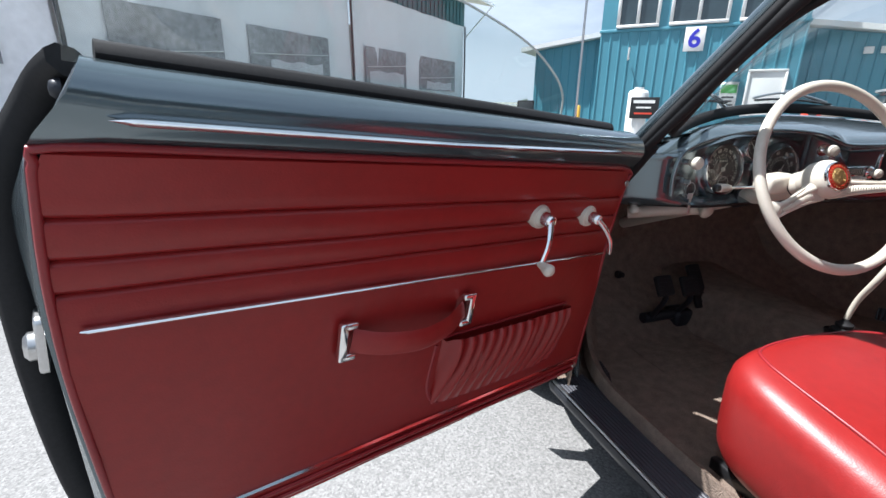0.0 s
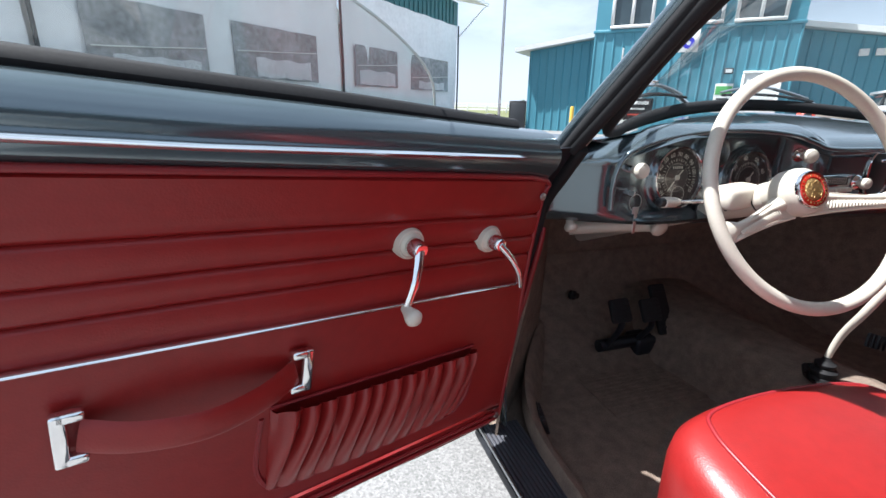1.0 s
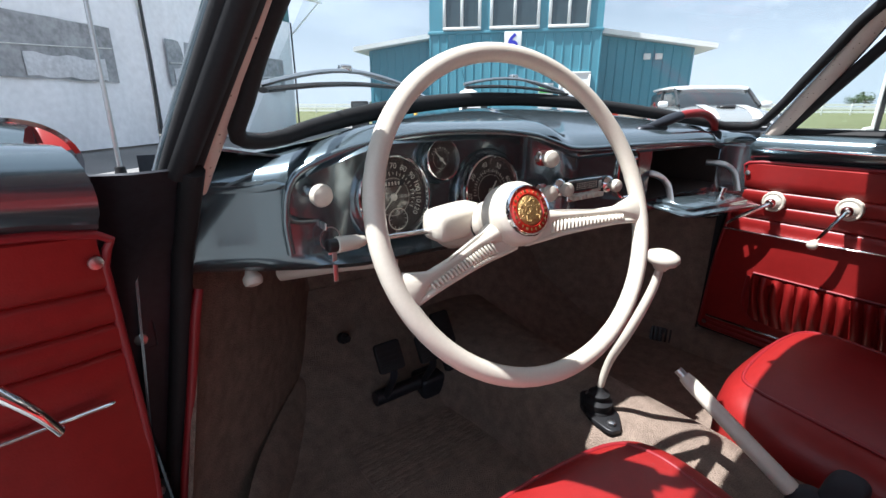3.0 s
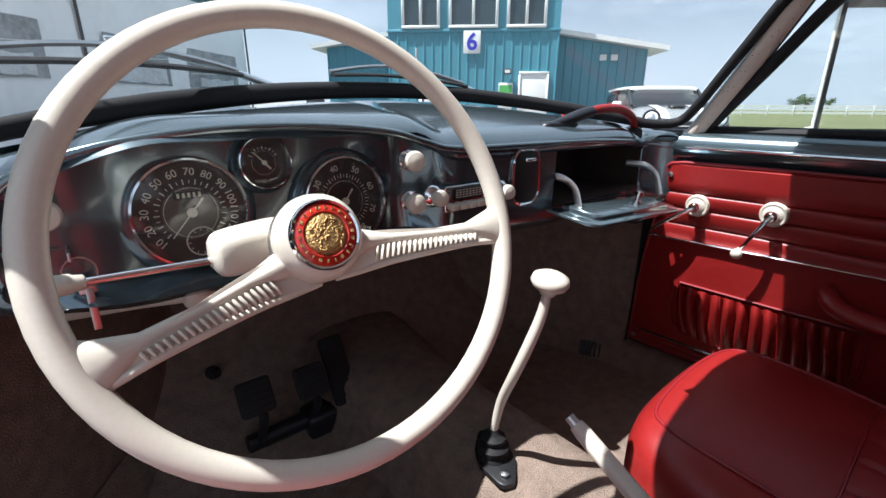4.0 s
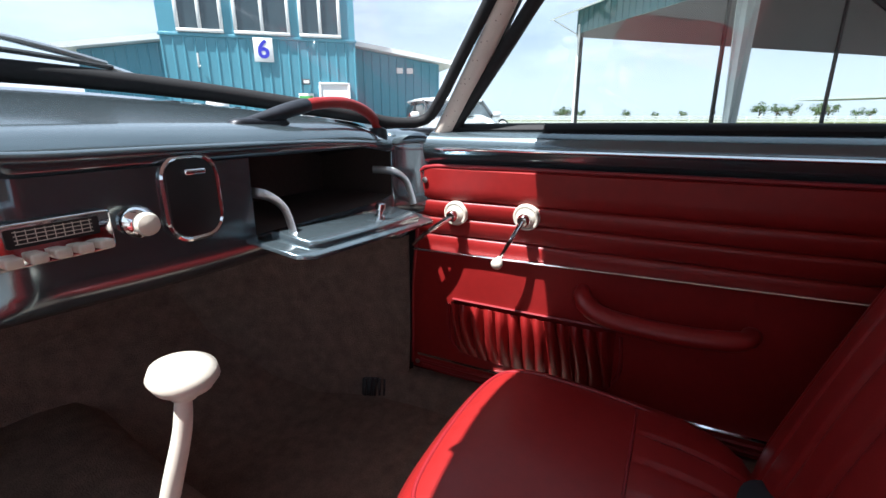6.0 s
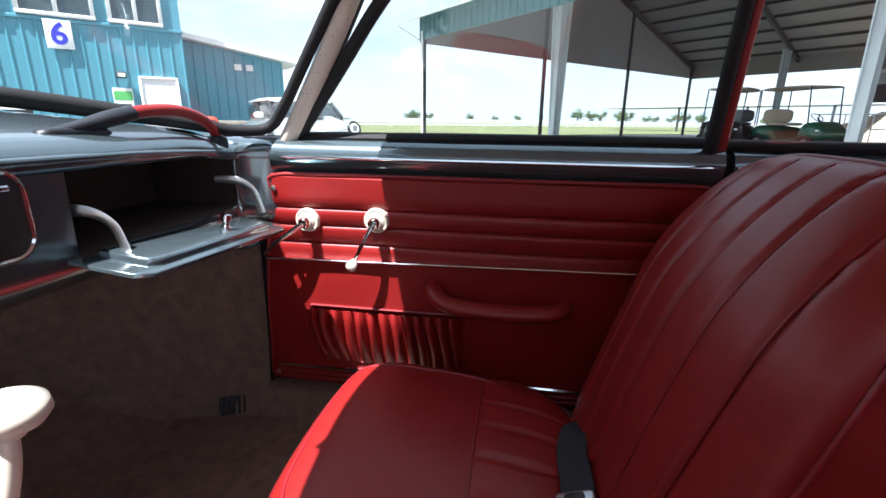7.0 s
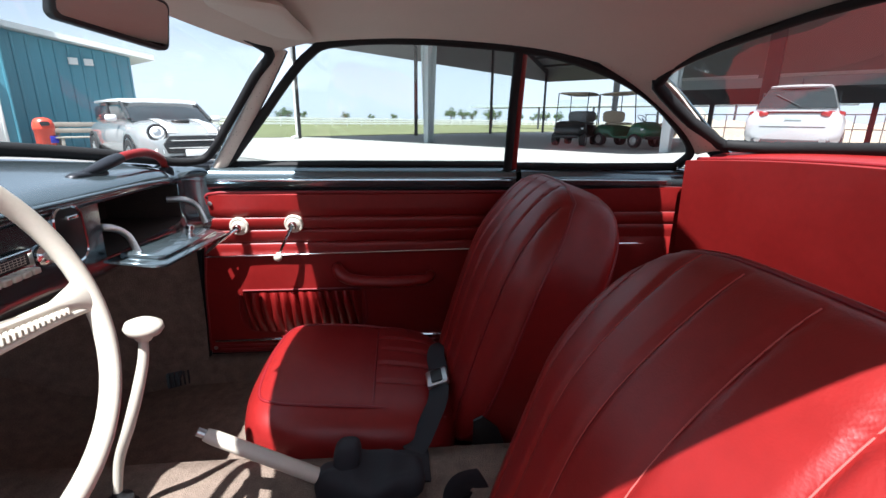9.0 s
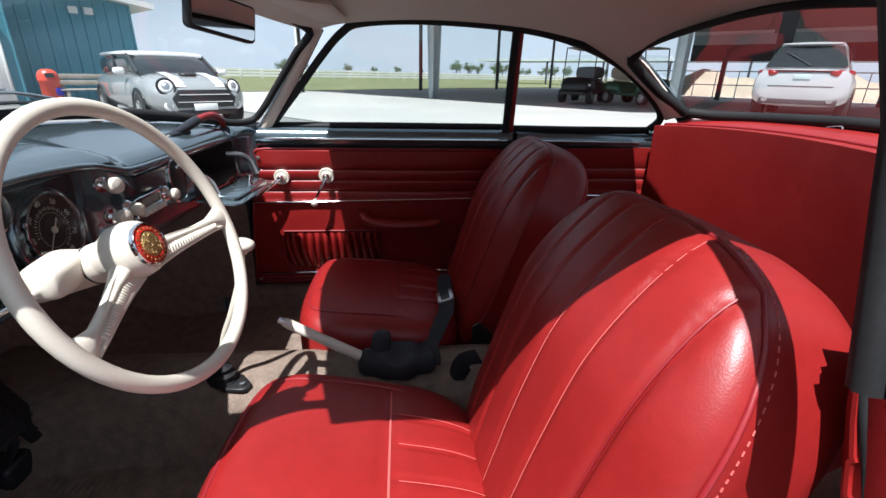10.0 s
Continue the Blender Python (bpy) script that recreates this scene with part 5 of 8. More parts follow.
for a0, d in ((-5.5, -1), (200.5, 1)):
    ms = wm @ Matrix.Rotation(radians(a0), 4, "Z")
    bm = bm_new()
    rows = []
    for x, y, w, z, th in ((0.030, -0.006, 0.016, -0.034, 0.016), (0.07, -0.0040, 0.0058, -0.027, 0.011), (0.11, -0.0032, 0.0050, -0.017, 0.009), (0.15, -0.0012, 0.0066, -0.007, 0.008), (0.174, 0.0, 0.017, -0.001, 0.0085), (0.189, 0.0, 0.027, 0.0, 0.008)):
        rows.append([ms @ V(x, -d * y + w * math.cos(t), z + th * math.sin(t)) for t in [2 * math.pi * k / 16 for k in range(16)]])
    sheet(bm, rows, close_v=True)
    spoke = part("spoke", bm, IVORY, wheel)
    bm = bm_new()
    rows = []
    for x, y0, y1, z in ((0.012, -0.004, 0.0385, -0.034), (0.034, -0.004, 0.0345, -0.029), (0.07, -0.004, 0.0280, -0.0232), (0.11, -0.002, 0.0225, -0.0135), (0.15, 0.0, 0.0180, -0.0038), (0.178, 0.0, 0.019, -0.001)):
        rows.append([ms @ V(x, d * y, z + h) for y, h in ((y0, 0.004), (y1 - 0.003, 0.002), (y1, -0.002), (y1 - 0.002, -0.006), (y0, -0.007))])
    sheet(bm, rows, close_v=True)
    part("web", bm, IVORY, spoke, "recessed ribbed web of the spoke")
    bm = bm_new()
    tube(bm, spline([ms @ V(x, d * y, z) for x, y, z in ((0.016, 0.0365, -0.034), (0.040, 0.0322, -0.0290), (0.07, 0.0262, -0.0215), (0.11, 0.0208, -0.0120), (0.15, 0.0166, -0.0022), (0.178, 0.0160, 0.0))], 5), 0.0036, 10)
    part("web_edge", bm, IVORY, spoke, "rounded lower edge of the spoke")
    for k in range(20):
        x = 0.058 + 0.0052 * k
        u0 = lerp(x, (0.06, 0.07, 0.11, 0.15), (0.0105, 0.0092, 0.0078, 0.0070))
        u1 = lerp(x, (0.06, 0.07, 0.11, 0.15), (0.0260, 0.0240, 0.0192, 0.0150))
        bm = bm_new()
        block(bm, (x, d * (u0 + u1) / 2, lerp(x, (0.05, 0.07, 0.11, 0.15), (-0.0240, -0.0195, -0.0100, -0.0002))), (0.0026, u1 - u0, 0.0080), ms @ Matrix.Translation((x, 0, 0)) @ Matrix.Rotation(radians(12 * d), 4, "Z") @ Matrix.Translation((-x, 0, 0)), 0.0011, 1)
        part("rib", bm, IVORY, spoke)
HUB = wm @ Matrix.Translation((0, 0, -0.034)) @ Matrix.Diagonal((0.88, 0.88, 1, 1))
bm = bm_new()
lathe(bm, ((0.0, -0.040), (0.030, -0.040), (0.036, -0.022), (0.0445, -0.008), (0.0455, 0.010), (0.043, 0.022), (0.038, 0.029), (0.034, 0.030)), HUB, 40)
hub = part("hub", bm, IVORY, wheel)
bm = bm_new()
lathe(bm, ((0.0350, 0.028), (0.0350, 0.034), (0.0332, 0.037), (0.0312, 0.036), (0.0312, 0.030)), HUB, 40)
button = part("horn_button", bm, CHROME, wheel, "horn button with a chrome ring")
bm = bm_new()
lathe(bm, ((0.0315, 0.033), (0.0300, 0.0355), (0.0225, 0.0375), (0.0205, 0.036)), HUB, 40)
part("red_ring", bm, RED_PLASTIC, button, "clear red plastic ring")
bm = bm_new()
lathe(bm, ((0.0210, 0.035), (0.019, 0.0375), (0.012, 0.0385), (0, 0.0388)), HUB, 40)
rnd = random.Random(3)
for k in range(34):
    a, r0 = rnd.uniform(0, 6.28), 0.017 * math.sqrt(rnd.random())
    mk = HUB @ Matrix.Translation((r0 * math.cos(a), r0 * math.sin(a), 0.0380)) @ Matrix.Rotation(rnd.uniform(0, 3), 4, "Z")
    block(bm, (0, 0, 0), (rnd.uniform(0.002, 0.008), rnd.uniform(0.001, 0.0028), 0.0024), mk, 0.0006, 1)
part("medallion", bm, GOLD, button, "embossed gold medallion")
for k in range(22):
    mk = HUB @ Matrix.Rotation(2 * math.pi * k / 22, 4, "Z") @ Matrix.Translation((0.0262, 0, 0.0372))
    bm = bm_new()
    block(bm, (0, 0, 0), (0.0034, 0.0016 if k % 3 else 0.0032, 0.0006), mk)
    part("ring_bar", bm, GOLD, button)
colm = thing("steering_column", tuple(WHEEL - AXIS * 0.1), label="ivory steering column shroud with an indicator stalk", category="steering column")
bm = bm_new()
axis_pts = [WHEEL - AXIS * d for d in (0.050, 0.075, 0.10, 0.15, 0.19, 0.205)]
tube(bm, axis_pts, [0.026, 0.0285, 0.0275, 0.026, 0.025, 0.021], 20)
shroud = part("shroud", bm, IVORY, colm)
bm = bm_new()
tube(bm, [WHEEL - AXIS * 0.086, WHEEL - AXIS * 0.0885], 0.0290, 20)
part("shroud_slot", bm, BLACK, shroud, "dark slot round the shroud")
for d in (0.148, 0.164):
    bm = bm_new()
    side = AXIS.cross(V(0, 0, 1)).normalized()
    out = (side * -0.86 + side.cross(AXIS) * 0.30).normalized()
    out = out if out.x < 0 else -out
    lathe(bm, ((0.0, 0.0015), (0.0036, 0.0015), (0.0040, 0.0), (0.0040, -0.004)), frame_at(WHEEL - AXIS * d + out * 0.0254, out, tuple(AXIS)), 12)
    part("screw_hole", bm, BLACK, shroud)
bm = bm_new()
tube(bm, [WHEEL - AXIS * 0.19, WHEEL - AXIS * 0.75], 0.019, 14)
part("column_tube", bm, IVORY, colm)
bm = bm_new()
tube(bm, [WHEEL - AXIS * 0.226, WHEEL - AXIS * 0.258], 0.0235, 14)
part("clamp", bm, BLACK, colm)
bm = bm_new()
superquad(bm, (0.040, 0.026, 0.021), 4.5, (8, 6, 6), lambda x, y, z: V(-0.384 + x, 0.742 + y, 0.806 + z + 0.1 * x))
part("stalk_housing", bm, IVORY, colm, "rounded ivory switch housing")
bm = bm_new()
a, b = V(-0.405, 0.742, 0.798), V(-0.568, 0.733, 0.805)
tube(bm, [a, a.lerp(b, 0.74)], [0.0040, 0.0034], 10)
stalk = part("indicator_stalk", bm, CHROME, colm, "slim chrome indicator stalk")
bm = bm_new()
tube(bm, [a.lerp(b, 0.70), a.lerp(b, 0.71), a.lerp(b, 0.75), a.lerp(b, 0.76), a.lerp(b, 0.92), a.lerp(b, 0.925)], [0.0045, 0.0062, 0.0070, 0.0085, 0.0095, 0.008], 14)
part("stalk_grip", bm, IVORY, stalk)
bm = bm_new()
tube(bm, [a.lerp(b, 0.92), a.lerp(b, 0.985), a.lerp(b, 1.0)], [0.0078, 0.0078, 0.005], 14)
part("stalk_tip", bm, BLACK, stalk)
bm = bm_new()
tube(bm, [V(-0.40, 0.90, 0.715), V(-0.47, 0.95, 0.705), V(-0.545, 1.01, 0.688)], 0.0165, 14)
part("cross_tube", bm, IVORY, colm)

# pedals and dip switch
ped = thing("pedals", (-0.23, 1.12, 0.26), label="black pedal set on the sloping footwell floor", category="pedals")
for x, y, z, w, h in ((-0.318, 1.065, 0.420, 0.062, 0.066), (-0.208, 1.070, 0.405, 0.062, 0.066), (-0.128, 1.110, 0.380, 0.052, 0.150)):
    bm = bm_new()
    mp = frame_at((x, y, z), (0, -0.86, 0.50))
    prism(bm, rounded(w, h, 0.008), 0.012, mp, 0.003)
    for k in range(5):
        block(bm, (0, -h * 0.36 + h * 0.18 * k, 0.013), (w * 0.86, 0.004, 0.004), mp)
    pad = part("pedal_pad", bm, RUBBER, ped, "ribbed black rubber pad")
    bm = bm_new()
    tube(bm, spline([mp @ V(0, -h * 0.2, 0), mp @ V(0.01, -h * 0.7, -0.02), V(x + 0.012, y + 0.05, 0.275)], 5), 0.009, 8)
    part("pedal_arm", bm, GRIME, pad)
bm = bm_new()
tube(bm, [V(-0.33, 1.115, 0.285), V(-0.10, 1.115, 0.285)], 0.018, 12)
block(bm, (-0.16, 1.12, 0.27), (0.10, 0.07, 0.06), Matrix(), 0.012)
part("pedal_shaft", bm, GRIME, ped)
bm = bm_new()
lathe(bm, ((0.0, 0), (0.014, 0), (0.014, 0.012), (0.009, 0.016), (0.009, 0.026), (0, 0.028)), frame_at((-0.350, 1.245, 0.398), (0.2, -0.95, 0.2)), 14)
dip = thing("dip_switch", (-0.35, 1.25, 0.39), label="small round black floor dip switch", category="switch")
part("button", bm, RUBBER, dip)

# gear lever and handbrake
gear = thing("gear_lever", (-0.05, 0.70, 0.381), label="bent ivory gear lever with a black rubber boot", category="gear lever")
bm = bm_new()
prism(bm, [(-0.064, -0.008), (-0.056, -0.015), (-0.020, -0.030), (0.020, -0.030), (0.056, -0.015), (0.064, -0.008), (0.064, 0.008), (0.056, 0.015), (0.020, 0.030), (-0.020, 0.030), (-0.056, 0.015), (-0.064, 0.008)], 0.008, Matrix.Translation((-0.052, 0.700, 0.379)) @ Matrix.Rotation(radians(62), 4, "Z"), 0.002)
part("boot_plate", bm, BLACK, gear)
for k in (-1, 1):
    bm = bm_new()
    p = Matrix.Translation((-0.052, 0.700, 0.388)) @ Matrix.Rotation(radians(62), 4, "Z") @ V(0.046 * k, 0, 0)
    lathe(bm, ((0.008, 0), (0.008, 0.005), (0.003, 0.007), (0, 0.007)), Matrix.Translation(p), 6)
    part("bolt", bm, STEEL, gear)
bm = bm_new()
lathe(bm, ((0.034, 0.004), (0.034, 0.012), (0.030, 0.018), (0.032, 0.026), (0.033, 0.036), (0.026, 0.042), (0.022, 0.045), (0.025, 0.050), (0.025, 0.058), (0.016, 0.064), (0.011, 0.070), (0.009, 0.078), (0, 0.079)), Matrix.Translation((-0.054, 0.704, 0.379)) @ Matrix.Diagonal((0.80, 0.80, 0.76, 1.0)), 24)
part("boot", bm, RUBBER, gear, "ribbed black rubber boot")
bm = bm_new()
tube(bm, spline([V(-0.054, 0.706, 0.425), V(-0.054, 0.692, 0.495), V(-0.060, 0.664, 0.56), V(-0.056, 0.645, 0.615), V(-0.047, 0.633, 0.665), V(-0.043, 0.629, 0.700)], 6), [0.0062 + 0.0022 * math.sin(math.pi * min(1, i / 30)) for i in range(31)], 12)
part("lever", bm, IVORY, gear)
bm = bm_new()
lathe(bm, ((0.0, -0.010), (0.010, -0.010), (0.013, -0.004), (0.022, 0.001), (0.0265, 0.009), (0.024, 0.017), (0.014, 0.022), (0, 0.0235)), frame_at((-0.042, 0.628, 0.707), (0.06, -0.12, 1), (0, 1, 0)), 28)
part("knob", bm, IVORY, gear, "flat round ivory knob")
hb = thing("handbrake", (-0.03, 0.36, 0.381), label="ivory-gripped handbrake lever in a black gaiter", category="handbrake")
bm = bm_new()
a, b = V(-0.062, 0.565, 0.548), V(-0.040, 0.395, 0.432)
tube(bm, [a.lerp(b, 0.06), a.lerp(b, 0.12), b], [0.0105, 0.0125, 0.0145], 14, flat=0.85)
part("grip", bm, IVORY, hb, "ivory sleeve")
bm = bm_new()
tube(bm, [a, a.lerp(b, 0.08)], 0.007, 10)
part("push_button", bm, STEEL, hb)
bm = bm_new()


def crease(x, y, z):
    return 0.005 * math.sin(60 * y + 30 * x) + 0.003 * math.sin(110 * x - 40 * z)


superquad(bm, (0.050, 0.095, 0.030), 3.2, (14, 22, 8), lambda x, y, z: V(-0.030 + x * (1 - 0.35 * ease(y, 0.0, 0.095)) + crease(x, y, z), 0.305 + y, 0.408 + z * (1 + 0.25 * ease(y, 0.0, 0.09)) + crease(y, x, z)))
superquad(bm, (0.020, 0.024, 0.042), 3.0, (8, 8, 10), lambda x, y, z: V(-0.022 + x, 0.345 + y - 0.12 * z, 0.445 + z))
block(bm, (0.022, 0.235, 0.386), (0.085, 0.075, 0.005), Matrix(), 0.002)
part("gaiter", bm, WEBBING, hb, "creased black gaiter")


# ---- seats ----
CP = 4.4
BACKREST, BP = (0.246, 0.100, 0.290), 3.6
BACK_Q = ((7.0, 0.162), (2.5, 0.068))
PLEATS = (-0.107, -0.036, 0.036, 0.107)


def build_seat(name, cx, cy, label, lean, tilt, aside, wide_out, size, lift, cant, thin):
    seat = thing(name, (cx, cy + 0.35, 0.225), label=label, category="seat", group="front seats")

    def sit(x, y, z):
        dip = 0.0
        if z > 0 and y < -0.045:
            dip = sum(0.0045 * math.exp(-((x - q) / 0.0045) ** 2) for q in PLEATS) * ease(-y, 0.045, 0.06)
        if z > 0 and abs(x) < 0.75 * size[0]:
            dip += 0.006 * math.exp(-((y + 0.045) / 0.005) ** 2)
        wide = 1 - 0.05 * ease(-y, 0.1, 0.23)
        sink = tilt * max(0.0, 0.19 - y) * (1 if z > 0 else 0.3)
        deep = 1.0 if z > 0 else 1.0 + lift / size[2]
        return V(cx + aside + x * wide, cy + 0.365 - 0.36 * lift + y, 0.360 + lift + deep * z - dip - sink + cant * x + 0.010 * math.exp(-(x / 0.14) ** 2) * (z > 0))

    def sit_top(x, y, up=0.0):
        x *= size[0] / 0.252
        s = max(0.0, 1 - abs(x / size[0]) ** CP - abs(y / size[1]) ** CP) ** (1 / CP)
        return sit(x, y, size[2] * s) + V(0, 0, up)

    bm = bm_new()
    superquad(bm, size, CP, (140, 44, 10), sit)
    cushion = part("seat_cushion", bm, RED, seat, "red vinyl cushion, plain front and pleated rear", angle=80)
    bm = bm_new()
    loop = [sit_top(x, y) for x, y in ((-0.188, -0.20), (-0.190, -0.05), (-0.190, 0.10), (-0.180, 0.160), (-0.150, 0.192), (-0.06, 0.203))]
    loop += [sit_top(-x, y) for x, y in ((-0.06, 0.203), (-0.150, 0.192), (-0.180, 0.160), (-0.190, 0.10), (-0.190, -0.05), (-0.188, -0.20))]
    tube(bm, spline(loop, 6), 0.0034, 8)
    part("cushion_piping", bm, RED_PIPE, cushion)
    bm = bm_new()
    tube(bm, [sit_top(-0.186 + 0.372 * i / 12, -0.045, 0.002) for i in range(13)], 0.0022, 6)
    for q in PLEATS:
        tube(bm, [sit_top(q, -0.06 - 0.15 * i / 8, 0.0012) for i in range(9)], 0.0007, 5)
    part("cushion_stitching", bm, STITCH if cx < 0 else RED_PIPE, cushion)

    ml = Matrix.Translation((cx, cy - 0.012, 0.612)) @ Matrix.Rotation(radians(lean), 4, "X")

    def rest(x, y, z):
        dip = 0.0
        if y > 0:
            fade = ease(z, -0.27, -0.2) * (1 - 0.6 * ease(z, 0.25, 0.289))
            fan = 1 + 0.10 * z
            dip = sum(0.0065 * math.exp(-((x - q * fan) / 0.0045) ** 2) for q in PLEATS) * fade
            dip += 0.007 * math.exp(-((abs(x) - 0.178 * fan) / 0.006) ** 2) * fade
        narrow = 1 - 0.08 * ease(z, 0.06, 0.29) - 0.01 * ease(-z, 0.15, 0.3) + (wide_out if x * cx > 0 else 0) + ((0.055 if not (wide_out and x < 0) else -0.025) * ease(-y, 0.0, 0.13) if y < 0 else 0)
        low = 0.055 * ease(-z, 0.0, 0.29)
        bow = -0.030 * ease(z, 0.06, 0.30) + 0.012 * ease(-z, 0.1, 0.3)
        flare = 0.012 * ease(z, 0.0, 0.28) * ease(abs(x), 0.10, 0.24) if y < -0.05 else 0.0
        hollow = 0.006 * math.sin(math.pi * min(max((y + 0.13) / 0.13, 0), 1)) * ease(abs(x), 0.15, 0.22)
        swell = 0.014 * math.cos(math.pi * z / 0.6) * math.exp(-(x / 0.17) ** 2) if y > 0 else 0
        if y < 0:
            y *= 1 - thin * ease(z, -0.10, 0.26)
        return ml @ V((x - math.copysign(hollow, x)) * narrow, y + 0.032 - dip + bow - flare + swell, z - low)

    def front(x, z, up=0.0):
        w, b = BACK_Q[1]
        s = max(0.0, 1 - (abs(x / BACKREST[0]) ** BP + abs(z / BACKREST[2]) ** BP) ** (w / BP)) ** (1 / w)
        return rest(x, b * s + up, z)

    bm = bm_new()
    superquad(bm, BACKREST, BP, (150, 14, 44), rest, BACK_Q)
    backrest = part("backrest", bm, RED, seat, "red vinyl backrest with vertical pleats", angle=80)

    def edge(y0, k=1.0, n=72):
        w, b = BACK_Q[y0 > 0]
        free = (1 - abs(y0 / b) ** w) ** (BP / w)
        out = []
        for i in range(n):
            a = 2 * math.pi * i / n
            d = (math.cos(a), math.sin(a))
            s = (free / (abs(d[0] / BACKREST[0]) ** BP + abs(d[1] / BACKREST[2]) ** BP)) ** (1 / BP)
            out.append(rest(d[0] * s * k, y0, d[1] * s * k))
        return out

    bm = bm_new()
    tube(bm, edge(0.004), 0.0034, 8, closed=True)
    part("front_piping", bm, RED_PIPE, backrest)
    bm = bm_new()
    tube(bm, edge(-0.146), 0.0046, 8, closed=True)
    part("rear_piping", bm, RED_PIPE, backrest)
    bm = bm_new()
    for q in PLEATS:
        tube(bm, [front(q * (1 + 0.10 * z), z, 0.0020) for z in [-0.25 + 0.53 * i / 26 for i in range(27)]], 0.0008, 5)
    part("pleat_stitching", bm, STITCH if cx < 0 else RED_PIPE, backrest)
    if cx < 0:
        # a row of pale stitches beside the piping
        bm = bm_new()
        ring = edge(-0.012, 1.0015, 360)
        for a, b in zip(ring[0::2], ring[1::2]):
            tube(bm, [a, b], 0.0011, 5)
        part("piping_stitching", bm, STITCH, backrest, "row of pale stitches")
    for q in (-0.178, 0.178):
        bm = bm_new()
        zs = [-0.25 + 0.54 * i / 60 for i in range(61)]
        zs = [z for z in zs if abs(q * (1 + 0.10 * z) / BACKREST[0]) ** BP + abs(z / BACKREST[2]) ** BP < 0.96]
        tube(bm, [front(q * (1 + 0.10 * z), z, 0.0030) for z in zs], 0.0016, 6)
        part("bolster_seam", bm, RED_PIPE, backrest)
    # hinge, frame and runners
    for s in (-1, 1):
        bm = bm_new()
        block(bm, (cx + 0.232 * s, cy + 0.33, 0.240), (0.018, 0.46, 0.030), Matrix(), 0.004)
        part("runner", bm, BLACK, seat, "black seat runner")
        bm = bm_new()
        prism(bm, [(-0.03, -0.04), (0.045, -0.03), (0.022, 0.03), (-0.012, 0.06), (-0.03, 0.05)], 0.006, frame_at((cx + 0.240 * s, cy + 0.085, 0.375), (s, 0, 0)), 0.002)
        part("hinge_plate", bm, BLACK, seat)
    bm = bm_new()
    for k in range(7):
        y = cy + 0.22 + 0.05 * k
        tube(bm, [V(cx - 0.20 + 0.4 * i / 24, y + 0.012 * math.sin(i * 1.57), 0.252) for i in range(25)], 0.002, 5)
    part("seat_springs", bm, STEEL, seat)
    return seat


build_seat("passenger_seat", 0.335, -0.012, "red vinyl passenger seat with pleated back, resting on runners", 18, 0.10, -0.015, 0.0, (0.252, 0.232, 0.112), 0.0, 0.0, 0.28)
build_seat("driver_seat", -0.375, 0.015, "red vinyl driver's seat with pleated back, beside the open door", 18, 0.212, -0.038, 0.245, (0.273, 0.230, 0.114), 0.055, -0.046, 0.0)

# lap belts
belt = thing("lap_belt", (0.30, 0.16, 0.46), label="black lap belt lying across the passenger seat", category="seat belt", group="seat belts")
bm = bm_new()
pts = spline([V(0.420, 0.120, 0.425), V(0.38, 0.150, 0.445), V(0.32, 0.162, 0.450), V(0.26, 0.162, 0.452), V(0.20, 0.164, 0.452), V(0.14, 0.172, 0.446), V(0.10, 0.190, 0.432), V(0.070, 0.215, 0.395), V(0.055, 0.235, 0.385)], 6)
tube(bm, pts, 0.0225, 10, flat=0.08, up=(-0.35, 0.30, 0.85))
part("webbing", bm, WEBBING, belt)
bm = bm_new()
mb = frame_at((0.205, 0.166, 0.453), (-0.1, 0.30, 0.9), (0, -0.9, 0.30))
prism(bm, rounded(0.052, 0.050, 0.006), 0.012, mb, 0.003)
part("buckle", bm, STEEL, belt, "dull steel lift buckle")
bm = bm_new()
prism(bm, rounded(0.040, 0.026, 0.004), 0.003, mb @ Matrix.Translation((0, 0, 0.012)), 0.001)
part("buckle_face", bm, BLACK, belt)
belt2 = thing("tucked_belt", (-0.06, 0.14, 0.42), label="black belt end tucked beside the driver's seat", category="seat belt", group="seat belts")
bm = bm_new()
tube(bm, spline([V(-0.10, 0.12, 0.46), V(-0.085, 0.15, 0.44), V(-0.075, 0.16, 0.40), V(-0.07, 0.14, 0.385)], 5), 0.022, 10, flat=0.12, up=(1, 0, 0))
part("webbing", bm, WEBBING, belt2)

# rear seat, shelf
rear = thing("rear_bench", (0, -0.5, 0.30), label="plain red vinyl rear seat back with a low cushion", category="seat")
bm = bm_new()
rows = []
for i in range(31):
    x = -0.515 + 1.03 * i / 30
    k = 1 - (x / 0.515) ** 2
    row = []
    for t in (0, 0.04, 0.25, 0.5, 0.75, 0.96, 1):
        row.append(V(x * (1.015 - 0.03 * t), -0.575 - 0.048 * (1 - t) - 0.010 * t - 0.075 * k + 0.012 * k * (1 - t) + 0.006 * math.sin(math.pi * t), 0.34 + 0.580 * t + 0.022 * k * t))
    rows.append(row)
sheet(bm, rows)
part("seat_back", thicken(bm, 0.05), RED, rear, "flat red vinyl seat back")
bm = bm_new()
tube(bm, [row[-1] + V(0, 0.004, 0.002) for row in rows], 0.0048, 8)
part("top_piping", bm, RED_PIPE, rear)
bm = bm_new()
superquad(bm, (0.50, 0.235, 0.08), 4, (24, 10, 6), lambda x, y, z: V(x, -0.420 + y, 0.380 + z - 0.10 * ease(y, 0.0, 0.235)))
part("seat_cushion", bm, RED, rear, angle=80)
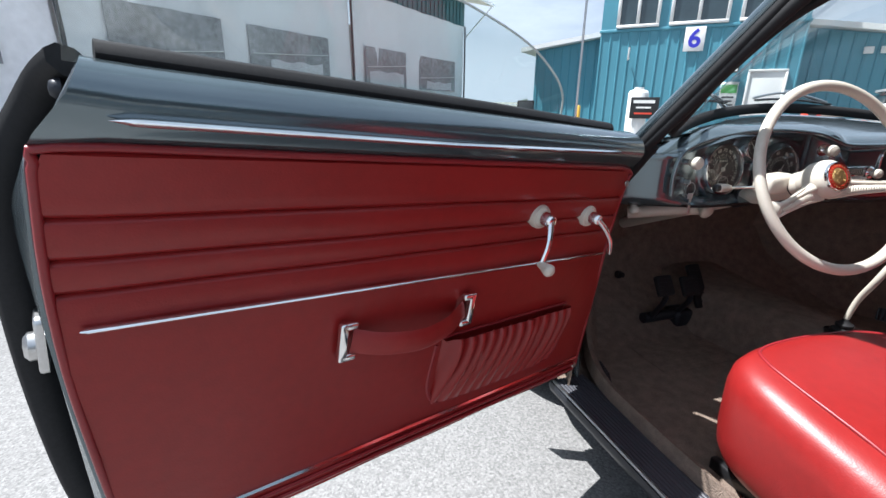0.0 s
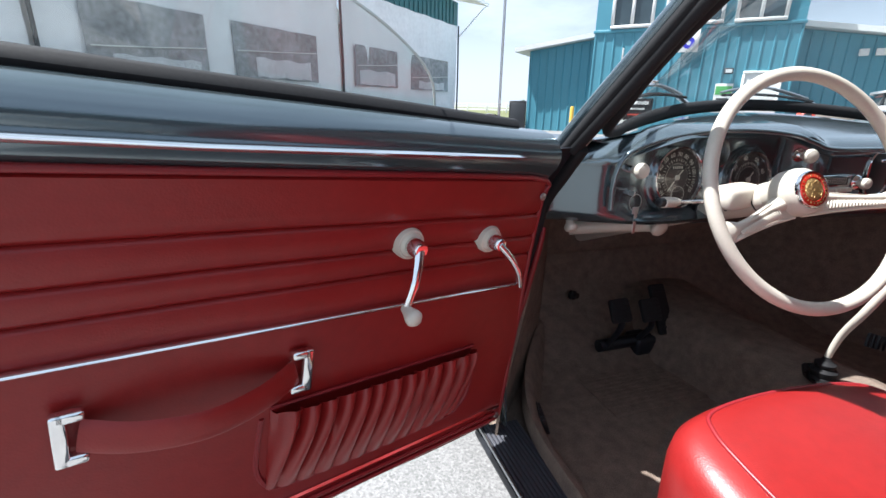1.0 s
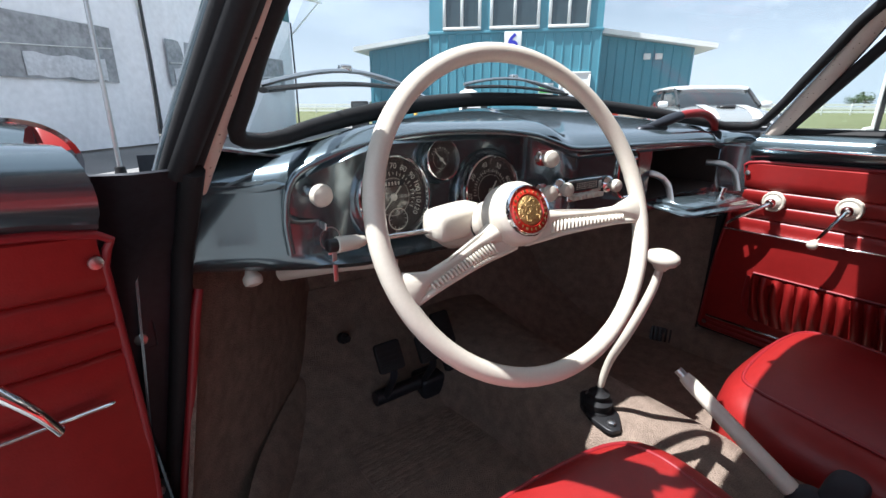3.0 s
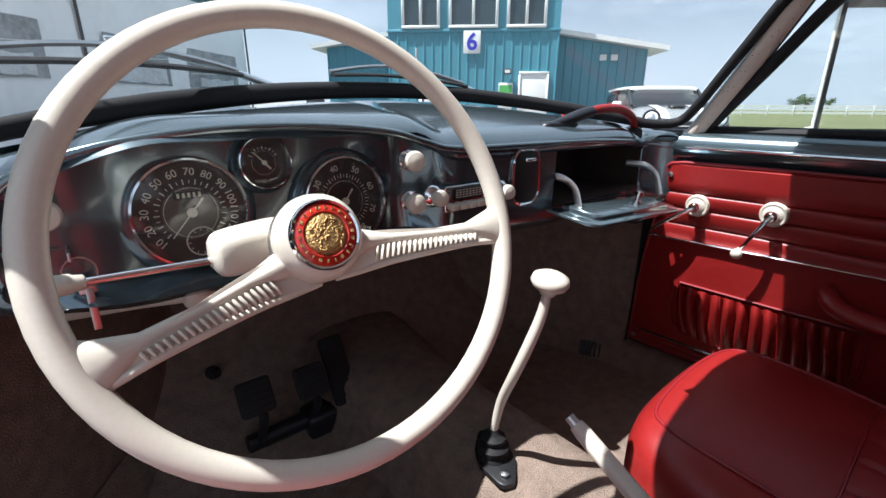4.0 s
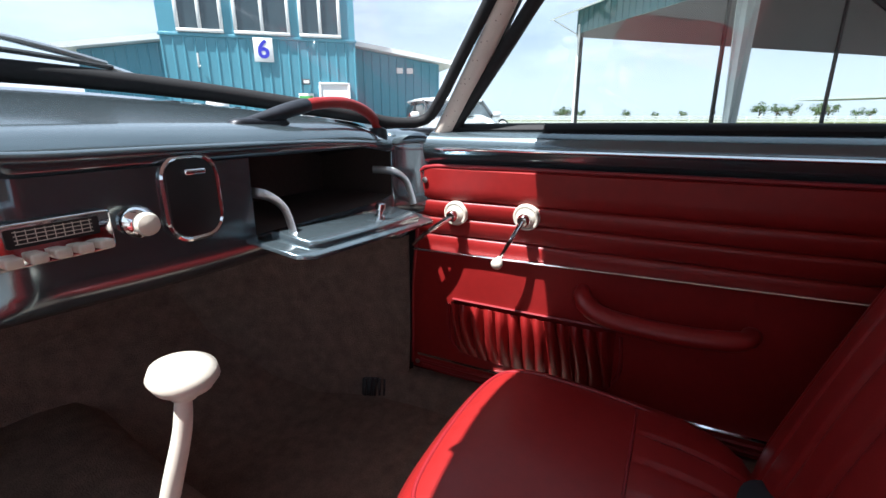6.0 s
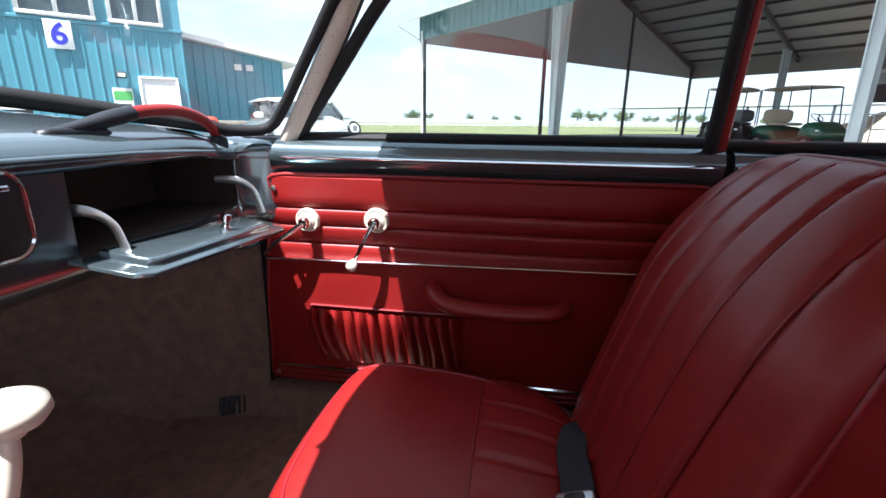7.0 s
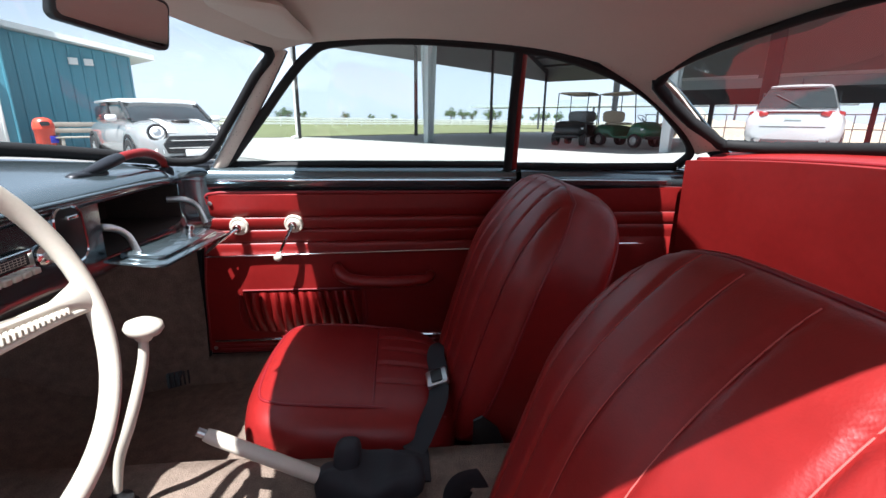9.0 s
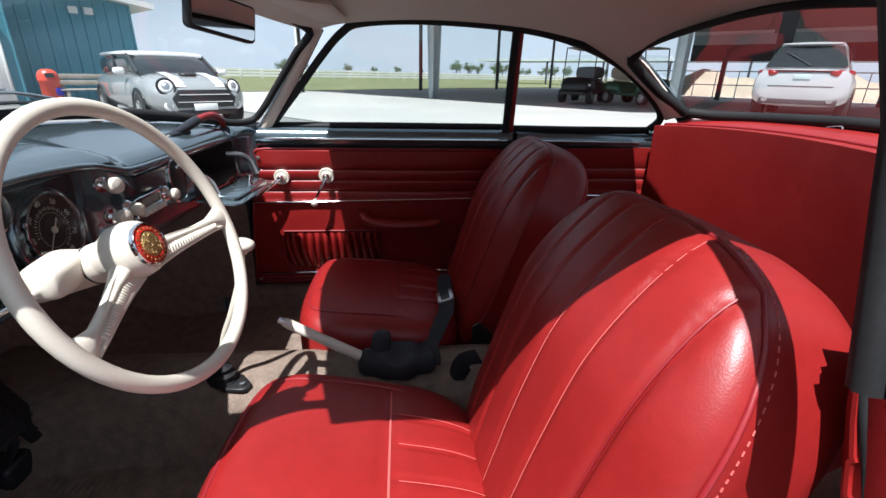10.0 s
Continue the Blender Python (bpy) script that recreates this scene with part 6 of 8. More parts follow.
for q in (1, -1):
    bm = bm_new()
    superquad(bm, (0.115, 0.150, 0.10), 3.6, (14, 18, 10), lambda x, y, z: V(q * (0.575 + x), -0.490 + y, 0.415 + z + (0.10 * ease(-y, 0.04, 0.15) if z > 0 else 0)))
    part("arch_carpet", bm, CARPET, rear, "beige carpeted wheel arch", angle=80)
shelf = thing("parcel_shelf", (0, -0.72, 0.93), label="red vinyl parcel shelf under the rear window", category="shelf")
bm = bm_new()
rows = []
for i in range(25):
    x = -0.505 + 1.01 * i / 24
    k = 1 - (x / 0.515) ** 2
    rows.append([V(x, -0.590 - 0.075 * k - 0.022, 0.920 + 0.022 * k), V(x, -0.615 - 0.095 * k, 0.930 + 0.022 * k), V(x, -0.655 - 0.125 * k, 0.938 + 0.022 * k), V(x, -0.70 - 0.13 * k, 0.936 + 0.022 * k)])
sheet(bm, rows)
part("shelf_trim", thicken(bm, 0.012), RED, shelf)
bm = bm_new()
tube(bm, spline([V(0.012, -0.716, 0.962), V(0.02, -0.720, 0.967), V(0.034, -0.718, 0.966), V(0.05, -0.712, 0.962)], 4), 0.002, 6, flat=0.6)
part("shelf_clip", bm, STEEL, shelf)

# mirror and sun visor
rv = thing("rear_view_mirror", (0, 0.62, 1.15), label="dark-cased rear view mirror on a stem", category="mirror")
bm = bm_new()
mv = frame_at((0.0, 0.612, 1.152), (-0.50, -0.865, -0.03)) @ Matrix.Rotation(radians(-8), 4, "Z")
prism(bm, rounded(0.148, 0.068, 0.010), 0.016, mv @ Matrix.Translation((0, 0, -0.016)), 0.003)
part("mirror_case", bm, BLACK, rv, "dark mirror case")
bm = bm_new()
prism(bm, rounded(0.138, 0.058, 0.008), 0.0015, mv @ Matrix.Translation((0, 0, 0.0003)))
part("mirror_glass", bm, bpy.data.materials["mirror_silver"], rv)
bm = bm_new()
tube(bm, spline([V(0.004, 0.628, 1.155), V(0.004, 0.650, 1.19), V(0.004, 0.672, 1.232)], 5), 0.006, 8)
part("mirror_stem", bm, CHROME, rv)
visor = thing("sun_visor", (0.30, 0.52, 1.21), label="cream padded sun visor folded against the roof", category="sun visor")
bm = bm_new()
superquad(bm, (0.175, 0.075, 0.012), 3.2, (20, 14, 4), lambda x, y, z: V(0.305 + x, 0.520 + y - 0.10 * abs(x / 0.3) ** 2, 1.212 + z - 0.045 * (x / 0.3) ** 2 + 0.10 * y))
part("visor_pad", bm, HEADLINER, visor, angle=80)
bm = bm_new()
tube(bm, [V(0.10, 0.600, 1.226), V(0.14, 0.590, 1.222), V(0.30, 0.580, 1.216)], 0.005, 8)
part("visor_rod", bm, CHROME, visor)

# wipers on the windscreen
def on_glass(x, t, out=0.010):
    return ws_low(x).lerp(ws_high(x * 0.845), t) + V(0, 0.028 * math.sin(math.pi * t) + out, 0.016 * math.sin(math.pi * t) + out * 0.6)


for x0, t0, x1, t1, piv in ((-0.612, 0.190, -0.305, 0.085, -0.20), (-0.140, 0.075, 0.165, 0.055, 0.26)):
    wp = thing("windscreen_wiper", (x0 + 0.15, 1.06, 0.96), label="chrome wiper arm with a black blade on the windscreen", category="wiper", group="wipers")
    bm = bm_new()
    pts = [on_glass(x0 + (x1 - x0) * i / 10, t0 + (t1 - t0) * i / 10 + 0.012 * math.sin(math.pi * i / 10)) for i in range(11)]
    tube(bm, pts, 0.0075, 8, flat=0.45)
    part("blade", bm, RUBBER, wp)
    bm = bm_new()
    tube(bm, [p + V(0, 0.010, 0.006 + 0.012 * math.sin(math.pi * i / 10)) for i, p in enumerate(pts)], 0.0034, 6)
    part("bridge", bm, STEEL, wp)
    bm = bm_new()
    mid = pts[5] + V(0, 0.014, 0.022)
    block(bm, tuple(mid), (0.018, 0.012, 0.010), Matrix(), 0.002)
    end = on_glass(piv, 0.0) + V(0, 0.020, -0.004)
    tube(bm, [mid, mid.lerp(end, 0.5) + V(0, 0.004, 0.010), end], [0.003, 0.0045, 0.008], 8)
    part("arm", bm, CHROME, wp)


# ---- outside ----
# local frame of the yard: x along the teal building's front, y away from the car
SITE = pose(0, 0, 0, 0, 0, -46.2)


def at_site(b, a, z=0.0, turn=0.0):
    return SITE @ pose(b, a, z, 0, 0, turn)


TEAL = material("teal_steel_siding", (0.075, 0.245, 0.315), 0.42, vary=0.10, big=0.7, fine=40, rvary=0.2)
TEAL_DARK = material("teal_fascia", (0.035, 0.13, 0.145), 0.45, vary=0.12, big=0.8, fine=40)
WHITE = material("white_painted_trim", (0.72, 0.72, 0.70), 0.45, vary=0.07, big=2, fine=60)
CURTAIN = material("weathered_white_vinyl", (0.84, 0.84, 0.86), 0.6, vary=0.13, big=0.9, fine=7, tint=(0.93, 0.93, 0.95))
CLEAR_VINYL = material("dusty_clear_vinyl", (0.31, 0.31, 0.32), 0.25, vary=0.5, big=1.3, fine=9, coat=0.3)
# pale colour stands in for the lit far side seen through the vinyl
BRIGHT_VIEW = material("bright_view_through_vinyl", (0.58, 0.58, 0.60), 0.4, vary=0.30, big=1.8, fine=12, coat=0.2)
DARK_GLASS = material("dark_window_glass", (0.035, 0.055, 0.065), 0.08, vary=0.3, big=1.5, coat=0.6)
CONCRETE = material("sunlit_pale_concrete", (0.175, 0.172, 0.167), 0.9, vary=0.38, big=0.5, fine=130, bump=0.004)
# pale and dark chips in the yard's surface
cn, cl = CONCRETE.node_tree.nodes, CONCRETE.node_tree.links
chips, chip_tone, chip_mix = cn.new("ShaderNodeTexVoronoi"), cn.new("ShaderNodeMapRange"), cn.new("ShaderNodeMix")
chips.inputs["Scale"].default_value = 150
chip_tone.inputs["To Min"].default_value, chip_tone.inputs["To Max"].default_value = 0.78, 1.26
chip_mix.data_type, chip_mix.blend_type = "RGBA", "MULTIPLY"
chip_mix.inputs["Factor"].default_value = 1.0
chip_split = cn.new("ShaderNodeSeparateXYZ")
cl.new(cn["Texture Coordinate"].outputs["Object"], chips.inputs["Vector"])
cl.new(chips.outputs["Color"], chip_split.inputs["Vector"])
cl.new(chip_split.outputs["X"], chip_tone.inputs["Value"])
chip_pin = cn["Principled BSDF"].inputs["Base Color"]
cl.new(chip_pin.links[0].from_socket, chip_mix.inputs["A"])
cl.new(chip_tone.outputs["Result"], chip_mix.inputs["B"])
cl.new(chip_mix.outputs["Result"], chip_pin)
GRASS = material("mown_grass", (0.135, 0.145, 0.075), 0.95, vary=0.35, big=0.2, fine=6, bump=0.03, spec=0.1)
LEAF = material("tree_leaves", (0.075, 0.115, 0.045), 0.8, vary=0.4, big=0.6, fine=4)
BARK = material("bark", (0.10, 0.075, 0.055), 0.9, vary=0.3, big=3, fine=30, bump=0.01)
CANOPY_IN = material("grey_roof_lining", (0.23, 0.225, 0.22), 0.75, vary=0.12, big=0.5, fine=20)
DARK_STEEL = material("dark_painted_steel", (0.035, 0.038, 0.042), 0.5, vary=0.2, big=2)
COLUMN = material("grey_green_painted_steel", (0.42, 0.47, 0.48), 0.45, vary=0.08, big=1.5)
CAR_GLASS = material("tinted_car_glass", (0.014, 0.018, 0.020), 0.12, vary=0.3, big=1.5, coat=0.15)
APRON = material("broom_finished_concrete", (0.34, 0.33, 0.315), 0.9, vary=0.16, big=0.35, fine=60, bump=0.003)
SAND = material("pale_sand", (0.34, 0.28, 0.215), 0.95, vary=0.3, big=0.5, fine=12, bump=0.05)
SILVER = material("silver_grey_car_paint", (0.36, 0.37, 0.37), 0.25, metal=0.4, vary=0.04, big=2, coat=0.8)
CAR_WHITE = material("white_car_paint", (0.78, 0.78, 0.78), 0.25, vary=0.02, big=2, coat=0.8)
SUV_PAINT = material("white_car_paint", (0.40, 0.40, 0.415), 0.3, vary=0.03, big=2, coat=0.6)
TYRE = material("tyre_rubber", (0.02, 0.02, 0.021), 0.8, vary=0.2, big=10)
LAMP_RED = material("red_lamp_lens", (0.26, 0.012, 0.012), 0.2, vary=0.1, big=20, coat=0.8)
DARK_RED = material("dark_red_trim", (0.07, 0.008, 0.010), 0.35, vary=0.1, big=8)
LENS = material("clear_lamp_lens", (0.78, 0.79, 0.80), 0.12, metal=0.0, vary=0.2, big=40, coat=0.8)
BIN_RED = material("red_bin_plastic", (0.62, 0.060, 0.03), 0.4, vary=0.08, big=4)
GREEN_CART = material("dark_green_plastic", (0.015, 0.10, 0.055), 0.3, vary=0.1, big=6, coat=0.5)
BEIGE = material("beige_plastic", (0.48, 0.40, 0.30), 0.6, vary=0.1, big=5)
BENCH_WOOD = material("grey_weathered_wood", (0.30, 0.27, 0.23), 0.8, vary=0.25, big=3, fine=60)
YELLOW = material("yellow_paint", (0.65, 0.40, 0.06), 0.5, vary=0.1, big=5)
BLUE_INK = material("blue_sign_paint", (0.03, 0.03, 0.42), 0.5, vary=0.05)
SIGN_GREEN = material("green_sign_paint", (0.10, 0.40, 0.10), 0.5, vary=0.05)

ground = thing("ground", label="pale sunlit concrete yard reaching to the horizon", category="ground", kind="structure")
bm = bm_new()
rings = [0.01, 3, 5, 6.5, 8, 9.5, 11, 12.5, 15, 18, 21, 24, 27, 30, 40, 60, 200, 700, 2400]


def rise(x, y):
    """The floor under the canopy lies a little above the yard."""
    q = SITE.inverted() @ V(x, y, 0)
    return 0.17 * ease(q.x, 5, 12) * (1 - ease(q.x, 18, 29)) * (1 - ease(q.y, 2.6, 5.0)) * ease(q.y, -24, -14)


rows = [[V(r * math.cos(math.pi * j / 60), r * math.sin(math.pi * j / 60), 0) for j in range(120)] for r in rings]
sheet(bm, [[V(q.x, q.y, rise(q.x, q.y)) for q in row] for row in rows], close_v=True)
part("ground_sheet", bm, CONCRETE, ground)
apron = thing("pavement", m=at_site(0, 0), label="sunlit pale concrete apron before the canopy", category="pavement", kind="structure")
bm = bm_new()
sheet(bm, [[V(b, a, 0.03 + 0.17 * ease(b, 5, 12) * (1 - ease(b, 18, 29)) * (1 - ease(a, 2.6, 5.0))) for a in (-4, -1, 2, 2.6, 3.2, 3.8, 4.4, 5, 9, 14, 23)] for b in (5.2, 6.5, 8, 9.5, 11, 12, 15, 18, 20, 23, 26, 29, 34, 41)])
part("concrete_sheet", thicken(bm, 0.02), APRON, apron, local=True)
grass = thing("grass", m=at_site(0, 0), label="strip of mown grass beyond the yard", category="grass", kind="stuff")
bm = bm_new()
sheet(bm, [[V(b, a, 0.03 + (0.25 if 40 < a < 400 else 0) * 0.0) for a in (23.5, 30, 60, 120, 400, 1800)] for b in (-1200, -300, -60, 0, 60, 300, 1200)])
part("grass_sheet", bm, GRASS, grass, local=True)


# teal building
def ribs(bm, b0, b1, z0, z1, a, step=0.30, slope=None):
    """Upright ribs on a steel wall; slope: the top's height along b."""
    n = int(abs(b1 - b0) / step)
    for i in range(n + 1):
        b = b0 + (b1 - b0) * i / n
        top = z1 if slope is None else slope(b)
        prism(bm, [(-0.035, 0), (-0.018, 0.028), (0.018, 0.028), (0.035, 0)], top - z0, Matrix.Translation((b, a, z0)) @ Matrix.Rotation(math.pi, 4, "Z"))


hall = thing("teal_building", m=at_site(0, 17.3), label="two-storey teal steel building with white-framed windows", category="building")
bm = bm_new()
block(bm, (-1.38, 4.0, 3.2), (6.02, 8.0, 6.4))
wall = part("tower_wall", bm, TEAL, hall, local=True)
bm = bm_new()
ribs(bm, -4.35, 1.60, 0.02, 3.42, 0.0)
part("wall_ribs", bm, TEAL, wall, local=True)
bm = bm_new()
ribs(bm, -4.35, 1.60, 5.30, 6.38, 0.0)
part("upper_wall_ribs", bm, TEAL, wall, local=True)
bm = bm_new()
block(bm, (-1.38, -0.02, 3.47), (6.1, 0.07, 0.10), Matrix(), 0.01)
part("band", bm, TEAL, wall, local=True)
for b0, b1, sgn in ((1.63, 5.0, 1), (-7.1, -4.39, -1)):
    slope = (lambda b, lo=3.45: lo - 0.148 * (b - 1.63)) if sgn > 0 else (lambda b: 3.42 - 0.135 * (-4.39 - b))
    bm = bm_new()
    m = Matrix(((1, 0, 0, 0), (0, 0, -1, 1.2), (0, 1, 0, 0), (0, 0, 0, 1)))
    prism(bm, [(b0, 0), (b1, 0), (b1, slope(b1)), (b0, slope(b0))], -6.5, m)
    wing = part("wing_wall", bm, TEAL, hall, local=True)
    bm = bm_new()
    ribs(bm, b0 + 0.1, b1 - 0.05, 0.02, 3, 1.2, 0.30, lambda b: slope(b) - 0.05)
    part("wall_ribs", bm, TEAL, wing, local=True)
    bm = bm_new()
    far = b1 + 0.6 if sgn > 0 else b0 - 0.5
    near = b0 if sgn > 0 else b1
    prism(bm, [(near, slope(near)), (far, slope(far)), (far, slope(far) + 0.16), (near, slope(near) + 0.16)], -7.3, m @ Matrix.Translation((0, 0.02, 0.45)))
    part("wing_roof", bm, WHITE, hall, "white metal eave", local=True)
for k, (c, w) in enumerate(((-3.20, 1.36), (-1.35, 1.72), (0.48, 1.36))):
    bm = bm_new()
    z0, z1 = 3.54, 5.25
    for x, z, sx, sz in ((c, z0 + 0.05, w, 0.10), (c, z1 - 0.05, w, 0.10), (c - w / 2 + 0.05, (z0 + z1) / 2, 0.10, z1 - z0 - 0.2), (c + w / 2 - 0.05, (z0 + z1) / 2, 0.10, z1 - z0 - 0.2), (c, (z0 + z1) / 2, 0.10, z1 - z0 - 0.2)):
        block(bm, (x, -0.05, z), (sx, 0.12, sz), Matrix(), 0.01, 1)
    win = part("window", bm, WHITE, hall, "white-framed double window", local=True)
    for s in (-1, 1):
        bm = bm_new()
        block(bm, (c + s * (w / 4 - 0.02), -0.015, (z0 + z1) / 2), (w / 2 - 0.12, 0.03, z1 - z0 - 0.2))
        part("pane", bm, DARK_GLASS, win, local=True)
bm = bm_new()
block(bm, (0.835, -0.03, 1.02), (0.91, 0.07, 2.04), Matrix(), 0.01)
bdoor = part("door", bm, WHITE, hall, "plain white steel door", local=True)
bm = bm_new()
for x, z, sx, sz in ((0.835, 2.08, 1.05, 0.08), (0.34, 1.02, 0.07, 2.04), (1.33, 1.02, 0.07, 2.04)):
    block(bm, (x, -0.05, z), (sx, 0.10, sz), Matrix(), 0.008, 1)
part("door_frame", bm, WHITE, bdoor, local=True)
bm = bm_new()
lathe(bm, ((0.03, 0), (0.035, 0.02), (0.03, 0.05), (0, 0.06)), frame_at((0.47, -0.065, 1.0), (0, -1, 0)), 14)
part("door_handle", bm, STEEL, bdoor, local=True)
sign = thing("number_sign", m=at_site(-1.38, 17.24, 3.09), label="white square sign with a blue number on a teal wall", category="sign")
bm = bm_new()
block(bm, (0, -0.02, 0), (0.60, 0.03, 0.74), Matrix(), 0.006)
part("board", bm, WHITE, sign, local=True)
letters("numeral", "6", 0.78, Matrix.Translation((0, -0.040, -0.01)) @ Matrix.Rotation(radians(90), 4, "X"), BLUE_INK, sign, 0.004, 0.018, local=True)
note = thing("notice_board", m=at_site(-0.14, 17.24, 1.30), label="green and white notice board beside the white door", category="sign")
bm = bm_new()
block(bm, (0, -0.02, 0), (0.50, 0.03, 0.90), Matrix(), 0.006)
part("board", bm, WHITE, note, local=True)
bm = bm_new()
block(bm, (0, -0.038, 0.24), (0.46, 0.006, 0.26))
part("green_band", bm, SIGN_GREEN, note, local=True)
for k, w in enumerate((0.34, 0.28, 0.36)):
    bm = bm_new()
    block(bm, (0, -0.038, -0.02 - 0.12 * k), (w, 0.006, 0.05))
    part("text_bar", bm, DARK_STEEL, note, local=True)
lampbox = thing("wall_lamp", m=at_site(-0.10, 17.20, 2.12), label="small dark wall lamp above the notice board", category="lamp")
bm = bm_new()
block(bm, (0, -0.05, 0), (0.26, 0.14, 0.18), Matrix(), 0.02)
part("housing", bm, DARK_STEEL, lampbox, local=True)
bm = bm_new()
block(bm, (0, -0.124, 0), (0.18, 0.01, 0.10))
part("lens", bm, WHITE, lampbox, local=True)
for b in (3.40, 3.80):
    v = thing("wall_vent", m=at_site(b, 18.42, 2.68), label="small white louvred vent on the teal wall", category="vent", group="wall vents")
    bm = bm_new()
    block(bm, (0, -0.03, 0), (0.24, 0.06, 0.20), Matrix(), 0.01)
    for k in range(3):
        block(bm, (0, -0.065, -0.05 + 0.05 * k), (0.18, 0.02, 0.02))
    part("louvre", bm, WHITE, v, local=True)
bracket = thing("wall_bracket", m=at_site(-3.35, 17.24, 2.55), label="short white flag bracket on the wall", category="bracket")
bm = bm_new()
tube(bm, [V(0, 0, 0), V(0, -0.18, -0.05), V(0.02, -0.22, 0.35)], 0.03, 8)
part("arm", bm, WHITE, bracket, local=True)

# shed with roll-down vinyl curtains
shed = thing("curtain_shed", m=at_site(-9.9, 0), label="long shed closed with weathered white vinyl curtains", category="building")
edges = (-14.0, -4.0, 2.98, 10.08, 17.4)
for y0, y1 in zip(edges, edges[1:]):
    bm = bm_new()
    n = 36
    rows = []
    for z in (0.05, 0.6, 1.2, 1.9, 2.6, 3.3, 3.98):
        rows.append([V(0.03 * math.sin(5 * (y0 + (y1 - y0) * j / n) + 0.7 * z) + 0.015 * math.sin(17 * j / n + 2 * z), y0 + 0.04 + (y1 - y0 - 0.08) * j / n, z) for j in range(n + 1)])
    sheet(bm, rows)
    part("curtain", thicken(bm, 0.01), CURTAIN, shed, "roll-down vinyl curtain", local=True)
for y0, y1 in ((-11.5, -9.0), (-7.6, -5.2), (-2.9, -0.6), (0.2, 2.2), (3.67, 5.9), (6.55, 9.1), (10.7, 12.95), (13.8, 16.6)):
    bm = bm_new()
    sheet(bm, [[V(0.055 + 0.012 * math.sin(3 * y0 + 4 * (y0 + (y1 - y0) * j / 8) + z), y0 + (y1 - y0) * j / 8, z + 0.006 * math.sin(2 * j)) for j in range(9)] for z in (1.45, 1.75, 2.1, 2.58)])
    win = part("vinyl_window", thicken(bm, 0.006), CLEAR_VINYL, shed, "dusty clear vinyl window", local=True)
    # added sheet: daylight from beyond the shed, painted low on the window
    bm = bm_new()
    m0, m1 = y0 + 0.05 + 0.10 * (1 + math.sin(7 * y0)) * (y1 - y0), y1 - 0.05 - 0.09 * (1 + math.cos(5 * y1)) * (y1 - y0)
    top = 1.80 + 0.12 * math.sin(3 * y1)
    sheet(bm, [[V(0.075 + 0.012 * math.sin(3 * y0 + 4 * (y0 + (y1 - y0) * j / 8) + z), m0 + (m1 - m0) * j / 8, z + (0.03 * math.sin(1.7 * j + y0) if z > 1.7 else 0.02 * math.sin(2 * j))) for j in range(9)] for z in (1.49, 1.62, top)])
    part("bright_view_sheet", thicken(bm, 0.004), BRIGHT_VIEW, win, "pale sheet painted as the bright view through the vinyl", local=True)
    bm = bm_new()
    tube(bm, [V(0.085, y0 + 0.06, top + 0.10), V(0.085, (y0 + y1) / 2, top + 0.17), V(0.085, y1 - 0.06, top + 0.26)], 0.012, 6)
    part("seam_strip", bm, WHITE, win, "thin white strip along the vinyl", local=True)
for y in edges:
    bm = bm_new()
    tube(bm, [V(0.08, y, 0), V(0.08, y + 0.03, 2), V(0.08, y, 3.98)], 0.035, 8)
    part("curtain_edge", bm, DARK_STEEL, shed, local=True)
bm = bm_new()
block(bm, (-0.10, 1.8, 4.42), (0.18, 31.4, 0.86))
for i in range(104):
    block(bm, (0.0, -13.8 + 0.30 * i, 4.42), (0.04, 0.07, 0.84))
part("fascia", bm, TEAL_DARK, shed, "teal ribbed fascia", local=True)
bm = bm_new()
prism(bm, [(0.75, 4.88), (0.75, 5.00), (-6.0, 6.6), (-6.0, 6.48)], -33.5, Matrix(((1, 0, 0, 0), (0, 0, -1, -14.6), (0, 1, 0, 0), (0, 0, 0, 1))))
part("roof", bm, WHITE, shed, local=True)
bm = bm_new()
block(bm, (-3.1, 17.34, 2.2), (6.0, 0.1, 4.4))
block(bm, (-6.0, 1.7, 2.5), (0.1, 31.2, 5.0))
part("end_wall", bm, CURTAIN, shed, local=True)
bm = bm_new()
tube(bm, [V(0.10, 17.45, 3.6), V(0.72, 18.6, 4.85)], 0.03, 6)
part("eave_brace", bm, WHITE, shed, local=True)

# open canopy
can = thing("canopy", m=at_site(0, 0), label="large open steel canopy with a teal gable and grey roof lining", category="canopy")
E0, E1, RIDGE, ZE, ZR, ZG, A0, A1 = 13.0, 39.7, 26.35, 5.75, 10.6, 4.78, -24.0, 21.5
CUT, CUT_A = 29.0, 7.2  # behind the car the far slope ends early, at a hanging wall
